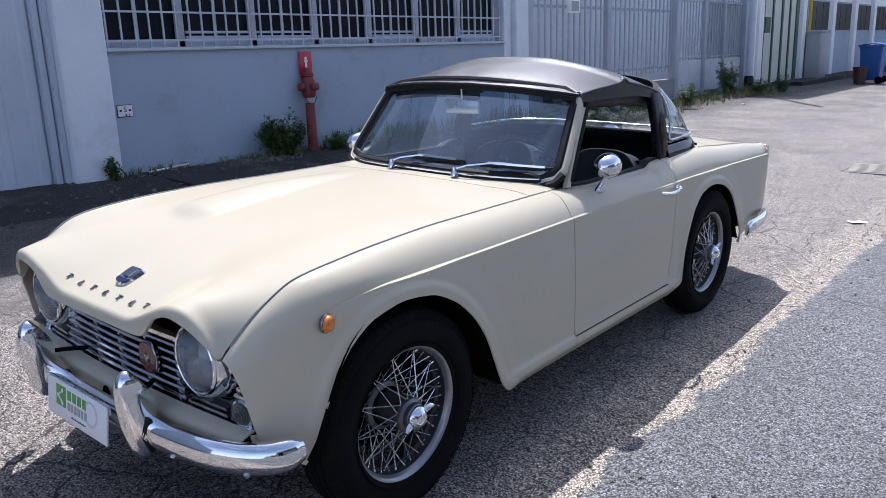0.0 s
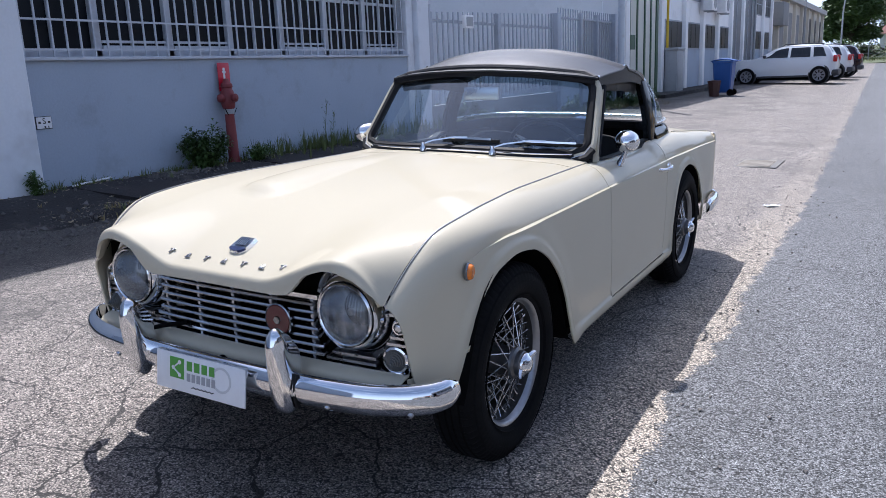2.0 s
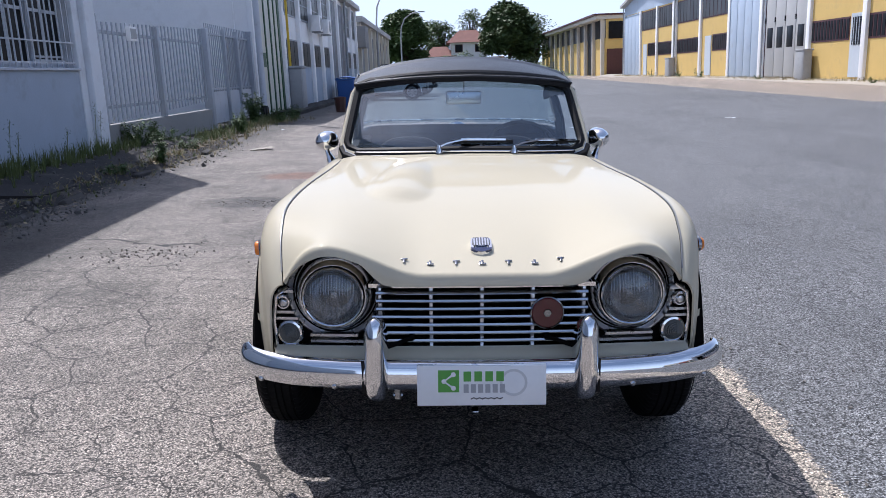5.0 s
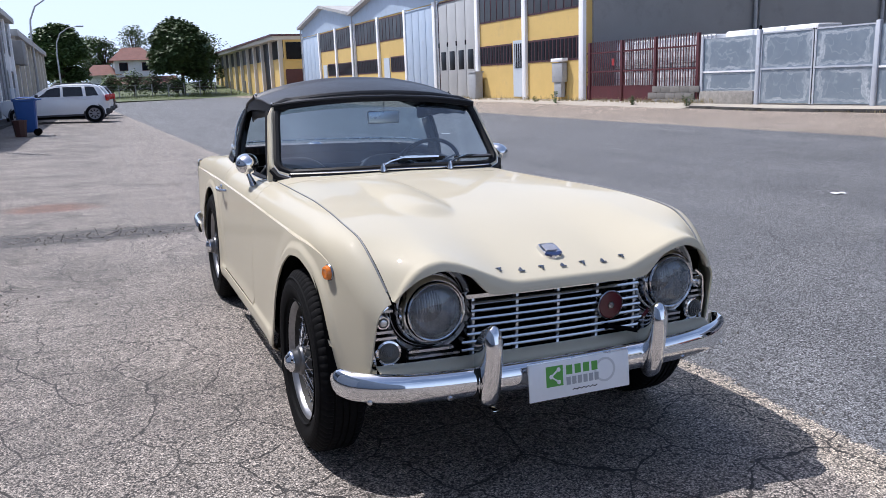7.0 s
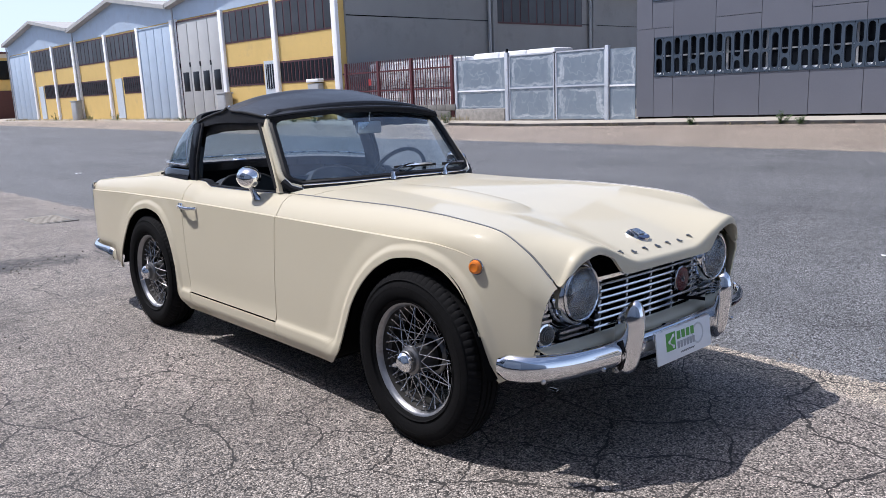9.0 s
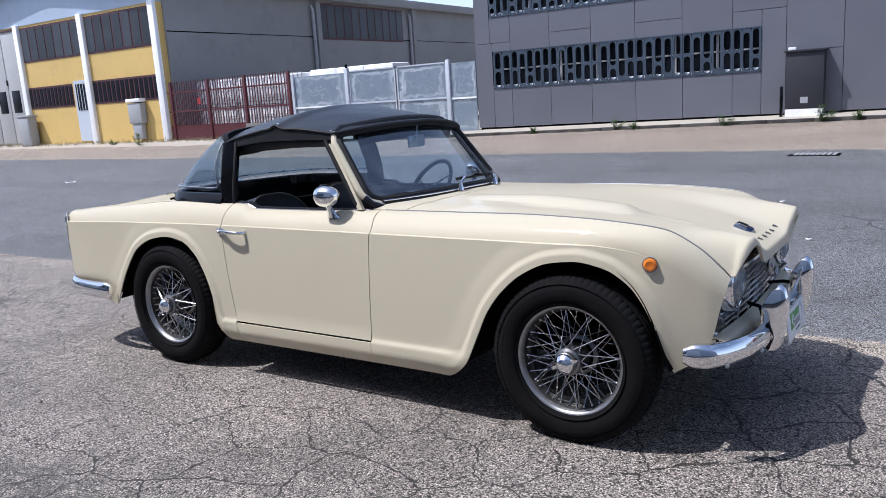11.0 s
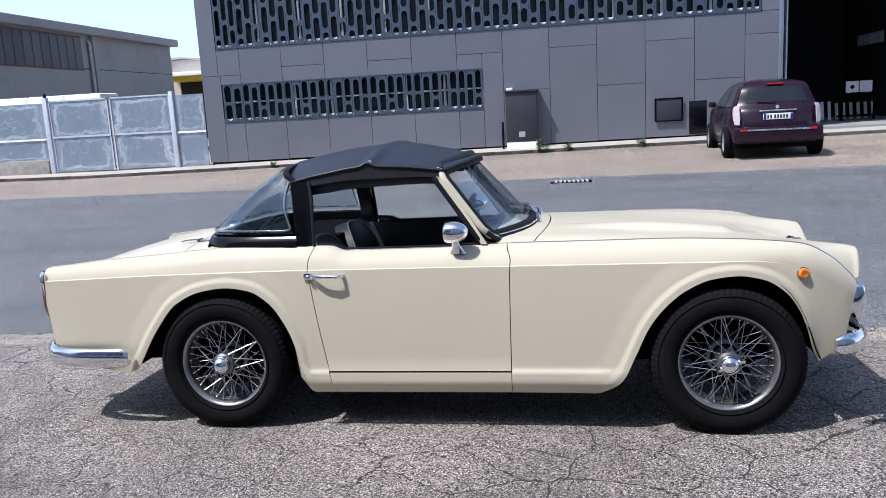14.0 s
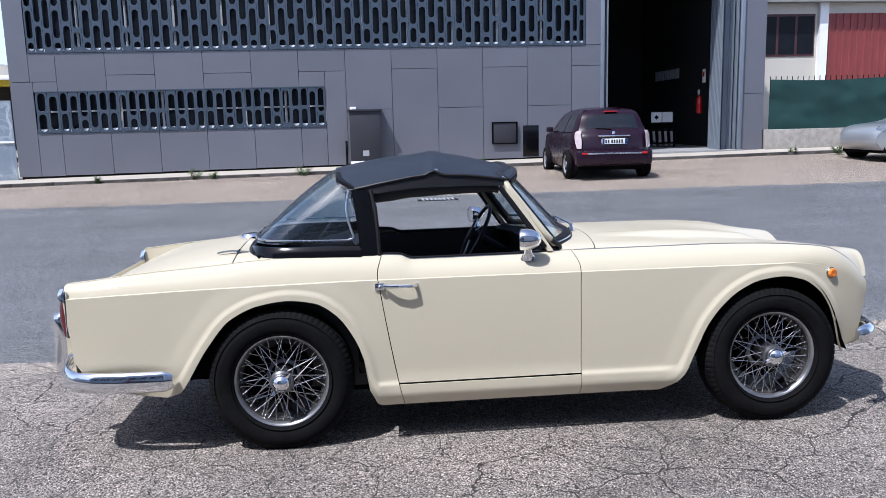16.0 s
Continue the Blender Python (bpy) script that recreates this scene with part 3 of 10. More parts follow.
def galvanised():
    """Zinc sheet with pale tide marks that run round inside each sheet's edge."""
    m, n, l, b = node_material("galvanised_sheet")

    def math_node(op, a, c=None):
        k = n.new("ShaderNodeMath")
        k.operation = op
        for i, v in enumerate((a, c)):
            if isinstance(v, (int, float)):
                k.inputs[i].default_value = v
            elif v is not None:
                l.new(v, k.inputs[i])
        return k.outputs[0]

    def ramp(fac, *stops):
        k = n.new("ShaderNodeValToRGB")
        e = k.color_ramp.elements
        while len(e) < len(stops):
            e.new(0.5)
        for el, (p, c) in zip(e, stops):
            el.position, el.color = p, (c, c, c, 1)
        l.new(fac, k.inputs[0])
        return k.outputs[0]
    tc, oi = n.new("ShaderNodeTexCoord"), n.new("ShaderNodeObjectInfo")
    shift = n.new("ShaderNodeVectorMath")
    shift.operation = "ADD"
    l.new(tc.outputs["Object"], shift.inputs[0])
    l.new(math_node("MULTIPLY", oi.outputs["Random"], 40.0), shift.inputs[1])

    def wave(scale, detail):
        k = n.new("ShaderNodeTexNoise")
        k.inputs["Scale"].default_value, k.inputs["Detail"].default_value, k.inputs["Roughness"].default_value = scale, detail, 0.6
        l.new(shift.outputs[0], k.inputs["Vector"])
        return k.outputs["Fac"]
    sep = n.new("ShaderNodeSeparateXYZ")
    l.new(tc.outputs["Generated"], sep.inputs[0])
    u, v = sep.outputs[1], sep.outputs[2]
    edge = math_node("MINIMUM", math_node("MINIMUM", u, math_node("SUBTRACT", 1.0, u)), math_node("MINIMUM", v, math_node("SUBTRACT", 1.0, v)))
    d = math_node("ADD", edge, math_node("MULTIPLY", math_node("SUBTRACT", wave(2.4, 4), 0.5), 0.34))
    tide = ramp(d, (0.05, 0.0), (0.085, 0.9), (0.105, 0.35), (0.125, 0.75), (0.15, 0.0))
    inner = math_node("MULTIPLY", ramp(wave(1.5, 2), (0.490, 0.0), (0.505, 1.0), (0.525, 0.0)), ramp(d, (0.14, 0.0), (0.22, 0.30)))
    marks = math_node("MULTIPLY", math_node("MAXIMUM", tide, inner), ramp(wave(1.1, 4), (0.36, 0.10), (0.60, 1.0)))
    bloom = math_node("MULTIPLY", ramp(wave(3.0, 6), (0.42, 0.0), (0.75, 0.45)), ramp(d, (0.0, 0.8), (0.3, 0.15)))
    mixed = n.new("ShaderNodeMix")
    mixed.data_type = "RGBA"
    mixed.inputs["A"].default_value, mixed.inputs["B"].default_value = (0.235, 0.285, 0.335, 1), (0.60, 0.64, 0.67, 1)
    l.new(math_node("MINIMUM", math_node("ADD", marks, bloom), 1.0), mixed.inputs["Factor"])
    l.new(mixed.outputs["Result"], b.inputs["Base Color"])
    b.inputs["Metallic"].default_value = 0.3
    b.inputs["Roughness"].default_value = 0.36
    return m


M_GALV = galvanised()


def structure(name, mesh, material, label, category, smooth=0):
    return tagged(part(name, mesh, material, smooth=smooth), label, category, kind="structure")


def corrugated(x, y0, y1, z0, z1, pitch=0.16, depth=0.02, face=1):
    m = Mesh()
    n = int((y1 - y0) / pitch)
    rows = []
    for i in range(n):
        for f, d in ((0.0, 0), (0.62, 0), (0.70, 1), (0.92, 1)):
            y = y0 + (y1 - y0) * (i + f) / n
            rows.append([(x + face * depth * d, y, z0), (x + face * depth * d, y, z1)])
    rows.append([(x, y1, z0), (x, y1, z1)])
    return m.grid(rows)


# -- left: workshop --
structure("wall_left", Mesh().box((X_LEFT - 0.3, 1.95, 0), (X_LEFT, 8.7, 1.455)).box((X_LEFT - 0.3, 1.95, 3.3), (X_LEFT, 8.7, 6.5)),
          M_WALL_BLUE, "grey-blue rendered workshop wall", "wall")
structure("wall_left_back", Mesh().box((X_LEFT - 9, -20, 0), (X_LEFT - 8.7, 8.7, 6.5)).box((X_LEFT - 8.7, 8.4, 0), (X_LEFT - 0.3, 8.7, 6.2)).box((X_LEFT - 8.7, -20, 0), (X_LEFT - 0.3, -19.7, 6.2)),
          M_ROOM_SHADE, "workshop inside walls, near-black for the room's shade", "wall")
structure("roof_left", Mesh().box((X_LEFT - 9, -20, 6.2), (X_LEFT - 0.3, 8.7, 6.5)), M_ROOF_SHEET, "flat workshop roof", "roof")
structure("window_sill_left", Mesh().box((X_LEFT - 0.05, 2.17, 1.428), (X_LEFT + 0.045, 8.54, 1.460), bevel=0.006), M_STEEL_PAINT, "narrow painted window sill", "sill")
structure("pier_1", Mesh().box((X_LEFT - 0.35, 1.71, 0), (X_LEFT + 0.12, 2.16, 6.5), bevel=0.02), M_WALL_LIGHT, "pale painted concrete pier of the workshop", "pier")
structure("pier_2", Mesh().box((X_LEFT - 0.35, 8.53, 0), (X_LEFT + 0.02, 8.72, 6.5), bevel=0.015).box((X_LEFT - 0.30, 8.74, 0), (X_LEFT + 0.10, 9.08, 6.5), bevel=0.02), M_WALL_LIGHT, "pale painted concrete pier of the workshop", "pier")
structure("wall_left_near", Mesh().box((X_LEFT - 0.3, -20, 0), (X_LEFT, -3.0, 6.5)).box((X_LEFT - 0.3, -3.0, 4.2), (X_LEFT, 1.72, 6.5)), M_WALL_BLUE, "grey-blue rendered workshop wall", "wall")
structure("gate_1", corrugated(X_LEFT - 0.12, -3.0, 1.59, 0.16, 4.2, 0.30, 0.018), M_GATE, "pale grey corrugated steel workshop gate, closed", "gate", smooth=20)
structure("gate_frame", Mesh().box((X_LEFT - 0.16, 1.595, 0.10), (X_LEFT - 0.04, 1.65, 4.2)).box((X_LEFT - 0.10, 1.665, 0.10), (X_LEFT + 0.02, 1.705, 4.2)).box((X_LEFT - 0.14, -3.0, 0.10), (X_LEFT - 0.06, 1.74, 0.16)), M_GATE, "grey steel gate frame", "frame")

win = tagged(new("window_left"), "long dark workshop window behind security bars", "window", kind="structure")
for k in range(7):
    y0 = 2.19 + 0.903 * k
    part("pane", Mesh().box((X_LEFT - 0.20, y0 + 0.03, 1.50), (X_LEFT - 0.19, y0 + 0.873, 3.28)), M_PANE, win, smooth=0)
    part("mullion", Mesh().box((X_LEFT - 0.22, y0 - 0.035, 1.46), (X_LEFT - 0.12, y0 + 0.035, 3.3), bevel=0.005), M_STEEL_PAINT, win)
    part("glazing_bar", Mesh().box((X_LEFT - 0.21, y0 + 0.03, 2.18), (X_LEFT - 0.17, y0 + 0.873, 2.22)), M_STEEL_PAINT, win, smooth=0)
    part("glazing_bar", Mesh().box((X_LEFT - 0.21, y0 + 0.43, 1.53), (X_LEFT - 0.17, y0 + 0.46, 3.28)), M_STEEL_PAINT, win, smooth=0)
    if k in (1, 2, 4, 6):
        part("casement", Mesh().box((X_LEFT - 0.18, y0 + 0.06, 1.53), (X_LEFT - 0.13, y0 + 0.85, 1.575)).box((X_LEFT - 0.18, y0 + 0.06, 1.60), (X_LEFT - 0.14, y0 + 0.85, 1.625)), M_STEEL_PAINT, win, smooth=0)
part("bottom_frame", Mesh().box((X_LEFT - 0.22, 2.17, 1.455), (X_LEFT - 0.12, 8.52, 1.53)), M_STEEL_PAINT, win, smooth=0)
bar = Mesh().box((-0.008, -0.008, 1.46), (0.008, 0.008, 3.3)).data("bar", M_STEEL_PAINT, 0)
for k in range(43):
    part("bar", bar, None, win, at=Matrix.Translation((X_LEFT - 0.03, 2.245 + 0.148 * k, 0)))
for z in (1.53, 1.80, 2.40, 3.0):
    part("cross_bar", Mesh().box((X_LEFT - 0.045, 2.17, z - 0.009), (X_LEFT - 0.02, 8.52, z + 0.009)), M_STEEL_PAINT, win, smooth=0)

# pavement and kerb on the left
def pave_height(x, y):
    """Top of the broken pavement: level by the wall, sinking to a low crumbled edge."""
    edge = -3.84 + 0.07 * noise.noise((y * 1.3, 0, 5)) + 0.03 * noise.noise((y * 5, 1, 5))
    flat = 0.258 - 0.070 * smoothstep(-4.85, -4.2, x)
    flat -= 0.09 * smoothstep(edge - 0.10, edge + 0.05, x)
    near = ground_height(x, y) + 0.13 * smoothstep(-4.2, -5.1, x) - 0.02 * smoothstep(-4.5, -4.0, x)
    w = smoothstep(0.9, 2.3, y)
    return w * flat + (1 - w) * min(near, 0.26) + 0.014 * noise.noise((x * 1.7, y * 1.7, 2.0)) + 0.008 * noise.noise((x * 6, y * 6, 1.0))


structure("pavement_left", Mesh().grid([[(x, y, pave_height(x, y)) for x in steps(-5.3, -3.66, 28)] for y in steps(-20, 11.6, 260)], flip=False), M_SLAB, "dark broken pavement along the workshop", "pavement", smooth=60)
kerb = tagged(new("kerb_left"), "worn grey kerb stones with weeds", "kerb", kind="structure")
stone = Mesh().box((-0.05, -0.24, -0.16), (0.05, 0.24, 0.0), bevel=0.03).data("kerb_stone", M_KERB)
random.seed(3)
y = 2.55
while y < 11.3:
    part("kerb_stone", stone, None, kerb, at=pose(-3.80 + random.uniform(-0.04, 0.03), y, 0.158 + random.uniform(-0.04, 0.008), random.uniform(-5, 5), random.uniform(-22, 16), random.uniform(-9, 9)))
    y += random.uniform(0.55, 1.1)
structure("pavement_far_left", Mesh().box((-14, 9.62, -0.2), (-5.0, 21.0, 0.20)).box((-5.15, 21.0, -0.2), (-4.35, 70, 0.24)), M_SLAB, "dark pavement strip", "pavement")

for y0, y1, x0, x1 in ((2.36, 3.12, -4.95, -4.02), (4.66, 5.42, -4.86, -3.95)):
    z = [pave_height(x0 + 0.2, y0 + 0.3) + 0.016, 0.205]
    cover = Mesh().grid([[(x0 + (x1 - x0) * u, y0 + (y1 - y0) * v + 0.05 * u, z[0] + (z[1] - z[0]) * u + 0.004 * noise.noise((u * 3, v * 3, y0))) for v in steps(0, 1, 8)] for u in steps(0, 1, 8)], flip=True)
    cover.grid([[(x1, y0 + 0.05 + (y1 - y0) * v, z[1] - d) for d in (0.0, 0.06)] for v in steps(0, 1, 8)])
    cover.grid([[(x0 + (x1 - x0) * u, y0 + 0.05 * u, z[0] + (z[1] - z[0]) * u - d) for u in steps(0, 1, 8)] for d in (0.0, 0.06)])
    tagged(part("cable_cover", cover, M_COVER, smooth=30), "dark rusty duct cover let into the pavement", "cover", "duct covers")

# -- left: fence and white halls --
fence = tagged(new("fence_left"), "grey steel picket fence on a low wall", "fence", kind="structure")
picket = Mesh().box((-0.008, -0.020, 0.0), (0.008, 0.020, 1.50)).data("picket", M_FENCE, 0)
part("low_wall", Mesh().box((X_LEFT - 0.12, 9.1, 0), (X_LEFT + 0.06, 14.6, 0.62)), M_GREY_CONC, fence, "stained concrete base", smooth=0)
for k in range(29):
    part("picket", picket, None, fence, at=Matrix.Translation((X_LEFT, 9.32 + 0.184 * k, 0.64 + 0.0056 * k)))
for k in range(24):
    part("picket", picket, None, fence, at=Matrix.Translation((X_LEFT - 0.02, 14.86 + 0.155 * k, 0.95)))
part("rail", Mesh().box((X_LEFT - 0.05, 9.12, 0.86), (X_LEFT - 0.02, 14.6, 0.91)), M_FENCE, fence, smooth=0)
part("rail", Mesh().box((X_LEFT - 0.05, 9.12, 1.98), (X_LEFT - 0.02, 14.6, 2.03)), M_FENCE, fence, smooth=0)
for y, w, z in ((9.18, 0.05, 2.25), (11.75, 0.05, 2.2), (14.66, 0.09, 2.32), (16.2, 0.05, 2.38), (17.35, 0.05, 2.38), (18.66, 0.09, 2.45)):
    part("post", Mesh().box((X_LEFT - w, y - w, 0), (X_LEFT + w, y + w, z), bevel=0.008), M_FENCE, fence)
part("letter_box", Mesh().box((X_LEFT + 0.03, 10.32, 1.90), (X_LEFT + 0.10, 10.62, 2.12), bevel=0.004), M_WHITE_WALL, fence, "white framed box on the fence")
part("box_inlay", Mesh().box((X_LEFT + 0.10, 10.35, 1.93), (X_LEFT + 0.104, 10.59, 2.09)), M_GREY_BOX, fence, smooth=0)
part("gate_kick_plate", Mesh().box((X_LEFT - 0.05, 14.76, 0.28), (X_LEFT - 0.01, 18.56, 0.98)), M_STEEL_PAINT, fence, "plain lower gate sheet", smooth=0)
part("gate_sheet", Mesh().box((X_LEFT - 0.06, 16.26, 0.98), (X_LEFT - 0.045, 18.56, 2.28)), M_STEEL_PAINT, fence, "grey gate backing sheet", smooth=0)
part("gate_rail", Mesh().box((X_LEFT - 0.05, 14.76, 1.02), (X_LEFT, 18.56, 1.06)), M_FENCE, fence, smooth=0)
part("gate_rail", Mesh().box((X_LEFT - 0.05, 14.76, 2.22), (X_LEFT, 18.56, 2.26)), M_FENCE, fence, smooth=0)

structure("wall_far_left_yard", Mesh().box((X_LEFT - 12, 18.95, 0), (X_LEFT - 0.4, 19.2, 5.6)).box((X_LEFT - 12.3, 8.7, 0), (X_LEFT - 12, 19.2, 6.0)), M_WHITE_WALL, "white end wall of the next hall", "wall")


def hall_left():
    """White hall with pilasters, ribbon windows and a green and cream door."""
    hall = tagged(new("white_hall"), "long white industrial hall with pilasters", "building")
    x = X_LEFT
    part("wall", Mesh().box((x - 12, 19.0, 0), (x - 0.05, 46.3, 5.0)), M_WHITE_WALL, hall, "white rendered wall", smooth=0)
    part("base_band", Mesh().box((x - 0.05, 23.6, 0), (x - 0.02, 46.2, 1.58)), M_WALL_BLUE, hall, "grey painted base band", smooth=0)
    part("eaves", Mesh().box((x - 12.2, 18.7, 5.0), (x + 0.30, 46.6, 5.28), bevel=0.02), M_ROOF_SHEET, hall, "grey roof edge")
    for y in (19.12, 19.65, 23.25, 26.35, 29.05, 31.75, 34.5, 37.3, 40.2, 43.2, 46.0):
        part("pilaster", Mesh().box((x - 0.05, y - 0.17, 0), (x + 0.10, y + 0.17, 5.0), bevel=0.01), M_WHITE_WALL, hall)
    for y0, y1 in ((23.95, 26.05), (26.65, 28.75), (29.35, 31.45), (32.05, 34.2), (40.6, 42.9), (43.5, 45.7)):
        for z0, z1 in ((1.62, 2.46), (3.32, 4.85)):
            w = part("window", Mesh().box((x - 0.06, y0 - 0.05, z0 - 0.05), (x - 0.01, y1 + 0.05, z1 + 0.05)), M_FENCE, hall, smooth=0)
            for i in range(3):
                a, d = y0 + (y1 - y0) * i / 3, (y1 - y0) / 3
                for b, c in (((z0, z1),) if z1 < 3 else ((z0, z0 + 0.48), (z0 + 0.52, z0 + 1.0), (z0 + 1.04, z1))):
                    part("pane", Mesh().box((x - 0.012, a + 0.03, b), (x + 0.002, a + d - 0.03, c)), M_PANE, w, smooth=0)
    for y0, y1 in ((34.8, 37.0), (37.6, 39.9)):
        d = part("tall_door", Mesh().box((x - 0.04, y0, 0.3), (x, y1, 4.75)), M_DARK_PANEL, hall, "tall dark grey door", smooth=0)
        part("door_rib", Mesh().box((x, (y0 + y1) / 2 - 0.03, 0.3), (x + 0.02, (y0 + y1) / 2 + 0.03, 4.75)), M_FENCE, d, smooth=0)
    d = part("folding_door", Mesh().box((x - 0.04, 19.9, 0.25), (x + 0.02, 23.0, 4.6)), surface("cream_door", (0.60, 0.60, 0.52), 0.5, var=0.05), hall, "cream and green folding door", smooth=0)
    green = surface("dark_green_steel", (0.02, 0.075, 0.03), 0.5, var=0.15)
    for y, wd in ((19.98, 0.05), (20.7, 0.05), (21.45, 0.06), (22.1, 0.05), (22.75, 0.12)):
        part("stile", Mesh().box((x + 0.02, y - wd, 0.25), (x + 0.05, y + wd, 4.6)), green, d, "green door stile", smooth=0)
    part("lower_panel", Mesh().box((x + 0.02, 20.1, 1.55), (x + 0.045, 20.5, 1.95)), green, d, smooth=0)
    part("gas_pipe", Mesh().tube([(x + 0.14, 23.62, 1.35), (x + 0.14, 23.62, 4.9)], 0.04), surface("yellow_pipe_paint", (0.62, 0.42, 0.02), 0.45), hall, "yellow gas pipe")
    part("downpipe", Mesh().tube([(x + 0.14, 39.95, 0.3), (x + 0.14, 39.95, 6.6)], 0.06), M_GREY_BOX, hall)
    # lower hall further along the row
    second = tagged(new("grey_hall"), "pale grey hall with flat roof", "building")
    part("wall", Mesh().box((x - 12, 48.3, 0), (x - 0.1, 76, 4.5)), M_CREAM_WALL, second, smooth=0)
    part("link_wall", Mesh().box((x - 12, 46.3, 0), (x - 0.5, 48.3, 4.2)), M_GREY_CONC, second, smooth=0)
    part("roof_edge", Mesh().box((x - 12.2, 48.1, 4.5), (x + 0.3, 76.2, 4.85)), M_ROOF_SHEET, second, smooth=0)
    part("bay_box", Mesh().box((x - 0.1, 47.2, 2.9), (x + 0.5, 49.4, 4.2), bevel=0.02), M_GREY_CONC, second)
    for k in range(8):
        y = 48.6 + 3.88 * k
        part("pilaster", Mesh().box((x - 0.1, y - 0.25, 0), (x + 0.10, y + 0.25, 4.5)), M_CREAM_WALL, second, smooth=0)
        if k < 7:
            part("window", Mesh().box((x - 0.12, y + 0.6, 0.9), (x - 0.06, y + 3.2, 3.9)), M_PANE if k > 2 else M_GREY_CONC, second, smooth=0)


hall_left()


# -- right: anthracite hall --
def anthracite_hall():
    hall = tagged(new("anthracite_hall"), "modern hall clad in anthracite panels with slotted screens", "building")
    x = X_RIGHT
    part("core_wall", Mesh().box((x + 0.08, -4.5, 0), (x + 0.4, 10.6, 1.32)).box((x + 0.08, -4.5, 2.46), (x + 0.4, 10.6, 3.32))
         .box((x + 0.08, -4.5, 6.6), (x + 0.4, 10.6, 8)).box((x + 0.08, -4.5, 1.3), (x + 0.4, 2.76, 2.5))
         .box((x + 0.08, 10.15, 1.3), (x + 0.4, 10.6, 6.7)).box((x + 0.08, -4.62, 0), (x + 0.4, -4.2, 8))
         .box((x + 0.08, -9.2, 0), (x + 0.4, -8.55, 8)).box((x + 0.08, -9.2, 5.8), (x + 0.4, -4.5, 8)), M_DARK_SCREEN, hall, "dark wall behind the panels", smooth=0)
    part("shell", Mesh().box((x + 0.4, 10.35, 0), (x + 16, 10.6, 8)).box((x + 0.4, -9.2, 0), (x + 16, -8.95, 8)).box((x + 16, -9.2, 0), (x + 16.3, 10.6, 8)), M_ROOM_SHADE, hall, "inner walls, near-black for the hall's shade", smooth=0)
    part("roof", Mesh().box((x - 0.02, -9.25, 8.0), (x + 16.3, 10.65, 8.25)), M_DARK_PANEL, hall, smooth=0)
    part("partition", Mesh().box((x + 0.4, -4.4, 0), (x + 9, -4.3, 8)).box((x + 9.0, -9.0, 0), (x + 9.2, 10.5, 8)), M_ROOM_SHADE, hall, "partition, near-black for the hall's shade", smooth=0)
    part("plinth", Mesh().box((x + 0.03, -4.6, 0.1), (x + 0.09, 10.58, 0.42)), M_GLOSS_BLACK, hall, "black recessed plinth", smooth=0)
    lines = [10.63] + [9.49 - 1.205 * k for k in range(12)] + [-4.60]

    def clad(y0, y1, z0, z1):
        part("panel", Mesh().box((x, y1 + 0.006, z0 + 0.006), (x + 0.05, y0 - 0.006, z1 - 0.006)), M_DARK_PANEL, hall, smooth=0)
    for k in range(len(lines) - 1):
        y0, y1 = lines[k], lines[k + 1]
        base = 0.40 + kerb_rise((y0 + y1) / 2) * 0.9 - 0.06
        joint = 2.92 if k % 2 == 0 else None
        if k == 0:
            for a, b, c, d in ((y0, 10.08, base, 2.66), (y0, 10.14, 2.66, 6.6), (10.08, y1, base, 1.38), (10.08, y1, 2.41, 2.66), (10.14, y1, 2.66, 3.37)):
                clad(a, b, c, d)
        elif y1 > 2.7:
            clad(y0, y1, base, 1.38)
            if joint:
                clad(y0, y1, 2.41, 2.80)
                clad(y0, y1, 2.80, 3.37)
            else:
                clad(y0, y1, 2.41, 3.37)
        elif y0 > 2.8:
            clad(y0, 2.8, base, 1.38)
            clad(2.8, y1, base, 2.80)
            clad(y0, 2.8, 2.41, 2.80)
            clad(y0, y1, 2.80, 3.37)
        else:
            cut = 1.80 if k % 2 else 2.83
            clad(y0, y1, base, cut)
            clad(y0, y1, cut, 3.37)
        if y1 < -4.0:
            clad(-4.14, y1, 3.37, 6.6)
        clad(y0, y1, 6.6, 8.0)
    for z0, z1 in ((0.42, 2.0), (2.0, 5.0), (5.0, 8.0)):
        clad(-8.56, -9.2, z0, z1)
    clad(-4.6, -8.56, 5.8, 8.0)

    # slotted screens: plates with rounded slots
    def slot_cell(m, y, z0, z1, w, hole, rad):
        """One cell of plate, w wide, with an upright slot; hole: (z0, z1) of the slot."""
        a, b = hole
        outer, inner = [], []
        n = 6
        for i in range(n + 1):
            t = math.pi * i / n
            inner.append((y + rad * math.cos(t), b - rad + rad * math.sin(t)))
        for i in range(n + 1):
            t = math.pi + math.pi * i / n
            inner.append((y + rad * math.cos(t), a + rad + rad * math.sin(t)))
        for (py, pz) in inner:
            up = pz > (a + b) / 2
            k = (py - y) / rad
            if abs(k) > 0.95:
                outer.append((y + math.copysign(w / 2, k), pz))
            else:
                outer.append((y + k * w / 2 / 0.95, z1 if up else z0))
        c = len(inner)
        vs = [(x - 0.012, p, q) for p, q in outer] + [(x - 0.012, p, q) for p, q in inner] + [(x + 0.03, p, q) for p, q in inner]
        fs = [(i, (i + 1) % c, c + (i + 1) % c, c + i) for i in range(c)] + [(c + i, c + (i + 1) % c, 2 * c + (i + 1) % c, 2 * c + i) for i in range(c)]
        m.add(vs, fs)

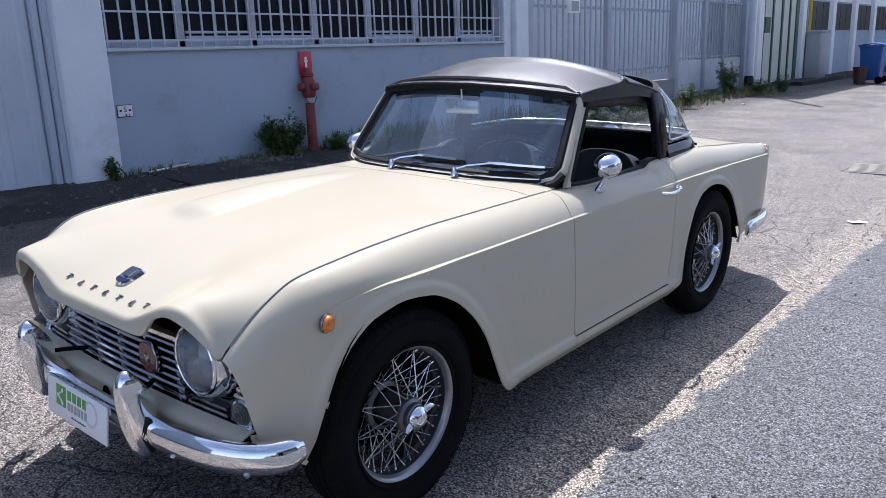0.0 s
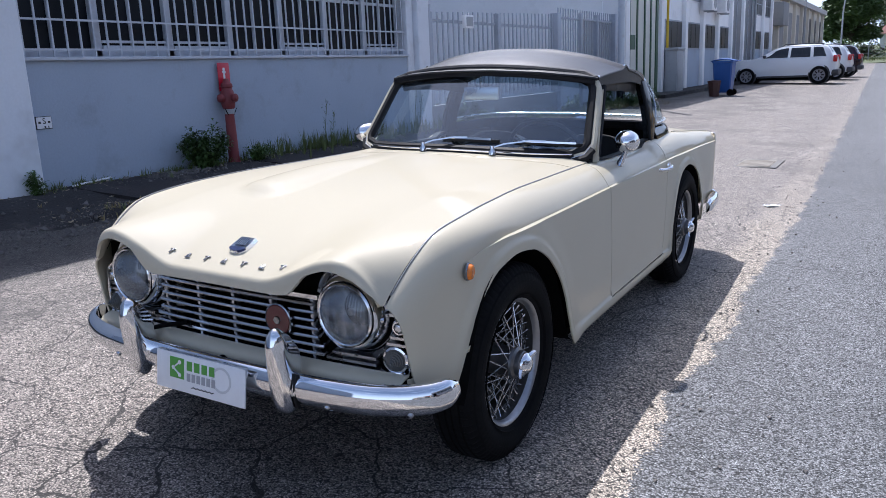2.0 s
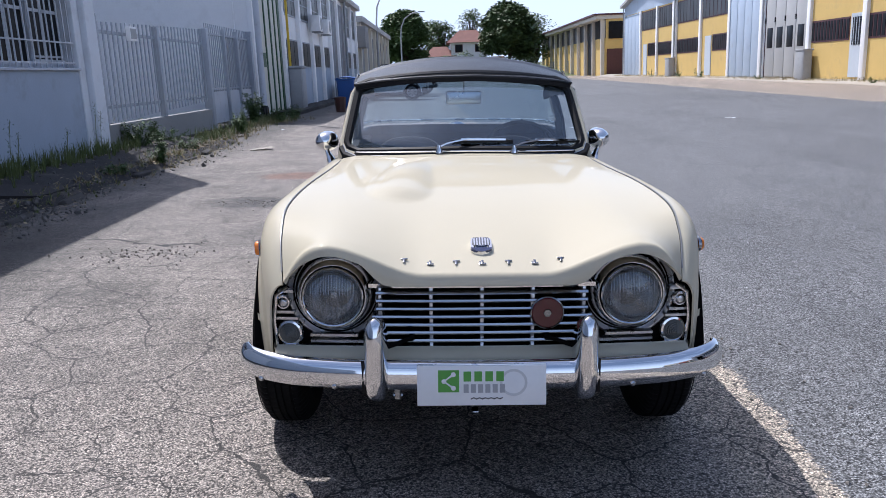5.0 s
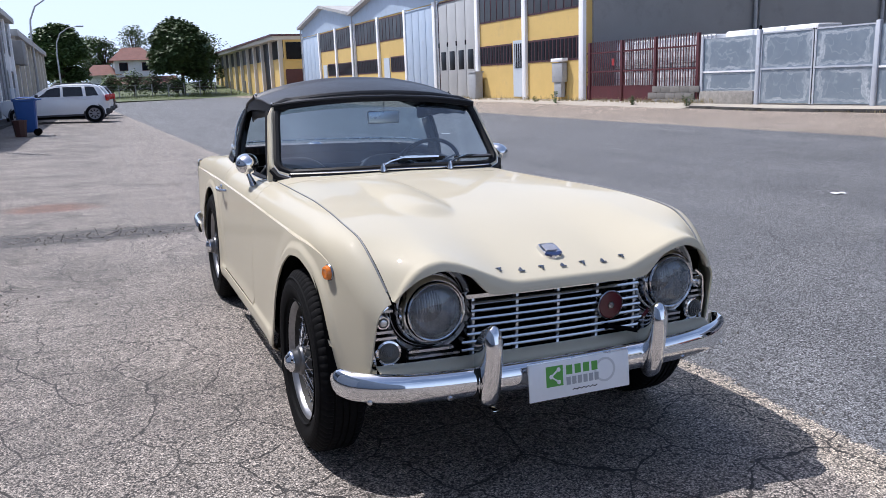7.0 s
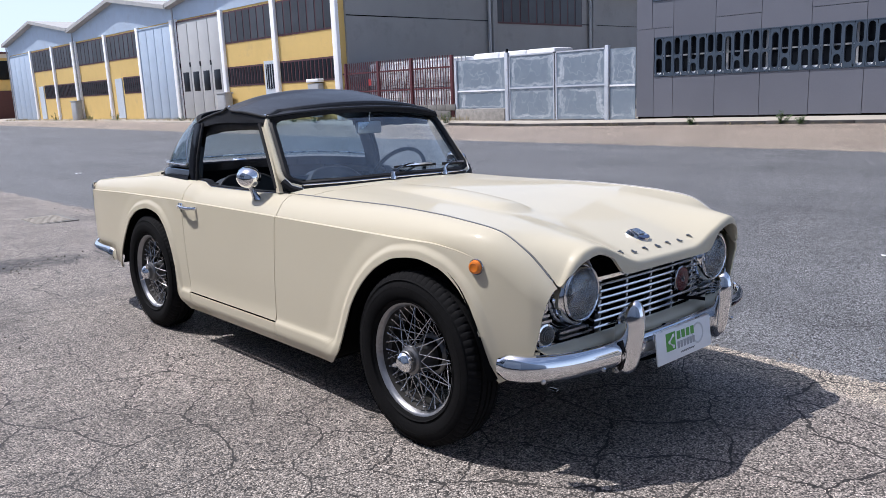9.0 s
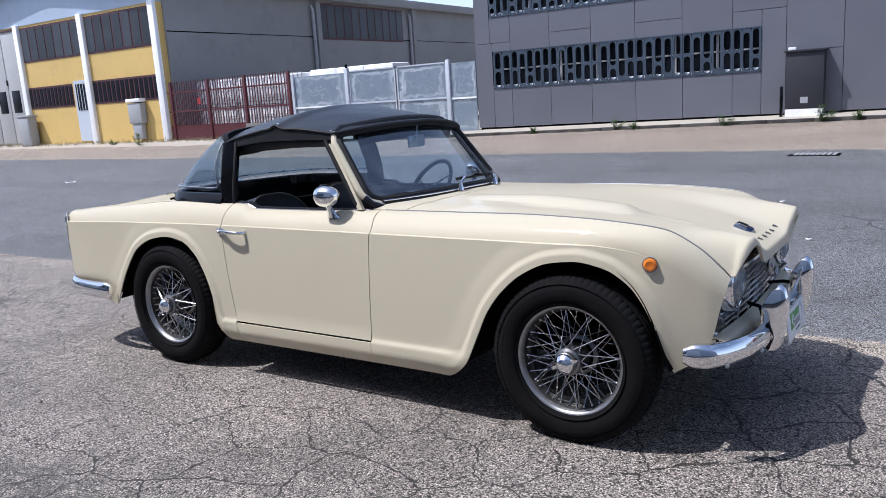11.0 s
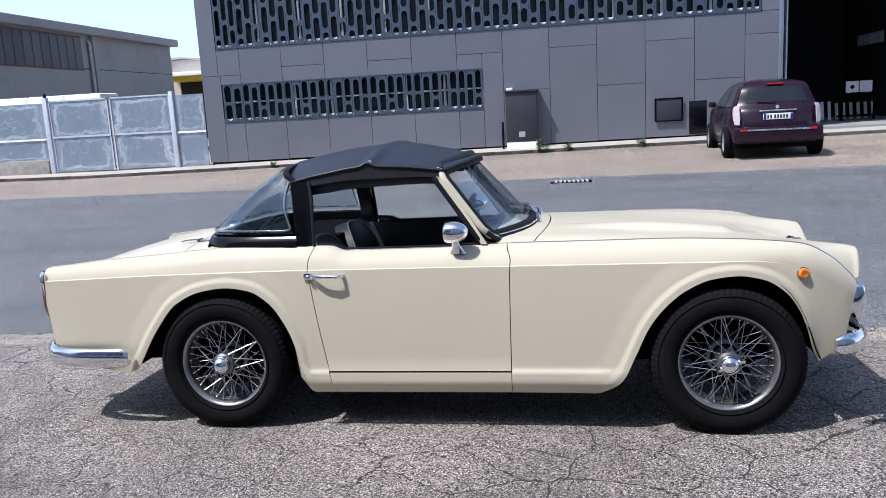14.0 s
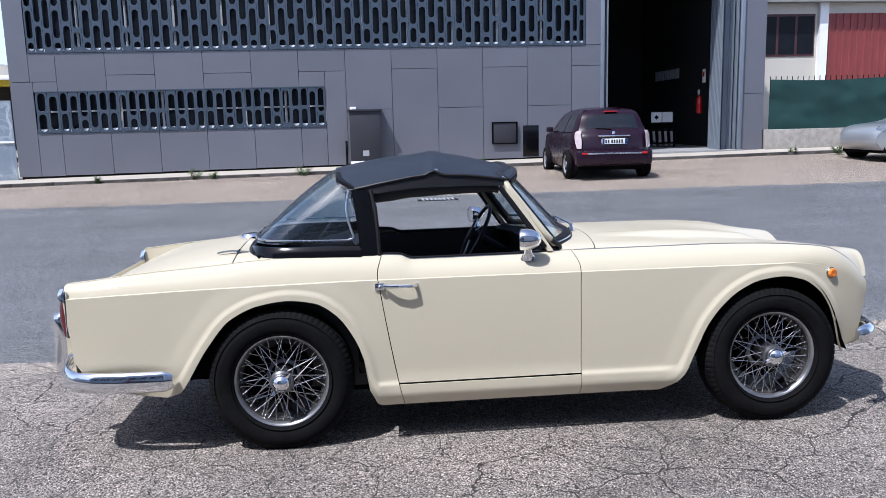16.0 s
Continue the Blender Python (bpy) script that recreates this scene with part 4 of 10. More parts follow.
    def screen_panel(y0, y1, z0, z1, rows, holes):
        m = Mesh()
        n = max(2, round((y0 - y1) / 0.24))
        w = (y0 - y1) / n
        for i in range(n):
            y = y0 - w * (i + 0.5)
            cuts = holes[i % len(holes)]
            edges = [z0] + [(cuts[j][1] + cuts[j + 1][0]) / 2 for j in range(len(cuts) - 1)] + [z1]
            for j, (a, b) in enumerate(cuts):
                slot_cell(m, y, edges[j], edges[j + 1], w, (a, b), w * 0.33)
        part("slotted_screen", m, M_DARK_SCREEN, hall, "slotted dark metal screen", smooth=0)
        part("screen_frame", Mesh().box((x - 0.02, y1, z0 - 0.02), (x + 0.03, y0, z0)).box((x - 0.02, y1, z1), (x + 0.03, y0, z1 + 0.02)).box((x - 0.02, y1 - 0.012, z0), (x + 0.03, y1 + 0.012, z1)), M_DARK_SCREEN, hall, smooth=0)
    low = [((1.42, 1.86), (1.92, 2.38)), ((1.46, 2.30),), ((1.42, 1.70), (1.78, 2.38)), ((1.50, 2.34),)]
    ys = [10.05, 9.49] + [9.49 - 1.205 * k for k in range(1, 6)] + [2.82]
    for k in range(len(ys) - 1):
        screen_panel(ys[k], ys[k + 1], 1.40, 2.40, 2, low)
    top_a = [((3.42, 3.62), (3.72, 4.40), (4.5, 5.3), (5.4, 6.5)), ((3.42, 4.02), (4.12, 4.9), (5.0, 6.5)), ((3.50, 3.86), (3.96, 4.66), (4.76, 5.6), (5.7, 6.5))]
    ys = [10.12, 9.49] + [9.49 - 1.205 * k for k in range(1, 12)] + [-4.12]
    for k in range(len(ys) - 1):
        screen_panel(ys[k], ys[k + 1], 3.39, 6.58, 4, top_a)
    # glazing behind the screens
    for a, b, z0, z1 in ((2.8, 10.1, 1.35, 2.45), (-4.15, 10.1, 3.35, 6.6)):
        n = int((b - a) / 1.2) + 1
        for i in range(n):
            u, v = a + (b - a) * i / n, a + (b - a) * (i + 1) / n
            part("window", Mesh().box((x + 0.16, u + 0.03, z0), (x + 0.18, v - 0.03, z1)), M_PANE, hall, smooth=0)
            part("window_frame", Mesh().box((x + 0.13, u - 0.03, z0), (x + 0.19, u + 0.03, z1)).box((x + 0.13, u, (z0 + z1) / 2), (x + 0.155, v, (z0 + z1) / 2 + 0.04)), M_GREY_BOX, hall, smooth=0)
            part("window_ledge", Mesh().box((x + 0.05, u, z0 + 0.06), (x + 0.15, v, z0 + 0.13)), M_WHITE_WALL, hall, "pale window ledge", smooth=0)
    # wall furniture
    part("meter_cabinet", Mesh().box((x - 0.36, 1.40, 0.47), (x - 0.0, 2.20, 1.76), bevel=0.008).box((x - 0.40, 1.36, 1.76), (x, 2.24, 1.80)), M_CABINET, hall, "dark wall cabinet")
    part("cabinet_base", Mesh().box((x - 0.36, 1.42, 0.2), (x, 2.20, 0.47)), M_WHITE_WALL, hall, "white cabinet base", smooth=0)
    part("cabinet_notice", Mesh().box((x - 0.366, 1.72, 0.60), (x - 0.361, 1.88, 0.74)), M_GREY_BOX, hall, smooth=0)
    part("small_box", Mesh().box((x - 0.20, 2.02, 1.80), (x - 0.05, 2.18, 1.87), bevel=0.005), M_WHITE_WALL, hall, "small white box")
    part("black_post", Mesh().box((x - 0.30, 2.27, 0.2), (x - 0.20, 2.33, 1.0), bevel=0.01), M_GLOSS_BLACK, hall)
    part("hatch", Mesh().box((x - 0.06, -2.24, 0.82), (x, -1.60, 1.37), bevel=0.008), M_CABINET, hall, "dark wall hatch")
    part("hatch_frame", Mesh().box((x - 0.075, -2.26, 0.80), (x - 0.05, -1.58, 0.83)).box((x - 0.075, -2.26, 1.36), (x - 0.05, -1.58, 1.39)).box((x - 0.075, -2.27, 0.80), (x - 0.05, -2.23, 1.39)).box((x - 0.075, -1.61, 0.80), (x - 0.05, -1.57, 1.39)), M_GLOSS_BLACK, hall, smooth=0)
    part("service_door", Mesh().box((x - 0.008, -2.86, 0.45), (x, -2.43, 1.28), bevel=0.004), M_GLOSS_BLACK, hall, "black service door")
    # open bay
    part("bay_floor", Mesh().box((x - 0.1, -8.6, 0.2), (x + 9, -4.4, 0.475)), M_GREY_CONC, hall, "grey bay floor", smooth=0)
    for y0, y1 in ((-4.86, -4.64), (-8.5, -8.28)):
        leaf = part("door_leaf", corrugated(0, 0, 0.62, 0.48, 5.75, 0.14, 0.03), M_LEAF_DOOR, hall, "folded grey steel door leaf", smooth=20)
        leaf.matrix_basis = Matrix.Translation((x - 0.05, (y0 + y1) / 2, 0)) @ pose(0, 0, 0, 0, 0, -78 if y0 > -6 else -104)
    part("door_leaf", corrugated(x + 0.35, -8.45, -8.15, 0.48, 5.75, 0.14, 0.03, -1), M_LEAF_DOOR, hall, "folded grey steel door leaf", smooth=20)
    inner = part("door_leaf", corrugated(0, 0, 1.3, 0.48, 5.75, 0.14, 0.03), M_LEAF_DOOR, hall, "folded grey steel door leaf", smooth=20)
    inner.matrix_basis = Matrix.Translation((x + 0.02, -7.98, 0)) @ pose(0, 0, 0, 0, 0, -100)
    part("door_post", Mesh().box((x - 0.06, -8.56, 0.45), (x + 0.05, -8.44, 5.8), bevel=0.01), M_LEAF_DOOR, hall)
    part("door_post", Mesh().box((x - 0.04, -4.66, 0.45), (x + 0.08, -4.56, 5.8), bevel=0.01), M_LEAF_DOOR, hall)


anthracite_hall()
structure("pavement_right", Mesh().grid([[(X_RIGHT - 0.72, y, 0.235 + kerb_rise(y)), (X_RIGHT + 0.06, y, 0.30 + kerb_rise(y)), (X_RIGHT + 8, y, 0.32 + kerb_rise(y))] for y in steps(-20, 10.5, 30)], flip=True)
          .grid([[(X_RIGHT - 0.72, y, 0.235 + kerb_rise(y)), (X_RIGHT + 0.06, y, 0.29 + kerb_rise(y)), (X_RIGHT + 8, y, 0.30 + kerb_rise(y))] for y in steps(10.5, 17.6, 10)], flip=True), M_CONCRETE, "pale concrete pavement", "pavement", smooth=40)
structure("yard_right", Mesh().grid([[(X_RIGHT - 1.2, y, ground_height(X_RIGHT - 1.2, y) - 0.01), (X_RIGHT + 0.3, y, 0.30 + kerb_rise(y) * 0.6), (X_RIGHT + 40, y, 0.36)] for y in steps(17.6, 80, 60)], flip=True), M_CONCRETE, "dusty strip before the yellow halls", "pavement", smooth=40)
kerb = tagged(new("kerb_right"), "grey kerb stones before the pale pavement", "kerb", kind="structure")
stone = Mesh().box((-0.07, -0.495, -0.22), (0.07, 0.495, 0.0), bevel=0.015).data("kerb_stone", M_KERB)
for k in range(37):
    y = -19.0 + k
    part("kerb_stone", stone, None, kerb, at=pose(X_RIGHT - 0.78, y, 0.238 + kerb_rise(y) + random.uniform(-0.006, 0.004), math.degrees(-0.0115) * (-14 < y < 14), random.uniform(-1, 1), 0))


# -- right: gates, red fence, concrete flank --
def yard_gates():
    x = X_RIGHT
    g = tagged(new("sheet_gate"), "galvanised double gate with pale stains, closed", "gate")
    for y0, y1 in ((13.56, 15.42), (11.66, 13.50)):
        leaf = part("leaf", Mesh().box((x, y0, 0.24), (x + 0.02, y1, 1.215)), M_GALV, g, "stained zinc sheet", smooth=0)
        part("upper_sheet", Mesh().box((x, y0, 1.225), (x + 0.02, y1, 2.24)), M_GALV, leaf, "stained zinc sheet", smooth=0)
        part("frame", Mesh().box((x - 0.03, y0, 1.20), (x, y1, 1.25)).box((x - 0.02, y0, 0.22), (x + 0.03, y0 + 0.04, 2.27)).box((x - 0.02, y1 - 0.04, 0.22), (x + 0.03, y1, 2.27)).box((x - 0.02, y0, 2.23), (x + 0.03, y1, 2.27)), M_STEEL_PAINT, leaf, smooth=0)
    part("post", Mesh().box((x - 0.06, 15.44, 0.1), (x + 0.06, 15.58, 2.36), bevel=0.01), M_STEEL_PAINT, g)
    part("post_lamp", Mesh().lathe([(0.05, 0), (0.05, 0.08), (0.03, 0.12), (0, 0.13)], Matrix.Translation((x, 15.5, 2.36)), 12), M_GLOSS_BLACK, g)
    part("post", Mesh().box((x - 0.06, 11.54, 0.1), (x + 0.06, 11.66, 2.33), bevel=0.01), M_STEEL_PAINT, g)
    s = tagged(new("sheet_fence"), "galvanised sheet fence panels", "fence")
    for y0, y1, z0 in ((10.66, 11.52, 0.22), (15.62, 17.84, 0.60)):
        part("sheet", Mesh().box((x, y0, z0), (x + 0.02, y1, 1.18)), M_GALV, s, "stained zinc sheet", smooth=0)
        part("sheet", Mesh().box((x, y0, 1.19), (x + 0.02, y1, 2.22)), M_GALV, s, "stained zinc sheet", smooth=0)
        part("rail", Mesh().box((x - 0.03, y0, 1.16), (x, y1, 1.21)), M_WHITE_WALL, s, "pale rail", smooth=0)
    part("plinth", Mesh().box((x - 0.08, 15.62, 0), (x + 0.12, 17.9, 0.58), bevel=0.015), M_STONE, s, "rough stone plinth")
    part("post", Mesh().box((x - 0.05, 17.84, 0.1), (x + 0.05, 17.94, 2.25)), M_STEEL_PAINT, s, smooth=0)
    f = tagged(new("red_fence"), "dark red steel picket fence", "fence")
    pick = Mesh().box((-0.010, -0.016, 0), (0.010, 0.016, 1.78)).data("picket", M_RED_STEEL, 0)
    for k in range(47):
        y = 18.15 + 0.134 * k
        part("picket", pick, None, f, at=Matrix.Translation((x, y, 0.68)))
    for y in (18.1, 20.25, 22.2, 24.3):
        part("post", Mesh().box((x - 0.05, y - 0.06, 0.1), (x + 0.05, y + 0.06, 2.45), bevel=0.006), M_RED_STEEL, f)
    part("rail", Mesh().box((x - 0.02, 18.1, 1.30), (x + 0.02, 24.5, 1.36)).box((x - 0.02, 18.1, 2.02), (x + 0.02, 24.5, 2.08)), M_RED_STEEL, f, smooth=0)
    part("kick_sheet", Mesh().box((x - 0.01, 20.3, 0.28), (x + 0.01, 24.5, 0.80)), M_RED_STEEL, f, "dark red lower sheet", smooth=0)
    part("notice", Mesh().box((x - 0.05, 22.62, 1.55), (x - 0.04, 22.78, 1.80)), surface("red_notice", (0.35, 0.03, 0.03), 0.5), f, "small red notice", smooth=0)
    blk = Mesh().box((-0.09, -0.235, 0.005), (0.09, 0.235, 0.215), bevel=0.008).data("block", M_BLOCK)
    for r in range(3):
        for k in range(5):
            part("block", blk, None, f, at=Matrix.Translation((x + 0.0, 18.25 + 0.48 * k + 0.24 * (r % 2) - 0.1, 0.10 + 0.22 * r)))


yard_gates()


def window_band(hall, x, y0, y1, z0, z1, n, axis="y", frame=None):
    """A ribbon of panes in steel frames; on a wall facing -x, or facing -y for axis x."""
    def box(a0, a1, d0, d1, b0, b1):
        return Mesh().box((x + d0, a0, b0), (x + d1, a1, b1)) if axis == "y" else Mesh().box((a0, x + d0, b0), (a1, x + d1, b1))
    w = part("window", box(y0, y1, -0.02, 0.03, z0, z1), frame or M_BROWN_FRAME, hall, "maroon framed window", smooth=0)
    for i in range(n):
        a, b = y0 + (y1 - y0) * i / n, y0 + (y1 - y0) * (i + 1) / n
        part("pane", box(a + 0.05, b - 0.05, -0.035, -0.018, z0 + 0.08, z1 - 0.08), M_GREY_PANE if z0 > 3.5 else M_PANE, w, smooth=0)


def yellow_halls():
    x = X_RIGHT
    M_WHITE_DOOR = surface("white_door_paint", (0.55, 0.60, 0.65), 0.5, var=0.05)
    for y0, y1, mid, ze, zp in ((24.6, 39.6, 32.1, 6.15, 7.2), (39.6, 55.3, 47.5, 6.1, 7.3), (55.3, 71.2, 63.3, 6.2, 7.4)):
        hall = tagged(new("yellow_hall"), "yellow industrial hall with maroon windows and gabled roof", "building", "yellow halls")
        part("wall", Mesh().box((x, y0, 0), (x + 24, y1, 5.5)), M_YELLOW, hall, "yellow rendered wall", smooth=0)
        # gable strip
        m = Mesh()
        pts = [(y0, 5.5), (y1, 5.5), (y1, ze), (mid, zp), (y0, ze)]
        m.add([(x - 0.03, a, b) for a, b in pts] + [(x + 24, a, b) for a, b in pts], [(0, 1, 2, 3, 4), (9, 8, 7, 6, 5), (0, 5, 6, 1), (1, 6, 7, 2), (2, 7, 8, 3), (3, 8, 9, 4), (4, 9, 5, 0)])
        part("gable", m, M_PALE_BLUE, hall, "pale blue-grey gable sheeting", smooth=0)
        m = Mesh()
        for a, za, b, zb in ((y0 - 0.05, ze, mid, zp), (mid, zp, y1 + 0.05, ze)):
            m.add([(x - 0.45, a, za), (x - 0.45, b, zb), (x + 24.3, b, zb), (x + 24.3, a, za), (x - 0.45, a, za + 0.22), (x - 0.45, b, zb + 0.22), (x + 24.3, b, zb + 0.22), (x + 24.3, a, za + 0.22)],
                  [(0, 1, 2, 3), (7, 6, 5, 4), (0, 4, 5, 1), (1, 5, 6, 2), (2, 6, 7, 3), (3, 7, 4, 0)])
        part("roof", m, M_ROOF_SHEET, hall, "pale sheet roof", smooth=0)
        first = y0 < 30
        bays = {24.6: [24.75, 29.4, 34.25, 39.3], 39.6: [39.75, 44.4, 49.6, 55.0], 55.3: [55.6, 60.0, 65.1, 70.9]}[y0]
        for y in bays:
            part("pilaster", Mesh().box((x - 0.14, y - 0.16, 0.2), (x + 0.02, y + 0.16, 5.55), bevel=0.01), M_WHITE_WALL, hall, "white pilaster")
        part("downpipe", Mesh().tube([(x - 0.2, y1 - 0.35, 0.3), (x - 0.2, y1 - 0.35, ze)], 0.05), M_GREY_BOX, hall)
        for i in range(3):
            a, b = bays[i] + 0.2, bays[i + 1] - 0.2
            gate = (first and i == 2) or (y0 == 39.6 and i == 0) or (y0 == 55.3 and i == 2)
            if gate:
                big = part("gate", Mesh().box((x - 0.05, a, 0.3), (x, b, 5.35)), M_GREY_GATE if first else M_PALE_BLUE, hall, "closed folding gate", smooth=0)
                for k in range(4):
                    u, v = a + (b - a) * k / 4, a + (b - a) * (k + 1) / 4
                    lf = part("gate_leaf", Mesh().box((x - 0.09, u + 0.03, 0.34), (x - 0.05, v - 0.03, 5.25), bevel=0.012), M_GREY_GATE if first else M_PALE_BLUE, big)
                    if first:
                        part("gate_window", Mesh().box((x - 0.10, u + 0.25, 1.75), (x - 0.088, v - 0.25, 2.75), bevel=0.005), M_PANE, big, "dark rounded gate window")
                        part("hinge", Mesh().box((x - 0.13, v - 0.06, 3.0), (x - 0.09, v + 0.02, 3.25)), M_GLOSS_BLACK, big, smooth=0)
                part("gate_frame", Mesh().box((x - 0.10, a - 0.04, 0.3), (x - 0.02, a, 5.4)).box((x - 0.10, b, 0.3), (x - 0.02, b + 0.04, 5.4)).box((x - 0.10, a, 5.35), (x - 0.02, b, 5.42)), M_BROWN_FRAME if first else M_PALE_BLUE, big, smooth=0)
                continue
            window_band(hall, x, a, b, 3.9, 5.4, 7)
            door = (first and i == 1) or (y0 == 39.6 and i == 1) or (y0 == 55.3 and i == 1)
            if door and first:
                window_band(hall, x, a + 1.1, b, 1.85, 2.80, 12)
                d = part("door", Mesh().box((x - 0.05, a, 0.35), (x, a + 0.95, 2.9)), M_WHITE_DOOR, hall, "pale glazed door", smooth=0)
                part("door_glass", Mesh().box((x - 0.06, a + 0.14, 1.65), (x - 0.048, a + 0.80, 2.75)), M_PANE, d, smooth=0)
                for k in range(3):
                    part("door_bar", Mesh().box((x - 0.075, a + 0.25 + 0.2 * k, 1.6), (x - 0.06, a + 0.28 + 0.2 * k, 2.8)), M_WHITE_DOOR, d, smooth=0)
            elif door:
                window_band(hall, x, a, b - 2.0, 1.85, 2.85, 9)
                part("door", Mesh().box((x - 0.05, b - 1.8, 0.35), (x, b - 0.7, 2.8)), M_WHITE_DOOR, hall, "pale door", smooth=0)
            else:
                window_band(hall, x, a, b, 1.85, 2.82, 14)
        if first:
            # concrete flank towards the yard
            fl = part("flank", Mesh().box((x + 0.3, y0 - 0.12, 0), (x + 25, y0, 6.1)), M_GREY_CONC, hall, "grey precast concrete flank", smooth=0)
            part("joint", Mesh().box((x + 0.3, y0 - 0.126, 4.38), (x + 25, y0 - 0.118, 4.42)), M_GLOSS_BLACK, fl, smooth=0)
            window_band(fl, y0 - 0.14, x + 9.0, x + 15.9, 4.3, 5.95, 11, "x")
            for px in (8.6, 16.5):
                part("flank_pipe", Mesh().tube([(x + px, y0 - 0.25, 0.3), (x + px, y0 - 0.25, 5.6), (x + px - 0.1, y0 - 0.2, 5.8)], 0.08), M_GREY_BOX, hall)
                part("flank_rib", Mesh().box((x + px + 0.15, y0 - 0.35, 0), (x + px + 0.45, y0 - 0.12, 6.1)), M_GREY_CONC, hall, smooth=0)
            part("flank_eave", Mesh().box((x + 0.1, y0 - 0.6, 6.05), (x + 25.2, y0 + 0.3, 6.45), bevel=0.03), M_GREY_CONC, hall, "concrete eaves")
    # second row of yellow halls further on
    far = tagged(new("yellow_shed"), "low yellow shed with concrete posts and sloping roof", "building", "yellow halls")
    part("wall", Mesh().box((x, 80, 0), (x + 22, 128, 4.0)), M_YELLOW, far, smooth=0)
    part("ribbon", Mesh().box((x - 0.02, 80.3, 4.0), (x + 21.9, 127.8, 5.9)), M_PANE, far, "dark glazed ribbon", smooth=0)
    for k in range(11):
        part("post", Mesh().box((x - 0.35, 80.2 + 4.76 * k, 0), (x + 0.1, 80.6 + 4.76 * k, 6.0)), M_CREAM_WALL, far, smooth=0)
    # flat dark sheet on the wall stands in for a shaded opening
    part("opening", Mesh().box((x - 0.06, 85.3, 0.2), (x, 89.3, 5.6)), M_PANE, far, smooth=0)
    part("roof", Mesh().box((x - 1.2, 79.6, 6.22), (x + 22.5, 128.4, 6.40)), M_BROWN_FRAME, far, "dark roof edge", smooth=0)
    part("fascia", Mesh().box((x - 1.0, 79.75, 5.86), (x + 22.3, 128.2, 6.22)), M_CREAM_WALL, far, "pale concrete fascia", smooth=0)
    part("near_end", Mesh().box((x + 0.2, 79.85, 0), (x + 22, 80.0, 2.9)), M_BROWN_FRAME, far, smooth=0)
    part("near_window", Mesh().box((x + 0.35, 79.78, 3.9), (x + 8, 79.88, 5.6)), M_PANE, far, smooth=0)
    part("near_wall", Mesh().box((x + 0.1, 79.9, 2.6), (x + 22, 80.02, 5.9)), M_YELLOW, far, smooth=0)


yellow_halls()


def red_door_hall():
    hall = tagged(new("cream_hall"), "cream hall with dark red corrugated door", "building")
    x = 22.0
    part("wall", Mesh().box((x, -30, 0), (x + 12, -10.4, 6.2)), M_CREAM_WALL, hall, smooth=0)
    part("eaves", Mesh().box((x - 0.4, -30.2, 5.1), (x + 12, -10.2, 5.5)), M_GREY_CONC, hall, smooth=0)
    window_band(hall, x, -13.6, -11.6, 3.35, 4.75, 3)
    part("pilaster", Mesh().box((x - 0.15, -14.0, 0), (x + 0.05, -13.7, 5.1)), M_WHITE_WALL, hall, smooth=0)
    part("door", corrugated(x - 0.06, -19, -14.05, 0.3, 4.75, 0.25, 0.03, -1), surface("red_corrugated", (0.23, 0.045, 0.04), 0.55, var=0.12, scale=2), hall, "dark red corrugated door", smooth=20)
    f = tagged(new("screened_fence"), "picket fence with green shade net on a stone wall", "fence")
    part("stone_wall", Mesh().box((X_RIGHT - 0.1, -24, 0), (X_RIGHT + 0.15, -9.25, 1.0), bevel=0.02), M_STONE, f, "rough stone base")
    rows = []
    for y in steps(-24, -9.35, 120):
        row = []
        for z in steps(0, 1, 14):
            sag = 0.05 * noise.noise((y * 0.9, z * 2.5, 1)) + 0.03 * noise.noise((y * 3, z * 5, 7))
            row.append((X_RIGHT - 0.03 + sag, y, 1.02 + 1.33 * z - 0.06 * (1 - z) * abs(math.sin(y * 0.8)) + 0.03 * math.sin(y * 1.3) * z))
        rows.append(row)
    part("net", Mesh().grid(rows), surface("green_shade_net", (0.006, 0.040, 0.035), 0.7, var=0.25, scale=2, fine=300), f, "dark green shade net", smooth=60)
    pk = Mesh().box((-0.008, -0.008, 1.0), (0.008, 0.008, 2.45)).data("picket", M_GLOSS_BLACK, 0)
    for k in range(90):
        part("picket", pk, None, f, at=Matrix.Translation((X_RIGHT + 0.06, -9.4 - 0.16 * k, 0)))


red_door_hall()

# pale hall seen through the gap by the zinc gates
gap = tagged(new("pale_hall"), "pale low hall with a yellow fascia in the yard", "building")
part("wall", Mesh().box((46.4, 12, 0), (60, 36, 4.75)), M_CREAM_WALL, gap, smooth=0)
m = Mesh()
m.add([(46.3, 15, 4.75), (46.3, 37, 4.75), (46.3, 37, 4.9), (46.3, 26, 5.62), (46.3, 15, 4.35), (60, 15, 4.75), (60, 37, 4.75), (60, 37, 4.9), (60, 26, 5.62), (60, 15, 4.35)], [(0, 1, 2, 3), (5, 8, 7, 6), (0, 3, 8, 5), (3, 2, 7, 8), (1, 6, 7, 2)])
part("gable", m, M_CREAM_WALL, gap, "pale gable wall", smooth=0)
m = Mesh()
for ya, za, yb, zb in ((14.8, 4.40, 26, 5.66), (26, 5.66, 37.2, 4.85)):
    m.add([(46.0, ya, za), (46.0, yb, zb), (60.2, yb, zb), (60.2, ya, za), (46.0, ya, za + 0.12), (46.0, yb, zb + 0.12), (60.2, yb, zb + 0.12), (60.2, ya, za + 0.12)], [(0, 1, 2, 3), (7, 6, 5, 4), (0, 4, 5, 1), (1, 5, 6, 2), (2, 6, 7, 3), (3, 7, 4, 0)])
part("roof", m, M_ROOF_SHEET, gap, "thin sheet roof", smooth=0)
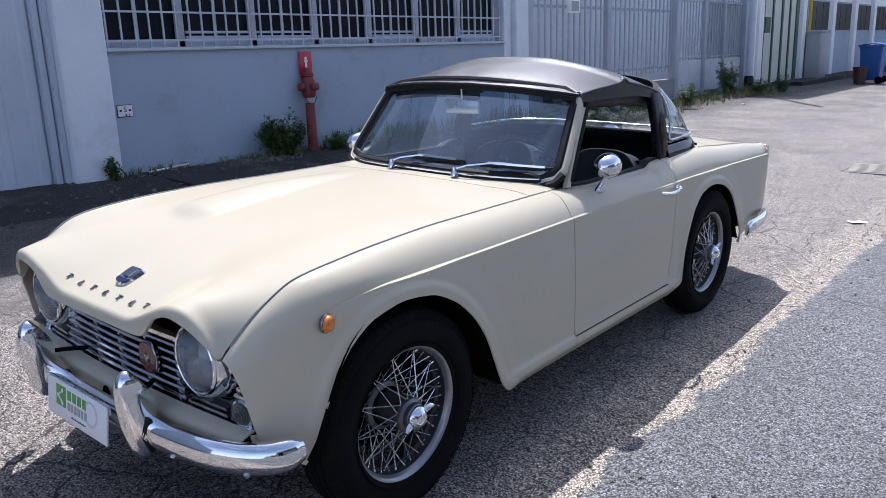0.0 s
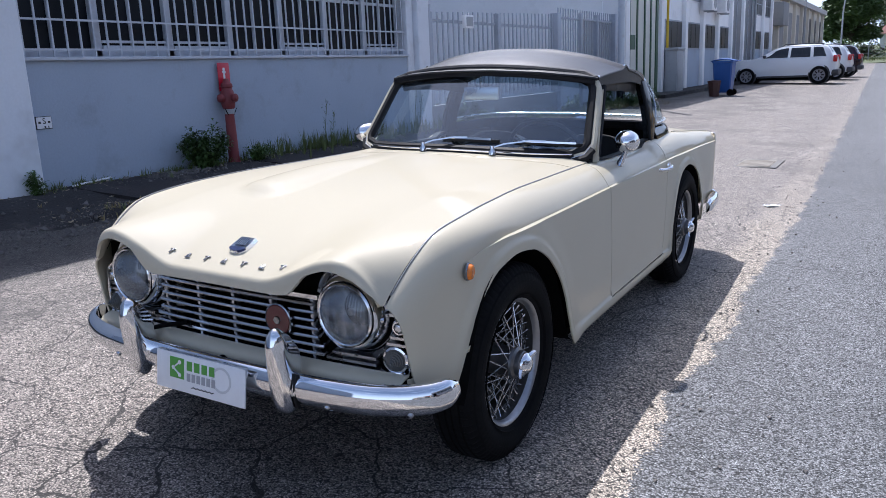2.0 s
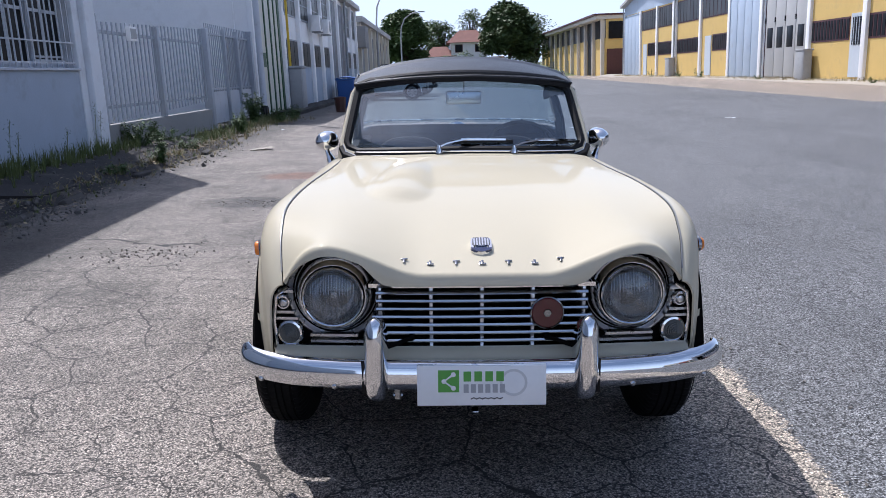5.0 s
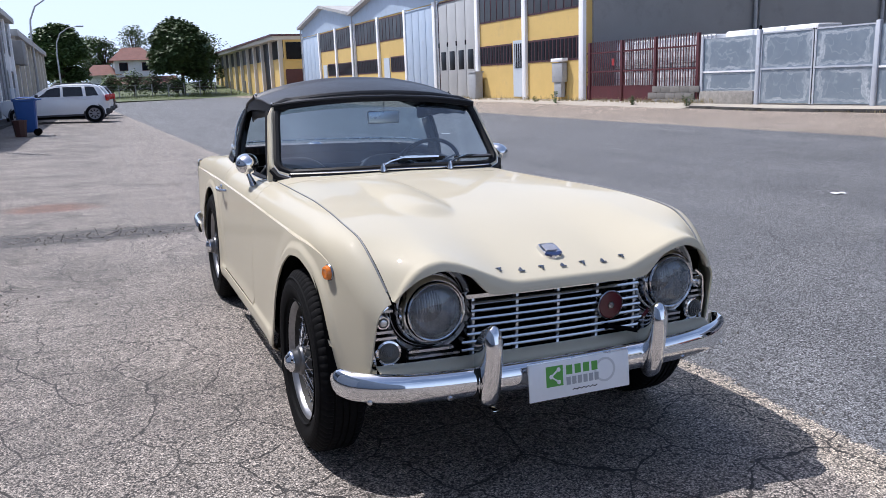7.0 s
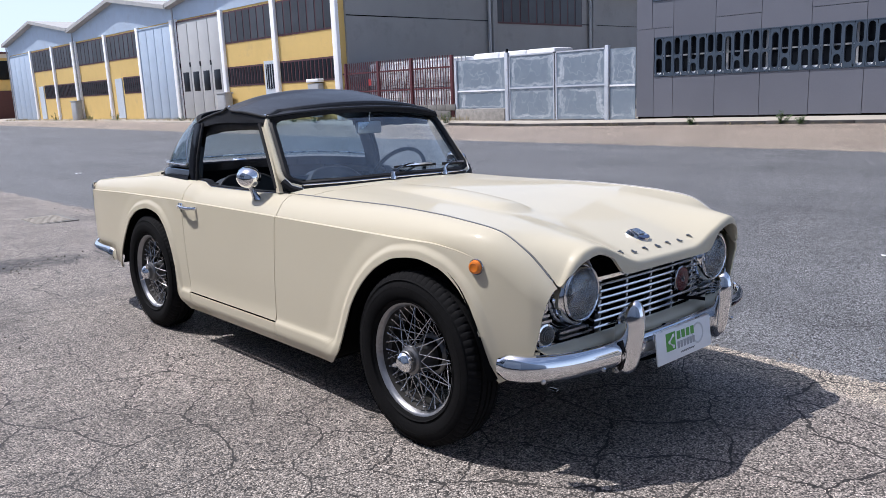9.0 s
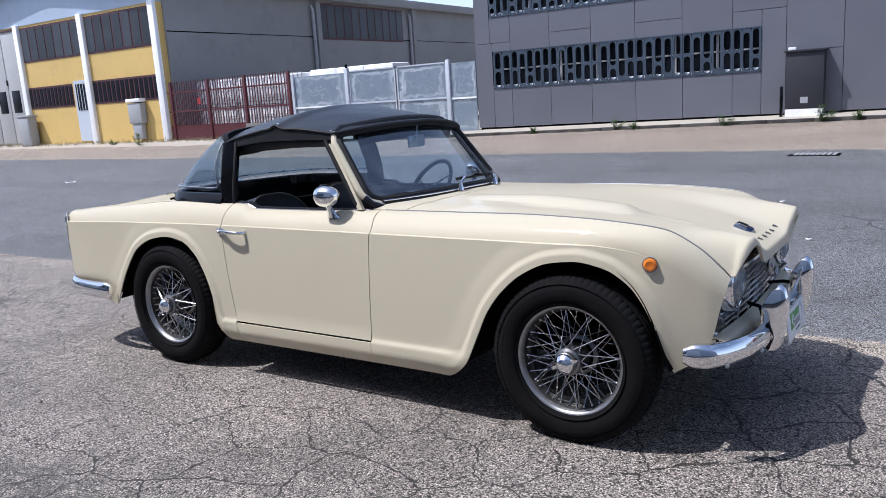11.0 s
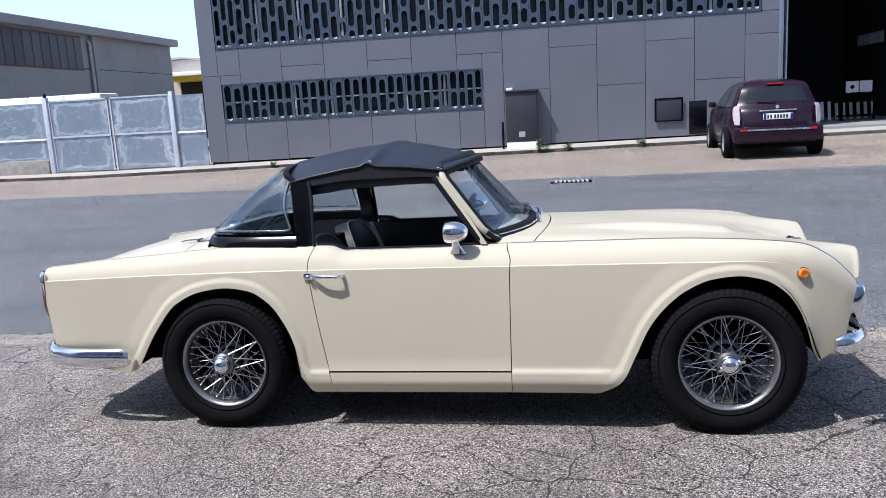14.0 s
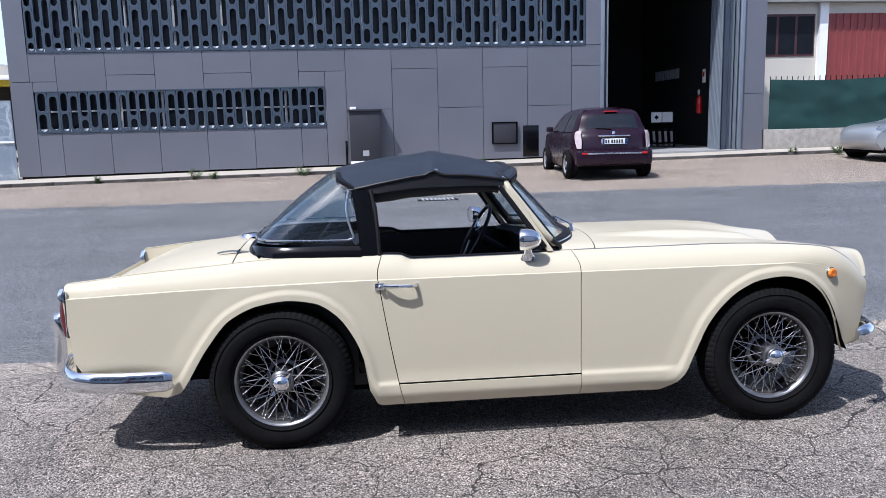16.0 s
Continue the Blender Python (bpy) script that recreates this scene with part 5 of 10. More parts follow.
part("canopy", Mesh().box((44.6, 12, 4.46), (46.4, 26.7, 4.72), bevel=0.02), M_WHITE_WALL, gap, "pale canopy edge")
part("fascia", Mesh().box((44.8, 12, 4.14), (46.4, 26.4, 4.455)), surface("yellow_fascia", (0.62, 0.46, 0.03), 0.5), gap, "yellow fascia", smooth=0)
# dark sheet paints the bay's shade; the wall behind is uncut
part("opening", Mesh().box((46.34, 12, 0.2), (46.39, 26.3, 4.13)), M_ROOM_SHADE, gap, "dark sheet for the shaded open bay", smooth=0)
part("canopy_post", Mesh().box((44.9, 26.4, 0), (45.2, 26.7, 4.45)), M_WHITE_WALL, gap, smooth=0)
window_band(gap, 46.3, 27.2, 32, 2.6, 4.5, 5)

# ---- the roadster ----
LEAN = 1.7
car = thing("sports_car", pose(0, 0, 0, 0, LEAN, 0), "cream two-seat roadster with black soft top, wire wheels", "car")

# plan and side curves of the body, in metres along the car (front axle at 0)
Z_MID = curve((-0.58, 0.650), (-0.50, 0.682), (-0.43, 0.708), (-0.3, 0.747), (-0.1, 0.787), (0.2, 0.822), (0.5, 0.842), (0.80, 0.852))
Z_HOOD = curve((-0.56, 0.742), (-0.50, 0.754), (-0.45, 0.760), (-0.3, 0.782), (-0.1, 0.806), (0.2, 0.825), (0.5, 0.832), (0.80, 0.836))
X_SEAM = curve((-0.52, 0.566), (-0.4, 0.588), (-0.2, 0.600), (0.0, 0.594), (0.3, 0.582), (0.65, 0.574), (0.95, 0.572), (1.2, 0.60), (1.8, 0.60), (2.5, 0.60), (3.0, 0.615), (3.13, 0.62))
Z_SEAM = curve((-0.52, 0.622), (-0.505, 0.641), (-0.408, 0.732), (-0.304, 0.784), (-0.2, 0.799), (0.0, 0.813), (0.25, 0.819), (0.54, 0.817), (0.9, 0.816), (1.2, 0.810), (1.645, 0.808), (1.70, 0.829), (1.8, 0.833), (2.1, 0.835), (2.35, 0.826), (2.5, 0.813), (2.86, 0.788), (3.04, 0.769), (3.13, 0.762))
X_CREASE = curve((-0.52, 0.600), (-0.45, 0.634), (-0.3, 0.672), (-0.1, 0.688), (0.3, 0.692), (0.9, 0.690), (1.8, 0.694), (2.5, 0.694), (3.0, 0.682), (3.13, 0.672))
Z_CREASE = curve((-0.52, 0.56), (-0.45, 0.60), (-0.35, 0.67), (-0.2, 0.720), (-0.06, 0.734), (0.5, 0.735), (1.8, 0.737), (2.46, 0.729), (3.09, 0.709), (3.13, 0.707))
LIP_Y = curve((0, -0.570), (0.22, -0.569), (0.30, -0.568), (0.36, -0.568), (0.43, -0.569), (0.50, -0.558), (0.55, -0.539), (0.60, -0.506))
LIP_Z = curve((0, 0.626), (0.23, 0.625), (0.275, 0.630), (0.305, 0.654), (0.345, 0.692), (0.43, 0.714), (0.49, 0.696), (0.54, 0.657), (0.60, 0.600))
ARCH_F = curve((-0.357, 0.30), (-0.332, 0.356), (-0.304, 0.446), (-0.268, 0.529), (-0.215, 0.602), (-0.129, 0.657), (-0.028, 0.676), (0.073, 0.665), (0.175, 0.622), (0.261, 0.552), (0.33, 0.462), (0.381, 0.352), (0.436, 0.24), (0.488, 0.195), (0.53, 0.172))
ARCH_R = curve((1.822, 0.180), (1.835, 0.217), (1.85, 0.257), (1.877, 0.396), (1.917, 0.494), (1.988, 0.593), (2.079, 0.649), (2.192, 0.665), (2.31, 0.650), (2.435, 0.595), (2.537, 0.478), (2.635, 0.321), (2.66, 0.285))
TAIL_LOW = curve((2.66, 0.285), (2.74, 0.256), (2.85, 0.262), (2.97, 0.296), (3.04, 0.345), (3.09, 0.42), (3.13, 0.50))
NOSE_LOW = curve((-0.50, 0.37), (-0.45, 0.345), (-0.40, 0.325), (-0.357, 0.30))
SILL = 0.170


def body_bottom(y):
    if y < -0.357:
        return NOSE_LOW(y)
    if y < 0.53:
        return ARCH_F(y)
    if y < 1.822:
        return SILL
    if y < 2.66:
        return ARCH_R(y)
    return TAIL_LOW(y)


ARCH_POINTS = {lo: [(y, c(y)) for y in steps(lo, hi, 48)] for c, lo, hi in ((ARCH_F, -0.357, 0.53), (ARCH_R, 1.822, 2.66))}


def arch_gap(y, z):
    """Rough distance outside the nearest wheel arch edge."""
    best = 9.0
    for c, lo, hi in ((ARCH_F, -0.357, 0.53), (ARCH_R, 1.822, 2.66)):
        if lo - 0.12 < y < hi + 0.12:
            pts = ARCH_POINTS[lo]
            for (ay, az), (by, bz) in zip(pts, pts[1:]):
                ey, ez = by - ay, bz - az
                t = min(max(((y - ay) * ey + (z - az) * ez) / (ey * ey + ez * ez), 0.0), 1.0)
                best = min(best, math.hypot(y - ay - ey * t, z - az - ez * t))
    return best


def side_x(y, z):
    """Half width of the flank below the crease."""
    k, zk = X_CREASE(y), Z_CREASE(y)
    t = min(max((zk - z) / 0.45, 0), 1)
    belly = 0.014 * math.sin(min(t * 1.25, 1) * math.pi / 2) * smoothstep(-0.5, -0.1, y) * smoothstep(3.2, 2.9, y)
    x = k + 0.003 * smoothstep(-0.2, 0.1, y) + 0.006 * smoothstep(-0.22, -0.04, y) + belly
    nose = smoothstep(-0.22, -0.5, y)
    x -= nose * 0.035 * t * t
    sill = smoothstep(0.36, 0.50, y) * smoothstep(1.95, 1.82, y)
    x += 0.011 * smoothstep(0.288, 0.268, z) * sill
    x -= 0.040 * smoothstep(0.225, 0.165, z) * smoothstep(-0.2, 0.5, y) * smoothstep(2.7, 2.4, y)
    x -= 0.07 * smoothstep(0.42, 0.24, z) * smoothstep(2.55, 2.9, y)
    g = arch_gap(y, z)
    x += smoothstep(-0.40, -0.28, y) * (0.010 * smoothstep(0.050, 0.022, g) + 0.005 * smoothstep(0.13, 0.05, g)) * (1 - 0.7 * smoothstep(0.30, 0.20, z) * smoothstep(0.30, 0.45, y) * smoothstep(2.0, 1.8, y))
    return x


def flank(y, v):
    """v 0..1: from the seam round the shoulder to the crease; 1..2: from the crease down to the lower edge."""
    if v <= 1:
        turn = radians(62 + 26 * smoothstep(0.10, -0.20, y))
        a = v * turn
        x = X_SEAM(y) + (X_CREASE(y) - X_SEAM(y)) * math.sin(a) / math.sin(turn)
        z = Z_CREASE(y) + (Z_SEAM(y) - Z_CREASE(y)) * (math.cos(a) - math.cos(turn)) / (1 - math.cos(turn))
        return x, z
    zb, zk = body_bottom(y), Z_CREASE(y) - 0.0025 * smoothstep(-0.2, 0.1, y) - 0.0003
    zb = min(zb, zk - 0.01)
    t = v - 1
    z = zk + (zb - zk) * t
    return side_x(y, z), z


def bonnet_z(x, y):
    ax = abs(x)
    xs = X_SEAM(y)
    zm, zh, zs = Z_MID(y), Z_HOOD(y), Z_SEAM(y)
    xh = 0.42
    if ax < xh:
        soft = smoothstep(0.35, -0.45, y)
        t = ax / xh
        w = (1 - soft) * t * t + soft * smoothstep(0.40, 1.05, t)
        z = zm + (zh - zm) * w
    else:
        t = min((ax - xh) / max(xs - xh, 1e-4), 1.0)
        p = 2.0 + 0.6 * smoothstep(0.0, -0.45, y)
        z = zh + (zs - zh) * t ** p
    # carburettor bulge on one side
    axis = -0.258 + 0.02 * smoothstep(0.0, 0.6, y)
    wid = 0.112 - 0.035 * smoothstep(0.05, 0.65, y)
    u = (x - axis) / wid
    nose = max(1 - max(0.02 - y, 0) / 0.15, 0.0)
    if nose > 0:
        u /= max(math.sqrt(1 - (1 - nose) ** 2), 0.05)
        if abs(u) < 1:
            z += 0.026 * smoothstep(0.0, 0.6, nose) * smoothstep(0.76, 0.22, y) * (1 - u * u) ** 0.9
    # rounded leading edge
    yl = LIP_Y(ax)
    d = y - yl
    r = 0.014
    if d < r:
        full = bonnet_base_at_lip(ax)
        f = 1 - math.sqrt(max(1 - (1 - max(d, 0) / r) ** 2, 0))
        z -= max(full - LIP_Z(ax), 0) * f
    return z


def bonnet_base_at_lip(ax):
    y = LIP_Y(ax)
    xs, xh = X_SEAM(y), 0.42
    zm, zh, zs = Z_MID(y), Z_HOOD(y), Z_SEAM(y)
    if ax < xh:
        return zm + (zh - zm) * smoothstep(0.40, 1.05, ax / xh)
    t = min((ax - xh) / max(xs - xh, 1e-4), 1.0)
    return zh + (zs - zh) * t ** 2.6


def mirrored(rows, s):
    return [[(s * p[0], p[1], p[2]) for p in r] for r in rows]


def panel(name, rows, s=1, mat=None, t=0.006, parent=None, label=""):
    m = Mesh()
    m.sheet(mirrored(rows, s), t, flip=(s > 0))
    return part(name, m, mat or M_CREAM, parent or car, label, smooth=40)


def spaced(a, b, n, power=1.0):
    return [a + (b - a) * (i / n) ** power for i in range(n + 1)]


# bonnet: between the wing seams, from its lip to the scuttle
def bonnet_rear(x):
    return 0.735 + 0.065 * (abs(x) / 0.58) ** 2


rows = []
for k in steps(-1, 1, 84):
    row = []
    for t in spaced(0, 1, 60, 1.7):
        yl, yr = LIP_Y(abs(k) * 0.585), bonnet_rear(k * 0.575)
        y = yl + (yr - yl) * t
        x = k * (X_SEAM(y) - 0.0055)
        y = LIP_Y(abs(x)) + (bonnet_rear(x) - LIP_Y(abs(x))) * t
        row.append((x, y, bonnet_z(x, y)))
    rows.append(row)
bonnet = part("bonnet", Mesh().sheet(rows, 0.010), M_CREAM, car, smooth=60)

DOOR_REAR = curve((0.16, 1.700), (0.275, 1.726), (0.506, 1.767), (0.682, 1.794), (0.757, 1.804), (0.84, 1.780))
DOOR_FRONT = curve((0.16, 0.909), (0.70, 0.902), (0.757, 0.899), (0.80, 0.912), (0.84, 0.925))
NOSE_EDGE = curve((0.33, -0.43), (0.41, -0.470), (0.55, -0.502), (0.64, -0.522), (0.70, -0.524))


def flank_rows(y0, y1, vs, ys):
    """Rows across v for stations 0..1 between two edge curves of z."""
    out = []
    for k in ys:
        row = []
        for v in vs:
            ya, yb = y0(0.5), y1(0.5)
            y = ya + (yb - ya) * k
            for _ in range(3):
                x, z = flank(y, v)
                y = y0(z) + (y1(z) - y0(z)) * k
            x, z = flank(y, v)
            row.append((x, y, z))
        out.append(row)
    return out


V_ALL = steps(0, 0.94, 9) + [0.98, 1.0, 1.0005, 1.015, 1.05] + steps(1.10, 1.76, 14) + [1.785, 1.80, 1.812, 1.825, 1.84, 1.87, 1.90, 1.93, 1.96, 2.0]
for s in (1, -1):
    panel("front_wing", flank_rows(NOSE_EDGE, lambda z: DOOR_FRONT(z) - 0.002, V_ALL, steps(0, 1, 150)), s)
    # door stops above the sill
    def door_v():
        return steps(0, 0.94, 9) + [0.98, 1.0, 1.0005, 1.015, 1.05] + steps(1.10, 1.0 + (0.735 - 0.278) / (0.735 - SILL), 12)
    panel("door", flank_rows(lambda z: DOOR_FRONT(z) + 0.002, lambda z: DOOR_REAR(z) - 0.002, door_v(), steps(0, 1, 46)), s, t=0.016)
    panel("sill", flank_rows(lambda z: DOOR_FRONT(z) + 0.001, lambda z: DOOR_REAR(z) - 0.001, steps(1.0 + (0.735 - 0.270) / (0.735 - SILL), 2, 6), steps(0, 1, 20)), s)
    panel("rear_wing", flank_rows(lambda z: DOOR_REAR(z) + 0.002, lambda z: 3.128 - 0.035 * smoothstep(0.72, 0.38, z), V_ALL, steps(0, 1, 140)), s)

# scuttle between bonnet and windscreen, and the rear deck
rows = []
for k in steps(-1, 1, 40):
    row = []
    for t in steps(0, 1, 8):
        x = k * 0.572
        y = bonnet_rear(x) + 0.006 + (0.97 + 0.06 * abs(k) ** 4 - bonnet_rear(x)) * t
        row.append((x, y, bonnet_z(x, min(y, 0.80)) + 0.004 * t))
    rows.append(row)
part("scuttle", Mesh().sheet(rows, 0.008), M_CREAM, car, smooth=50)


def deck_z(x, y):
    mid = curve((1.8, 0.862), (2.3, 0.868), (2.5, 0.860), (2.7, 0.835), (2.9, 0.785), (3.05, 0.71), (3.13, 0.62))(y)
    edge = min(Z_SEAM(y), mid - 0.012) if y > 2.5 else Z_SEAM(y)
    return mid + (edge - mid) * abs(x / 0.6) ** 2.4


DECK_START = curve((0, 2.375), (0.33, 2.365), (0.5, 2.315), (0.565, 2.23), (0.588, 2.10), (0.60, 1.86))
rows = [[(k * 0.60, y, deck_z(k * 0.60, y)) for y in steps(DECK_START(abs(k) * 0.60), 2.43, 10)] for k in steps(-1, 1, 60)]
part("rear_deck", Mesh().sheet(rows, 0.008), M_CREAM, car, smooth=50)
rows = [[(k * 0.585, y, deck_z(k * 0.585, y)) for y in steps(2.436, 3.13, 26)] for k in steps(-1, 1, 30)]
part("boot_lid", Mesh().sheet(rows, 0.010), M_CREAM, car, smooth=50)
for s in (1, -1):
    part("wing_inner", Mesh().sheet([[(s * (X_SEAM(y) - 0.001 - 0.012 * t), y, Z_SEAM(y) + (deck_z(0.59, y) - 0.03 - Z_SEAM(y)) * t) for t in steps(0, 1, 4)] for y in steps(2.4, 3.128, 20)], 0.004), M_CREAM, car, smooth=50)
part("rear_valance", Mesh().sheet([[(x, 3.09 + 0.10 * u - 0.05 * abs(x / 0.62) ** 4, 0.31 + 0.06 * u) for u in steps(0, 1, 4)] for x in steps(-0.62, 0.62, 20)], 0.006), M_CREAM, car, smooth=50)
part("rear_panel", Mesh().sheet([[(x, 3.125 - 0.03 * (1 - u), 0.30 + 0.40 * u) for u in steps(0, 1, 8)] for x in steps(-0.66, 0.66, 16)], 0.006), M_CREAM, car, smooth=50)

# ---- roadster: dark inner body ----
M_BEAD = surface("dull_stainless_bead", (0.27, 0.27, 0.27), 0.42, 0.5, var=0.1, scale=20)

# black boxes form the floor and fill the hollow body with shade
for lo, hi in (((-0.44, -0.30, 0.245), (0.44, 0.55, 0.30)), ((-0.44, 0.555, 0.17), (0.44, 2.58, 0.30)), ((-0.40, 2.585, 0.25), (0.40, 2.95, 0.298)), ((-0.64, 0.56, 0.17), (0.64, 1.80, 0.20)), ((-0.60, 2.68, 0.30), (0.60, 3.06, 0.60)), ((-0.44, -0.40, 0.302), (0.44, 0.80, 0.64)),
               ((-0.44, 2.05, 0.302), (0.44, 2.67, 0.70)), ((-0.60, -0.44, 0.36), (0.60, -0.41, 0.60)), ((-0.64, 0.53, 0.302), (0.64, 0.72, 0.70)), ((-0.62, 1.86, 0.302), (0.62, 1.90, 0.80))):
    part("underbody_panel", Mesh().box(lo, hi), M_UNDER, car, "black block for the floor and the body's shaded hollow", smooth=0)
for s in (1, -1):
    # arch linings carry the shade behind the wheels in their colour
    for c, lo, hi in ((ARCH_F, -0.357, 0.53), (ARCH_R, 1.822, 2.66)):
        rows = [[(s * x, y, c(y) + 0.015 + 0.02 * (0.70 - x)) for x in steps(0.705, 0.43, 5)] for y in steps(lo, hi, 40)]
        part("wheel_arch_liner", Mesh().grid(rows), M_UNDER, car, "wheel arch lining, black for the shade inside")
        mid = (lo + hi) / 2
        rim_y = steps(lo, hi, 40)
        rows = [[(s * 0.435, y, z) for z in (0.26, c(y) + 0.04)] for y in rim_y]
        part("wheel_arch_liner", Mesh().grid(rows), M_UNDER, car, "wheel arch lining, black for the shade inside")
    # black blocks and strips as shade in the door and seam gaps; seam beads
    part("door_jamb", Mesh().box((s * 0.58, 0.885, 0.20), (s * 0.668, 0.93, 0.70)), M_UNDER, car, "black block for the shade in the door gap", smooth=0)
    part("door_jamb", Mesh().box((s * 0.58, 1.74, 0.25), (s * 0.668, 1.83, 0.70)), M_UNDER, car, "black block for the shade in the door gap", smooth=0)
    part("seam_gasket", Mesh().tube([(s * (X_SEAM(y) - 0.004), y, Z_SEAM(y) - 0.006) for y in steps(-0.49, 0.86, 70)], 0.0060, 6), M_RUBBER, car, "black strip for the shade in the seam gap")
    part("wing_bead", Mesh().tube([(s * (X_SEAM(y) - 0.0005), y, Z_SEAM(y) + 0.001) for y in steps(-0.495, 0.90, 70)], 0.0030, 6), M_BEAD, car, "stainless seam bead")
    part("wing_bead", Mesh().tube([(s * X_SEAM(y), y, Z_SEAM(y) + 0.0015) for y in steps(2.27, 3.12, 40)], 0.003, 6), M_CREAM, car, "cream seam bead")

# ---- wheels ----
RIM_SILVER = surface("silver_wheel_paint", (0.34, 0.34, 0.35), 0.34, 0.85, var=0.12, scale=20, fine=90, dirt=((0.10, 0.09, 0.08), 0.4, 30))


# dark copy of the wheel paint, carrying the shade inside the rim
RIM_DARK = surface("shaded_wheel_paint", (0.060, 0.058, 0.055), 0.55, 0.5, var=0.3, scale=20, fine=90)
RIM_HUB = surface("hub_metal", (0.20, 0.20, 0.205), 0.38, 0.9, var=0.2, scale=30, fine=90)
SPOKE_STEEL = surface("spoke_steel", (0.58, 0.58, 0.59), 0.26, 1.0, var=0.1, scale=20, fine=90)


def ring_x(m, profile, n=48):
    """Turns (radius, outward) pairs round the wheel's axle."""
    return m.lathe(profile, pose(0, 0, 0, 0, 90, 0), n, cap=False)


def build_wheel(x_sign, y):
    side = Matrix.Translation((x_sign * (0.635 if y < 1 else 0.620) - (0.026 if y < 1 else 0.028), y + (0.008 if x_sign < 0 and y < 1 else 0), 0.314 - (0.006 if x_sign < 0 else 0))) @ (Matrix() if x_sign > 0 else pose(0, 0, 0, 0, 0, 180))
    axle = new("wheel")
    axle.parent = car
    axle.matrix_basis = side @ pose(0, 0, 0, 11 * (1 + y), 0, 0)
    rows = []
    n = 300
    prof = [(0.196, 0.058), (0.206, 0.066), (0.225, 0.076), (0.252, 0.083), (0.276, 0.081), (0.296, 0.072), (0.310, 0.062), (0.318, 0.054),
            (0.3195, 0.040), (0.3135, 0.0385), (0.3135, 0.0335), (0.3205, 0.032), (0.3208, 0.014), (0.3140, 0.0125), (0.3140, 0.0075), (0.3210, 0.006)]
    prof = [(r * (0.982 if r > 0.25 else 1.0), h) for r, h in prof]
    prof = prof + [(r, -h) for r, h in reversed(prof)]
    m = Mesh()
    for k in range(n):
        a = 2 * math.pi * k / n
        row = []
        for i, (r, h) in enumerate(prof):
            rr = r - (0.004 if (k % 4 == 0 and 5 <= i <= 8) or (k % 4 == 0 and len(prof) - 9 <= i <= len(prof) - 6) else 0) - (0.0015 if k % 4 == 2 and i in (7, 8, 11, 12) else 0)
            row.append((h, rr * math.cos(a), rr * math.sin(a)))
        rows.append(row)
    m.grid(rows, close_u=True)
    tyre = part("tyre", m, M_TYRE, axle, "black road tyre", smooth=40)
    # raised lettering band and ribs on the sidewall
    m = Mesh()
    for r in (0.215, 0.262, 0.288):
        ring_x(m, [(r - 0.0015, 0.0795 if r > 0.22 else 0.0715), (r, 0.0825 if 0.22 < r < 0.28 else (0.0755 if r < 0.22 else 0.0785)), (r + 0.0015, 0.0795 if r < 0.28 else 0.074)], 64)
    part("sidewall_rib", m, M_TYRE, axle)
    m = Mesh()
    ring_x(m, [(0.188, 0.044), (0.192, 0.054), (0.197, 0.061), (0.204, 0.064), (0.2075, 0.060), (0.204, 0.054), (0.200, 0.046), (0.188, 0.044)], 72)
    part("rim", m, RIM_SILVER, axle, "silver painted steel rim")
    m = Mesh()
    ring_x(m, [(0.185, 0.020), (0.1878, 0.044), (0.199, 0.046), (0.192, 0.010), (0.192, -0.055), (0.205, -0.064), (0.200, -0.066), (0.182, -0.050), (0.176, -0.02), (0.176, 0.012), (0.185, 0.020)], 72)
    part("rim_barrel", m, RIM_DARK, axle, "rim barrel darkened for the shade inside the wheel")
    hub = Mesh()
    ring_x(hub, [(0.0, 0.098), (0.036, 0.098), (0.040, 0.094), (0.041, 0.080), (0.050, 0.074), (0.052, 0.066), (0.046, 0.060), (0.050, -0.02), (0.074, -0.03), (0.078, -0.040), (0.070, -0.05), (0.0, -0.055)], 32)
    part("hub", hub, RIM_HUB, axle, "splined silver hub")
    kn = Mesh()
    ring_x(kn, [(0.0, 0.123), (0.014, 0.1225), (0.022, 0.119), (0.027, 0.112), (0.034, 0.108), (0.037, 0.102), (0.037, 0.096)], 24)
    for w in (0, 180):
        ear = [(0.103, 0.020, 0.012), (0.104, 0.038, 0.0115), (0.107, 0.052, 0.009), (0.111, 0.062, 0.0045)]
        rows = []
        for h, r, half in ear:
            rows.append([(h - 0.004, r, -half), (h + 0.004, r, -half * 0.5), (h + 0.004, r, half * 0.5), (h - 0.004, r, half)])
        rot = pose(0, 0, 0, w + 12, 0, 0)
        mm = Mesh().grid(rows, close_v=True)
        mm.f.append((12, 13, 14, 15))
        kn.add([rot @ Vector(p) for p in mm.v], mm.f)
    part("knock_off_spinner", kn, M_CHROME, axle, "chrome two-eared spinner")
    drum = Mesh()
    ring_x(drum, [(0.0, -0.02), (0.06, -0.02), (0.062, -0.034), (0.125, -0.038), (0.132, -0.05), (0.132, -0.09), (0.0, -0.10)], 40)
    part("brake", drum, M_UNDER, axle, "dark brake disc")
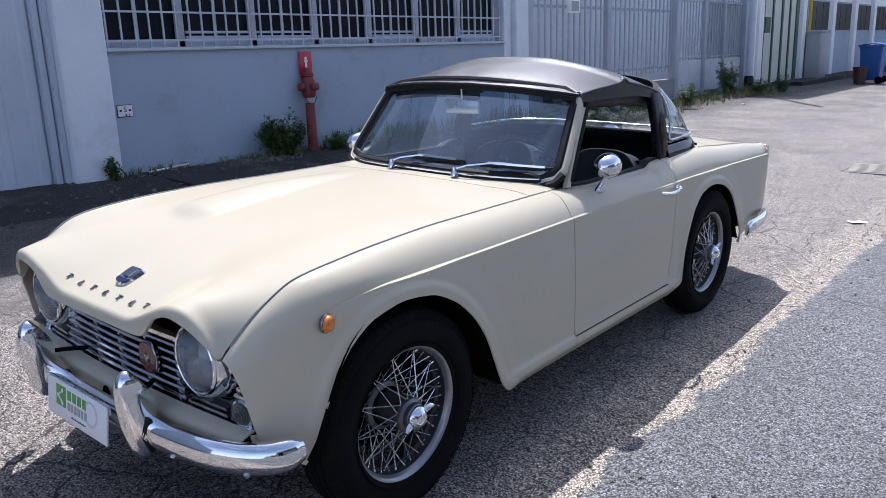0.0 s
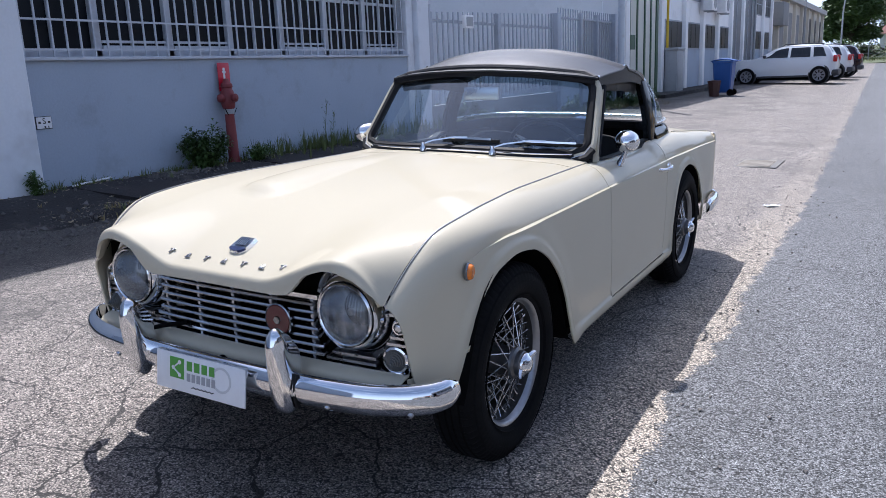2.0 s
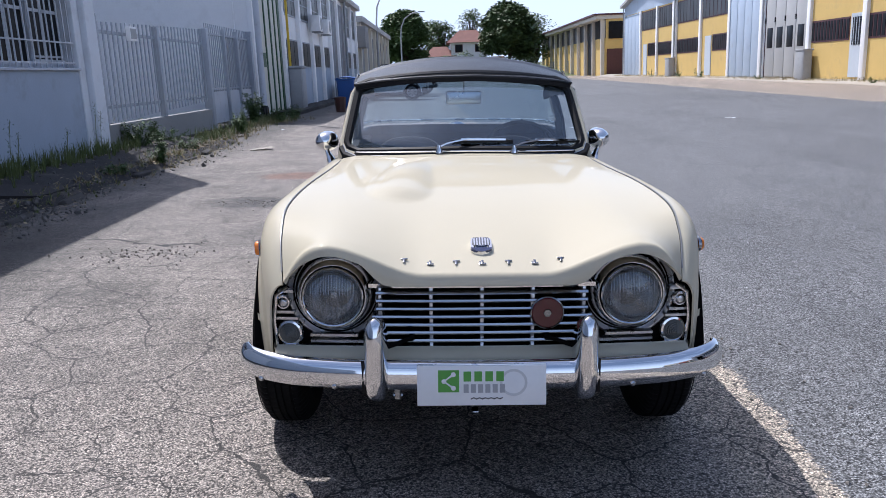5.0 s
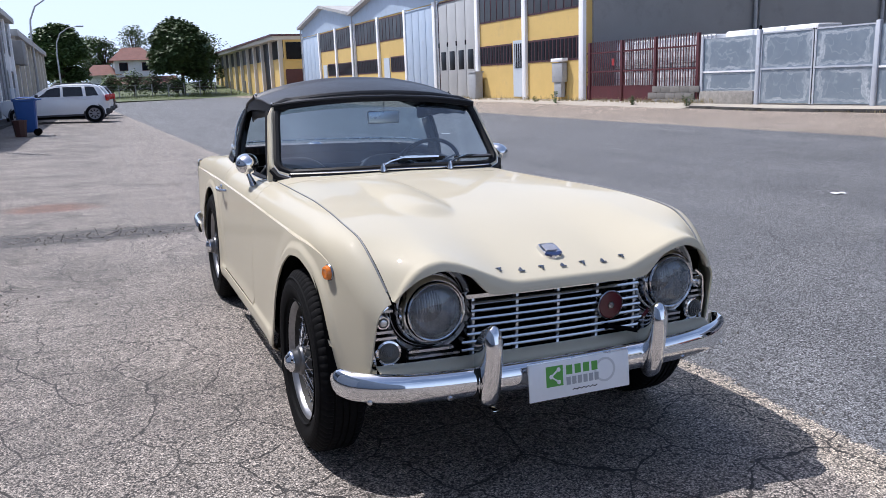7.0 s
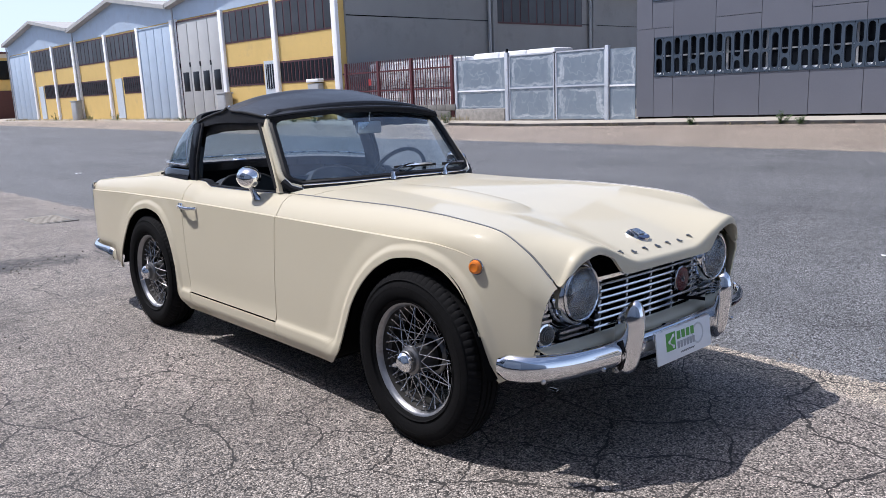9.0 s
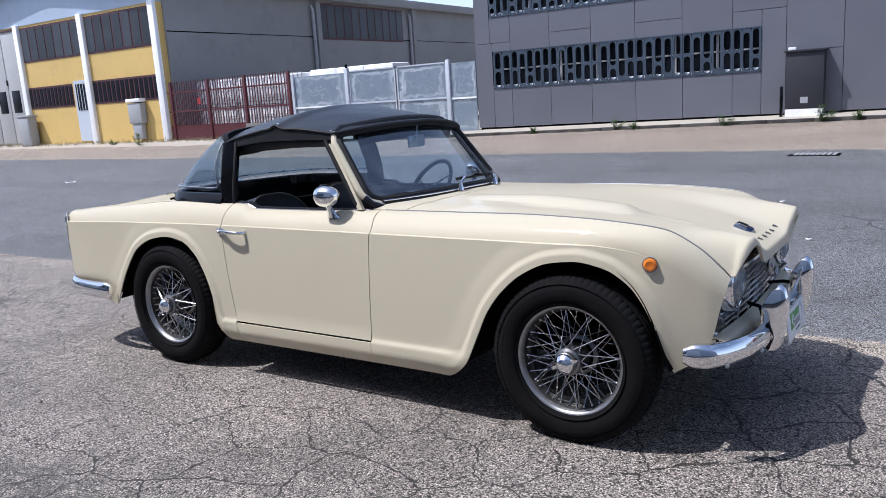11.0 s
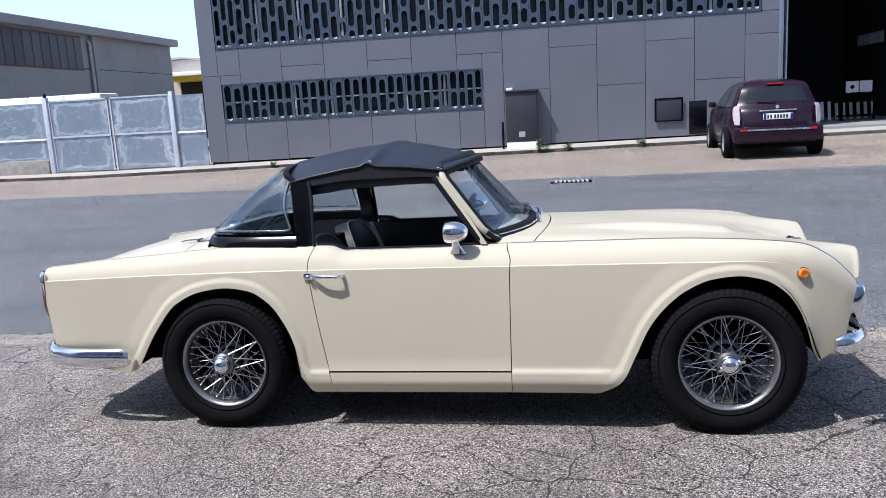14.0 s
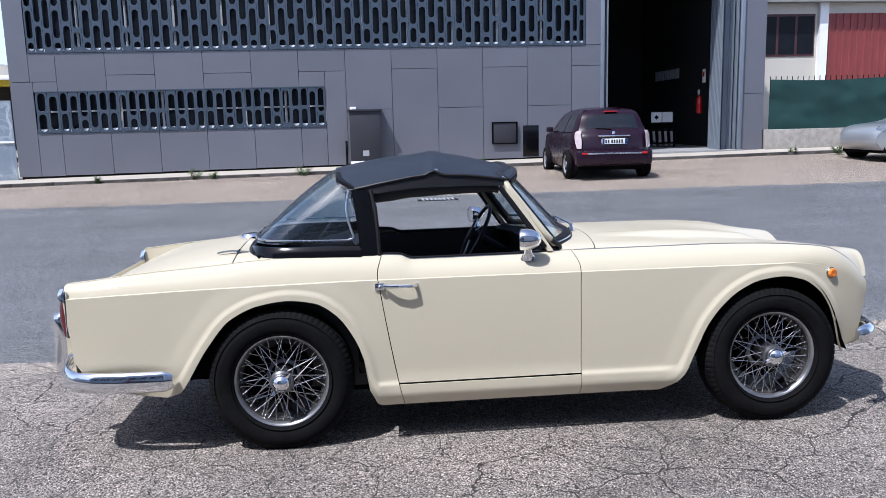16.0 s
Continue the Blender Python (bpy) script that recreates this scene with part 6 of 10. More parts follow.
    # two layers of crossed spokes
    for layer, count, r0, h0, r1, h1, swing in (("outer", 24, 0.046, 0.066, 0.188, 0.022, 34), ("inner", 36, 0.072, -0.038, 0.187, 0.028, 28)):
        length = None
        mesh = None
        for k in range(count):
            a0 = 360 / count * (k + 0.5 * (k % 2))
            a1 = a0 + (swing if k % 2 else -swing)
            p = Vector((h0, r0 * math.cos(radians(a0)), r0 * math.sin(radians(a0))))
            h = h1 - (0.014 if k % 4 < 2 else 0)
            q = Vector((h1, r1 * math.cos(radians(a1)), r1 * math.sin(radians(a1))))
            if mesh is None:
                length = (q - p).length
                mesh = Mesh().lathe([(0.0023, 0), (0.0020, length * 0.1), (0.0020, length * 0.93), (0.0034, length * 0.94), (0.0034, length)], None, 6).data("spoke", SPOKE_STEEL)
            part("spoke", mesh, None, axle, at=Matrix.Translation(p) @ (q - p).to_track_quat("Z", "Y").to_matrix().to_4x4())
    return axle


for y in (0.0, 2.235):
    for s in (1, -1):
        build_wheel(s, y)


# ---- windscreen ----
def screen_point(u, v, out=0.0):
    """u -1..1 across, v 0..1 up; rounded corners."""
    w = abs(2 * v - 1)
    q = 0.30
    cut = 0.0
    if w > 1 - q:
        t = min((w - 1 + q) / q, 1.0)
        cut = 0.105 * (1 - math.sqrt(max(1 - t * t, 0)))
    uu = u * (1 - cut)
    a = abs(u)
    bot = Vector((0.552 * uu, 0.838 + 0.150 * a ** 2.6, 0.872 - 0.018 * a * a))
    top = Vector((0.500 * uu, 1.118 + 0.085 * a ** 2.6, 1.172 - 0.032 * a * a))
    return bot.lerp(top, v) + Vector((0, 0, 0.0))


def screen_edge(grow, n=16):
    """The rim of the screen, grown outwards."""
    c = screen_point(0, 0.5)
    pts = []
    for v in steps(0, 1, n):
        pts.append(screen_point(1, v))
    for u in steps(1, -1, 40)[1:-1]:
        pts.append(screen_point(u, 1))
    for v in steps(1, 0, n):
        pts.append(screen_point(-1, v))
    for u in steps(-1, 1, 40)[1:-1]:
        pts.append(screen_point(u, 0))
    out = []
    k = len(pts)
    for i in range(k):
        t = (pts[(i + 1) % k] - pts[i - 1]).normalized()
        mid = Vector((pts[i].x * 0.3, 0, 0))
        nrm = Vector((0, -0.73, 0.68))
        if abs(pts[i].x) > 0.5:
            nrm = (nrm + Vector((math.copysign(0.35, pts[i].x), 0.05, 0))).normalized()
        o = t.cross(nrm).normalized()
        if o.dot(pts[i] - c) < 0:
            o = -o
        out.append(pts[i] + o * grow)
    return out


screen = new("windscreen")
screen.parent = car
tagged(screen, "raked windscreen in a cream frame")
rows = [[screen_point(u, v) for v in steps(0, 1, 24)] for u in steps(-1, 1, 48)]
pane = part("pane", Mesh().grid(rows), M_GLASS, screen, "clear curved glass")
pane.visible_shadow = False
part("rubber_seal", Mesh().tube(screen_edge(0.010), 0.0190, 8, closed=True), M_RUBBER, screen, "black rubber seal")
part("chrome_insert", Mesh().tube([p + Vector((0, -0.006, 0.005)) for p in screen_edge(0.004)], 0.0062, 6, closed=True), M_CHROME, screen, "bright trim strip")
edge = screen_edge(0.034)
part("frame", Mesh().tube(edge, 0.0155, 10, closed=True), M_CREAM, screen, "cream screen frame")
bottom = [p for p in screen_edge(0.030) if p.z < 0.90]
left_foot = sorted(bottom, key=lambda p: p.x)
part("base_seal", Mesh().sweep([p + Vector((0, -0.012, -0.014)) for p in left_foot], [(-0.022, -0.01), (0.022, -0.012), (0.022, 0.004), (0.008, 0.014), (-0.022, 0.010)]), M_RUBBER, screen, "black rubber base seal")
part("base_trim", Mesh().tube([p + Vector((0, -0.020, -0.002)) for p in left_foot], 0.0028, 6), M_DULL_METAL, screen, "thin bright strip")
part("header_cover", Mesh().tube([p for p in sorted(edge, key=lambda q: q.x) if p.z > 1.130], 0.0195, 10), M_VINYL, screen, "black header cover")
foot = [p for p in left_foot if abs(p.x) < 0.53]
part("lower_seal", Mesh().tube(foot, 0.0188, 10), M_RUBBER, screen, "black lower screen seal")
part("lower_trim", Mesh().tube([p + Vector((0, -0.0135, 0.0125)) for p in foot], 0.0035, 6), M_CHROME, screen, "bright lower trim strip")
for s in (1, -1):
    # pillar foot down to the scuttle and the black inner pillar
    part("pillar", Mesh().sheet([[(s * (0.520 + 0.060 * (1 - t) + 0.004), 1.222 - 0.215 * (1 - t) + d, 0.815 + 0.33 * t) for d in (-0.005, 0.012, 0.022)] for t in steps(0, 0.86, 10)], 0.02, flip=s < 0), M_CREAM, screen, "cream pillar")
    part("quarter_frame", Mesh().tube([(s * 0.545, 1.236, 1.115), (s * 0.578, 1.104, 0.93), (s * 0.592, 1.039, 0.835)], 0.0125, 8), M_TRIM, screen, "black window channel")
for x0, y0 in ((-0.120, 0.795), (0.215, 0.800)):
    wiper = new("wiper")
    wiper.parent = car
    tagged(wiper, "chrome wiper arm with black blade")
    z0 = bonnet_z(x0, 0.79) + 0.006
    part("pivot", Mesh().lathe([(0.016, 0), (0.015, 0.012), (0.010, 0.020), (0.009, 0.034), (0.0, 0.036)], Matrix.Translation((x0, y0, z0)), 12, cap=False), M_CHROME, wiper)
    a = Vector((x0, y0, z0 + 0.028))

    def on_glass(x, v, off=0.014):
        p = screen_point(x / 0.54, v)
        return p + Vector((0, -0.73, 0.68)) * off
    b = on_glass(x0 + 0.13, 0.085, 0.024)
    c = on_glass(x0 + 0.19, 0.095, 0.020)
    part("arm", Mesh().sweep([a, a.lerp(b, 0.3) + Vector((0, 0, 0.006)), b, c], [(-0.0055, -0.0025), (0.0055, -0.0025), (0.004, 0.003), (-0.004, 0.003)]), M_CHROME, wiper)
    blade = [on_glass(x0 + d, 0.085, 0.008) for d in steps(0.06, 0.335, 8)]
    part("blade", Mesh().sweep(blade, [(-0.004, -0.006), (0.004, -0.006), (0.004, 0.006), (-0.004, 0.006)]), M_RUBBER, wiper)
    part("blade_holder", Mesh().sweep([on_glass(x0 + d, 0.09, 0.017) for d in steps(0.10, 0.30, 6)], [(-0.006, -0.004), (0.006, -0.004), (0.0045, 0.004), (-0.0045, 0.004)]), M_CHROME, wiper)

# ---- soft top and rear window ----
ROOF_MID = curve((0, 1.186), (0.2, 1.236), (0.40, 1.270), (0.455, 1.277), (0.52, 1.272), (0.75, 1.250), (1, 1.208))
ROOF_EDGE = curve((0, 1.150), (0.2, 1.168), (0.44, 1.180), (0.5, 1.178), (0.75, 1.152), (1, 1.114))
FLAP_LOW = curve((0, 1.118), (0.25, 1.122), (0.5, 1.121), (0.8, 1.102), (1, 1.076))
ROOF_HALF = curve((0, 0.528), (0.4, 0.545), (0.7, 0.545), (1, 0.520))


def roof_point(k, t):
    a = abs(k)
    y0, y1 = 1.092 + 0.105 * a ** 2.4, 1.985 - 0.045 * a ** 3
    y = y0 + (y1 - y0) * t
    zm, ze = ROOF_MID(t), ROOF_EDGE(t)
    ridge = 0.013 * math.exp(-((t - 0.455) / 0.035) ** 2) * (0.4 + a * a)
    fall = a ** 2.3
    wob = 0.0025 * noise.noise((k * 4, t * 6, 3.1))
    return Vector((ROOF_HALF(t) * k, y, zm + (ze - zm) * fall + ridge + wob))


M_HOOD = surface("hood_vinyl", (0.014, 0.016, 0.021), 0.38, var=0.18, scale=5, fine=300, bump=0.0004, bump_scale=900, spec=0.65)
top = new("soft_top")
top.parent = car
tagged(top, "taut black vinyl soft top")
rows = [[roof_point(k, t) for t in steps(0, 1, 48)] for k in steps(-1, 1, 48)]
part("skin", Mesh().sheet(rows, 0.008), M_HOOD, top, smooth=45)
for s in (1, -1):
    rows = [[roof_point(s, t) + Vector((s * 0.004 * d, 0, (FLAP_LOW(t) - roof_point(s, t).z) * d)) for d in steps(0, 1, 5)] for t in steps(0.01, 0.99, 30)]
    part("side_flap", Mesh().sheet(rows, 0.004), M_VINYL, top, "black vinyl side flap")
    # rolled draught strip under the flap, above the open side
    rows = []
    for t in steps(0.05, 0.90, 30):
        p = Vector((s * (ROOF_HALF(t) - 0.030), roof_point(s, t).y, FLAP_LOW(t) - 0.010 + 0.004 * noise.noise((t * 9, s, 2))))
        w, h = 0.010 + 0.003 * noise.noise((t * 14, s, 7)), 0.034 * (1 - 0.35 * smoothstep(0.75, 0.0, t))
        rows.append([p + Vector((w * math.cos(a), 0, h * math.sin(a))) for a in [2 * math.pi * k / 12 for k in range(12)]])
    part("draught_strip", Mesh().grid(rows, close_v=True), M_VINYL, top, "black rolled vinyl strip under the hood edge", smooth=60)
    part("edge_piping", Mesh().tube([roof_point(s, t) + Vector((s * 0.003, 0, -0.002)) for t in steps(0, 1, 40)], 0.006, 8), M_VINYL, top)
    for t in (0.03, 0.44, 0.97):
        part("snap", Mesh().lathe([(0.0, 0.004), (0.006, 0.003), (0.008, 0)], Matrix.Translation(roof_point(s * 0.985, t) + Vector((s * 0.006, 0, 0.0))) @ pose(0, 0, 0, 0, s * 70, 0), 10, cap=False), M_CHROME, top, "chrome snap fastener")
part("front_hem", Mesh().tube([roof_point(k, 0) + Vector((0, -0.002, -0.004)) for k in steps(-1, 1, 40)], 0.008, 8), M_VINYL, top)
part("header_rail", Mesh().sweep([roof_point(k, 0.02) + Vector((0, 0, -0.022)) for k in steps(-0.97, 0.97, 24)], [(-0.03, -0.008), (0.03, -0.008), (0.03, 0.008), (-0.03, 0.008)]), M_TRIM, top)


def back_point(s, v):
    """Wrap-round rear window: s -1..1 round the back, v 0..1 up."""
    a = abs(s)
    bx = curve((0, 0.0), (0.35, 0.33), (0.55, 0.50), (0.68, 0.565), (0.8, 0.588), (1, 0.600))(a)
    by = curve((0, 2.385), (0.35, 2.375), (0.55, 2.325), (0.68, 2.240), (0.8, 2.11), (1, 1.868))(a)
    tx = curve((0, 0.0), (0.35, 0.30), (0.55, 0.43), (0.68, 0.485), (0.8, 0.512), (1, 0.528))(a)
    ty = curve((0, 1.990), (0.35, 1.985), (0.55, 1.975), (0.68, 1.960), (0.8, 1.935), (1, 1.898))(a)
    tz = 1.205 - 0.085 * a ** 2
    b = Vector((math.copysign(bx, s), by, 0.880 + 0.004 * (1 - a)))
    t = Vector((math.copysign(tx, s), ty, tz))
    p = b.lerp(t, v)
    p += Vector((math.copysign(0.020, s) * a, 0.018, 0.006)) * math.sin(math.pi * v)
    return p


back = new("rear_window")
back.parent = car
tagged(back, "wrap-round rear window in black frame")
rows = [[back_point(s, v) for v in steps(0.03, 0.97, 14)] for s in steps(-0.985, 0.985, 60)]
pane = part("pane", Mesh().grid(rows), M_GLASS_CLEAR, back, "clear rear glass")
pane.visible_shadow = False
side = [(0.955 + 0.033 * (0.94 - v) / 0.8, v) for v in steps(0.94, 0.17, 10)] + [(0.986, 0.13), (0.978, 0.10), (0.965, 0.082)]
ring = [back_point(-u, v) for u, v in side] + [back_point(s, 0.075) for s in steps(-0.95, 0.95, 60)] + [back_point(u, v) for u, v in reversed(side)]
ring = [p + Vector((math.copysign(0.006, p.x) if abs(p.x) > 0.3 else 0, 0.006, 0.002)) for p in ring]
part("bright_trim", Mesh().tube(ring, 0.0050, 6), M_DULL_METAL, back, "bright trim strip")
part("bottom_rail", Mesh().sweep([back_point(s, 0.0) + Vector((0, 0, -0.022)) for s in steps(-1, 1, 60)], [(-0.028, -0.034), (0.016, -0.034), (0.014, 0.012), (0.005, 0.020), (-0.004, 0.018), (-0.014, 0.006), (-0.023, -0.012)]), M_GLOSS_BLACK, back, "black gloss rail")
part("top_rail", Mesh().sweep([back_point(s, 1.0) + Vector((0, -0.018, -0.016)) for s in steps(-1, 1, 40)], [(-0.012, -0.02), (0.012, -0.02), (0.012, 0.012), (-0.012, 0.012)]), M_TRIM, back)
for s in (1, -1):
    post = [Vector((s * 0.605, 1.838, 0.822)), Vector((s * 0.592, 1.842, 0.93)), Vector((s * 0.562, 1.850, 1.04)), Vector((s * 0.532, 1.868, 1.118))]
    m = Mesh()
    rows = []
    for i, p in enumerate(post):
        w = (0.042, 0.039, 0.037, 0.036)[i]
        rows.append([p + Vector((s * 0.008, -w, 0)), p + Vector((s * 0.014, -w * 0.3, 0)), p + Vector((s * 0.012, (1.873, 1.880, 1.892, 1.905)[i] - p.y, 0)), p + Vector((-s * 0.03, (1.873, 1.880, 1.892, 1.905)[i] - p.y, 0)), p + Vector((-s * 0.03, -w, 0))])
    m.grid(rows, close_v=True)
    part("post", m, M_GLOSS_BLACK, back, "black gloss roof post")
    part("post_seal", Mesh().tube([p + Vector((s * 0.006, -0.048, 0)) for p in post], 0.009, 8), M_RUBBER, back)

# ---- front: grille, lamps, bumper ----
M_SLAT = surface("bright_anodised_slat", (0.70, 0.71, 0.73), 0.16, 1.0, var=0.06, scale=12, fine=90)
grille = new("grille")
grille.parent = car
tagged(grille, "bright slatted radiator grille")
GRY = -0.487


def face_y(x):
    return GRY + 0.03 * (abs(x) / 0.6) ** 2


# black sheet stands in for the shade behind the slats
part("backing", Mesh().box((-0.60, -0.445, 0.40), (0.60, -0.435, 0.66)), M_UNDER, grille, "black sheet for the shade behind the grille", smooth=0)
ZG0, ZG1 = 0.428, 0.604
for i in range(7):
    z = 0.447 + 0.0238 * i
    xe = 0.305 + (0.030 if i < 2 else (0.012 if i < 4 else 0))
    pts = [(x, face_y(x), z) for x in steps(-xe, xe, 16)]
    part("slat", Mesh().sweep(pts, [(-0.016, 0.004), (-0.004, -0.004), (0.008, -0.0085), (0.0150, -0.0080), (0.0165, -0.0045), (0.0140, 0.0005), (0.004, 0.0045), (-0.014, 0.0075)]), M_SLAT, grille)
part("top_slat", Mesh().sweep([(x, face_y(x) - 0.006, 0.612) for x in steps(-0.325, 0.325, 16)], [(-0.012, -0.007), (0.012, -0.009), (0.014, 0.004), (-0.012, 0.007)]), M_CHROME, grille)
part("bottom_slat", Mesh().sweep([(x, face_y(x) - 0.004, 0.425) for x in steps(-0.595, 0.595, 24)], [(-0.012, -0.006), (0.012, -0.006), (0.013, 0.003), (-0.012, 0.006)]), M_CHROME, grille)
for x in (-0.295, -0.147, 0.0, 0.147, 0.295):
    part("upright", Mesh().box((x - 0.005, face_y(x) - 0.008, ZG0), (x + 0.005, face_y(x) + 0.012, ZG1), bevel=0.0015), M_DULL_METAL, grille)
for s in (1, -1):
    for z, x0, x1 in ((0.440, 0.34, 0.50), (0.458, 0.36, 0.50), (0.508, 0.535, 0.600), (0.527, 0.545, 0.600), (0.590, 0.545, 0.590)):
        part("slat", Mesh().sweep([(s * x, face_y(x), z) for x in steps(x0, x1, 6)], [(-0.012, -0.005), (0.012, -0.006), (0.012, 0.002), (-0.012, 0.003)]), M_DULL_METAL, grille)
    part("side_frame", Mesh().tube([(s * 0.602, face_y(0.6) - 0.006, 0.425), (s * 0.607, face_y(0.6) - 0.008, 0.50), (s * 0.598, face_y(0.6) - 0.010, 0.575), (s * 0.560, face_y(0.6) - 0.014, 0.602)], 0.006, 8), M_CHROME, grille)
    lamp = new("headlamp")
    lamp.parent = car
    lamp.matrix_basis = pose(s * 0.427, -0.454, 0.580, 90, 0, 0) @ Matrix.Diagonal((0.90, 0.90, 1.0, 1))
    tagged(lamp, "round headlamp in a chrome rim")
    part("surround", Mesh().lathe([(0.164, -0.030), (0.160, -0.006), (0.152, 0.004), (0.143, -0.002), (0.138, -0.012), (0.132, -0.008), (0.124, -0.02)], None, 48, cap=False), M_DULL_METAL, lamp, "pressed bright surround")
    part("rim", Mesh().lathe([(0.108, -0.02), (0.121, -0.012), (0.123, 0.010), (0.119, 0.026), (0.114, 0.040), (0.109, 0.050), (0.105, 0.054), (0.101, 0.050), (0.100, 0.040)], None, 56, cap=False), M_CHROME, lamp, "chrome headlamp rim")
    # black ring paints the groove's shade
    part("bezel_groove", Mesh().lathe([(0.1012, 0.046), (0.0985, 0.047), (0.097, 0.052)], None, 48, cap=False), M_UNDER, lamp, "dark ring for the shaded groove inside the rim")
    part("bezel", Mesh().lathe([(0.0985, 0.047), (0.0975, 0.0575), (0.0945, 0.0600), (0.0915, 0.058), (0.0895, 0.050)], None, 56, cap=False), M_CHROME, lamp, "thin bright bezel")
    part("bowl", Mesh().lathe([(0.0, -0.03), (0.03, -0.026), (0.06, -0.005), (0.082, 0.022), (0.092, 0.050)], None, 40, cap=False), M_DARK_CHROME, lamp, "darkened reflector bowl")
    part("bulb_shield", Mesh().lathe([(0.0, 0.035), (0.010, 0.033), (0.013, 0.02), (0.012, -0.02)], None, 16, cap=False), M_DARK_CHROME, lamp)
    lens = part("lens", Mesh().lathe([(0.092, 0.052), (0.084, 0.060), (0.066, 0.070), (0.04, 0.077), (0.0, 0.080)], None, 40, cap=False), M_LENS, lamp, "fluted glass lens")
    lens.visible_shadow = False
    flutes = Mesh()
    for k in range(-8, 9):
        x = k * 0.0085
        h = math.sqrt(max(0.084 ** 2 - x * x, 0))
        lo = -h if abs(k) < 4 else -h * 0.6
        for z0, z1 in ((h * 0.15, h * 0.9), (lo * 0.9, lo * 0.35)):
            def lz(zz):
                r = math.hypot(x, zz)
                return 0.082 - 0.028 * (r / 0.092) ** 2.2 - 0.001
            flutes.tube([(x, z0 + (z1 - z0) * t, lz(z0 + (z1 - z0) * t)) for t in steps(0, 1, 4)], 0.0016, 5)
    fl = part("lens_fluting", flutes, M_LENS, lamp)
    fl.visible_shadow = False
    # black dish stands in for the shadow under the bonnet lip
    part("lamp_well", Mesh().lathe([(0.170, -0.034), (0.150, -0.036), (0.100, -0.024)], None, 32, cap=False), M_UNDER, lamp, "dark dish for the shade round the lamp")
    pod = new("side_lamp")
    pod.parent = car
    pod.matrix_basis = pose(s * 0.560, -0.462, 0.463, 90, 0, s * 8)
    tagged(pod, "ribbed round side lamp")
    part("ring", Mesh().lathe([(0.036, -0.01), (0.040, 0.004), (0.037, 0.012), (0.031, 0.014)], None, 28, cap=False), M_CHROME, pod, "chrome ring")
    prof = []
    for k in range(7):
        r = 0.032 - 0.0045 * k
        prof += [(r, 0.010 + 0.005 * k), (r - 0.0012, 0.0145 + 0.005 * k)]
    part("lens", Mesh().lathe(prof + [(0.0, 0.046)], None, 28, cap=False), surface("grey_lens", (0.085, 0.09, 0.09), 0.25, var=0.08, coat=0.3), pod, "clear ribbed lens")
    stud = new("upper_lamp")
    stud.parent = car
    stud.matrix_basis = pose(s * 0.575, -0.462, 0.556, 90, 0, s * 8)
    tagged(stud, "small chrome-ringed round lamp")
    part("ring", Mesh().lathe([(0.020, -0.008), (0.023, 0.006), (0.019, 0.014), (0.015, 0.014)], None, 24, cap=False), M_CHROME, stud)
    part("lens", Mesh().lathe([(0.016, 0.010), (0.010, 0.018), (0.0, 0.021)], None, 20, cap=False), M_DULL_METAL, stud)
    rep = new("side_repeater")
    rep.parent = car
    rep.matrix_basis = pose(s * (side_x(-0.283, 0.676) + 0.003), -0.283, 0.676, 0, 90 * s, 0) @ pose(0, 0, 0, s * -14, 0, 0)
    tagged(rep, "round amber side repeater")
    part("ring", Mesh().lathe([(0.0235, -0.006), (0.0265, 0.001), (0.0245, 0.0045), (0.0215, 0.004)], None, 28, cap=False), M_DARK_CHROME, rep)
    part("lens", Mesh().lathe([(0.0225, 0.002), (0.0222, 0.009), (0.0195, 0.0145), (0.014, 0.017), (0.0095, 0.0155), (0.0, 0.0152)], None, 28, cap=False), M_AMBER, rep)

part("badge", Mesh().lathe([(0.046, 0), (0.046, 0.006), (0.042, 0.009), (0.0, 0.009)], pose(0.187, -0.503, 0.528, 90, 0, 0), 36, cap=False), M_RED_ENAMEL, car, "round dark red enamel badge")
part("badge_crest", Mesh().lathe([(0.013, 0), (0.011, 0.004), (0.0, 0.005)], pose(0.187, -0.512, 0.528, 90, 0, 0), 6, cap=False), M_DARK_CHROME, car, "silver badge crest")
part("badge_ring", Mesh().lathe([(0.045, 0.006), (0.0485, 0.004), (0.0485, -0.004), (0.045, -0.004)], pose(0.187, -0.505, 0.528, 90, 0, 0), 36, cap=False), M_DARK_CHROME, car)

# apron under the grille
rows = [[(x, face_y(x) - 0.010 - 0.046 * math.sin(min(t * 1.6, 1) * math.pi / 2) + 0.02 * max(t - 0.62, 0), 0.420 - 0.022 * (1 - math.cos(min(t * 1.6, 1) * math.pi / 2)) - 0.16 * max(t - 0.62, 0)) for t in steps(0, 1, 14)] for x in steps(-0.60, 0.60, 40)]
part("front_apron", Mesh().sheet(rows, 0.006), M_CREAM, car, "cream apron under the grille")
# dark cap on the apron stands in for a shaded hole
part("crank_hole", Mesh().lathe([(0.016, 0), (0.018, 0.01), (0.013, 0.014), (0.0, 0.012)], pose(0.0, -0.542, 0.385, 90, 0, 0), 16, cap=False), M_UNDER, car)
for s in (1, -1):
    rows = [[(s * (0.60 + 0.02 * u), -0.478 + 0.10 * u * u + 0.02 * t, 0.418 - 0.10 * t) for t in steps(0, 1, 6)] for u in steps(0, 1, 10)]
    part("apron_side", Mesh().sheet(rows, 0.005, flip=s < 0), M_CREAM, car)

# bumper blade
BUMP_Y = curve((0, -0.588), (0.30, -0.582), (0.50, -0.562), (0.60, -0.530), (0.67, -0.482), (0.70, -0.438))


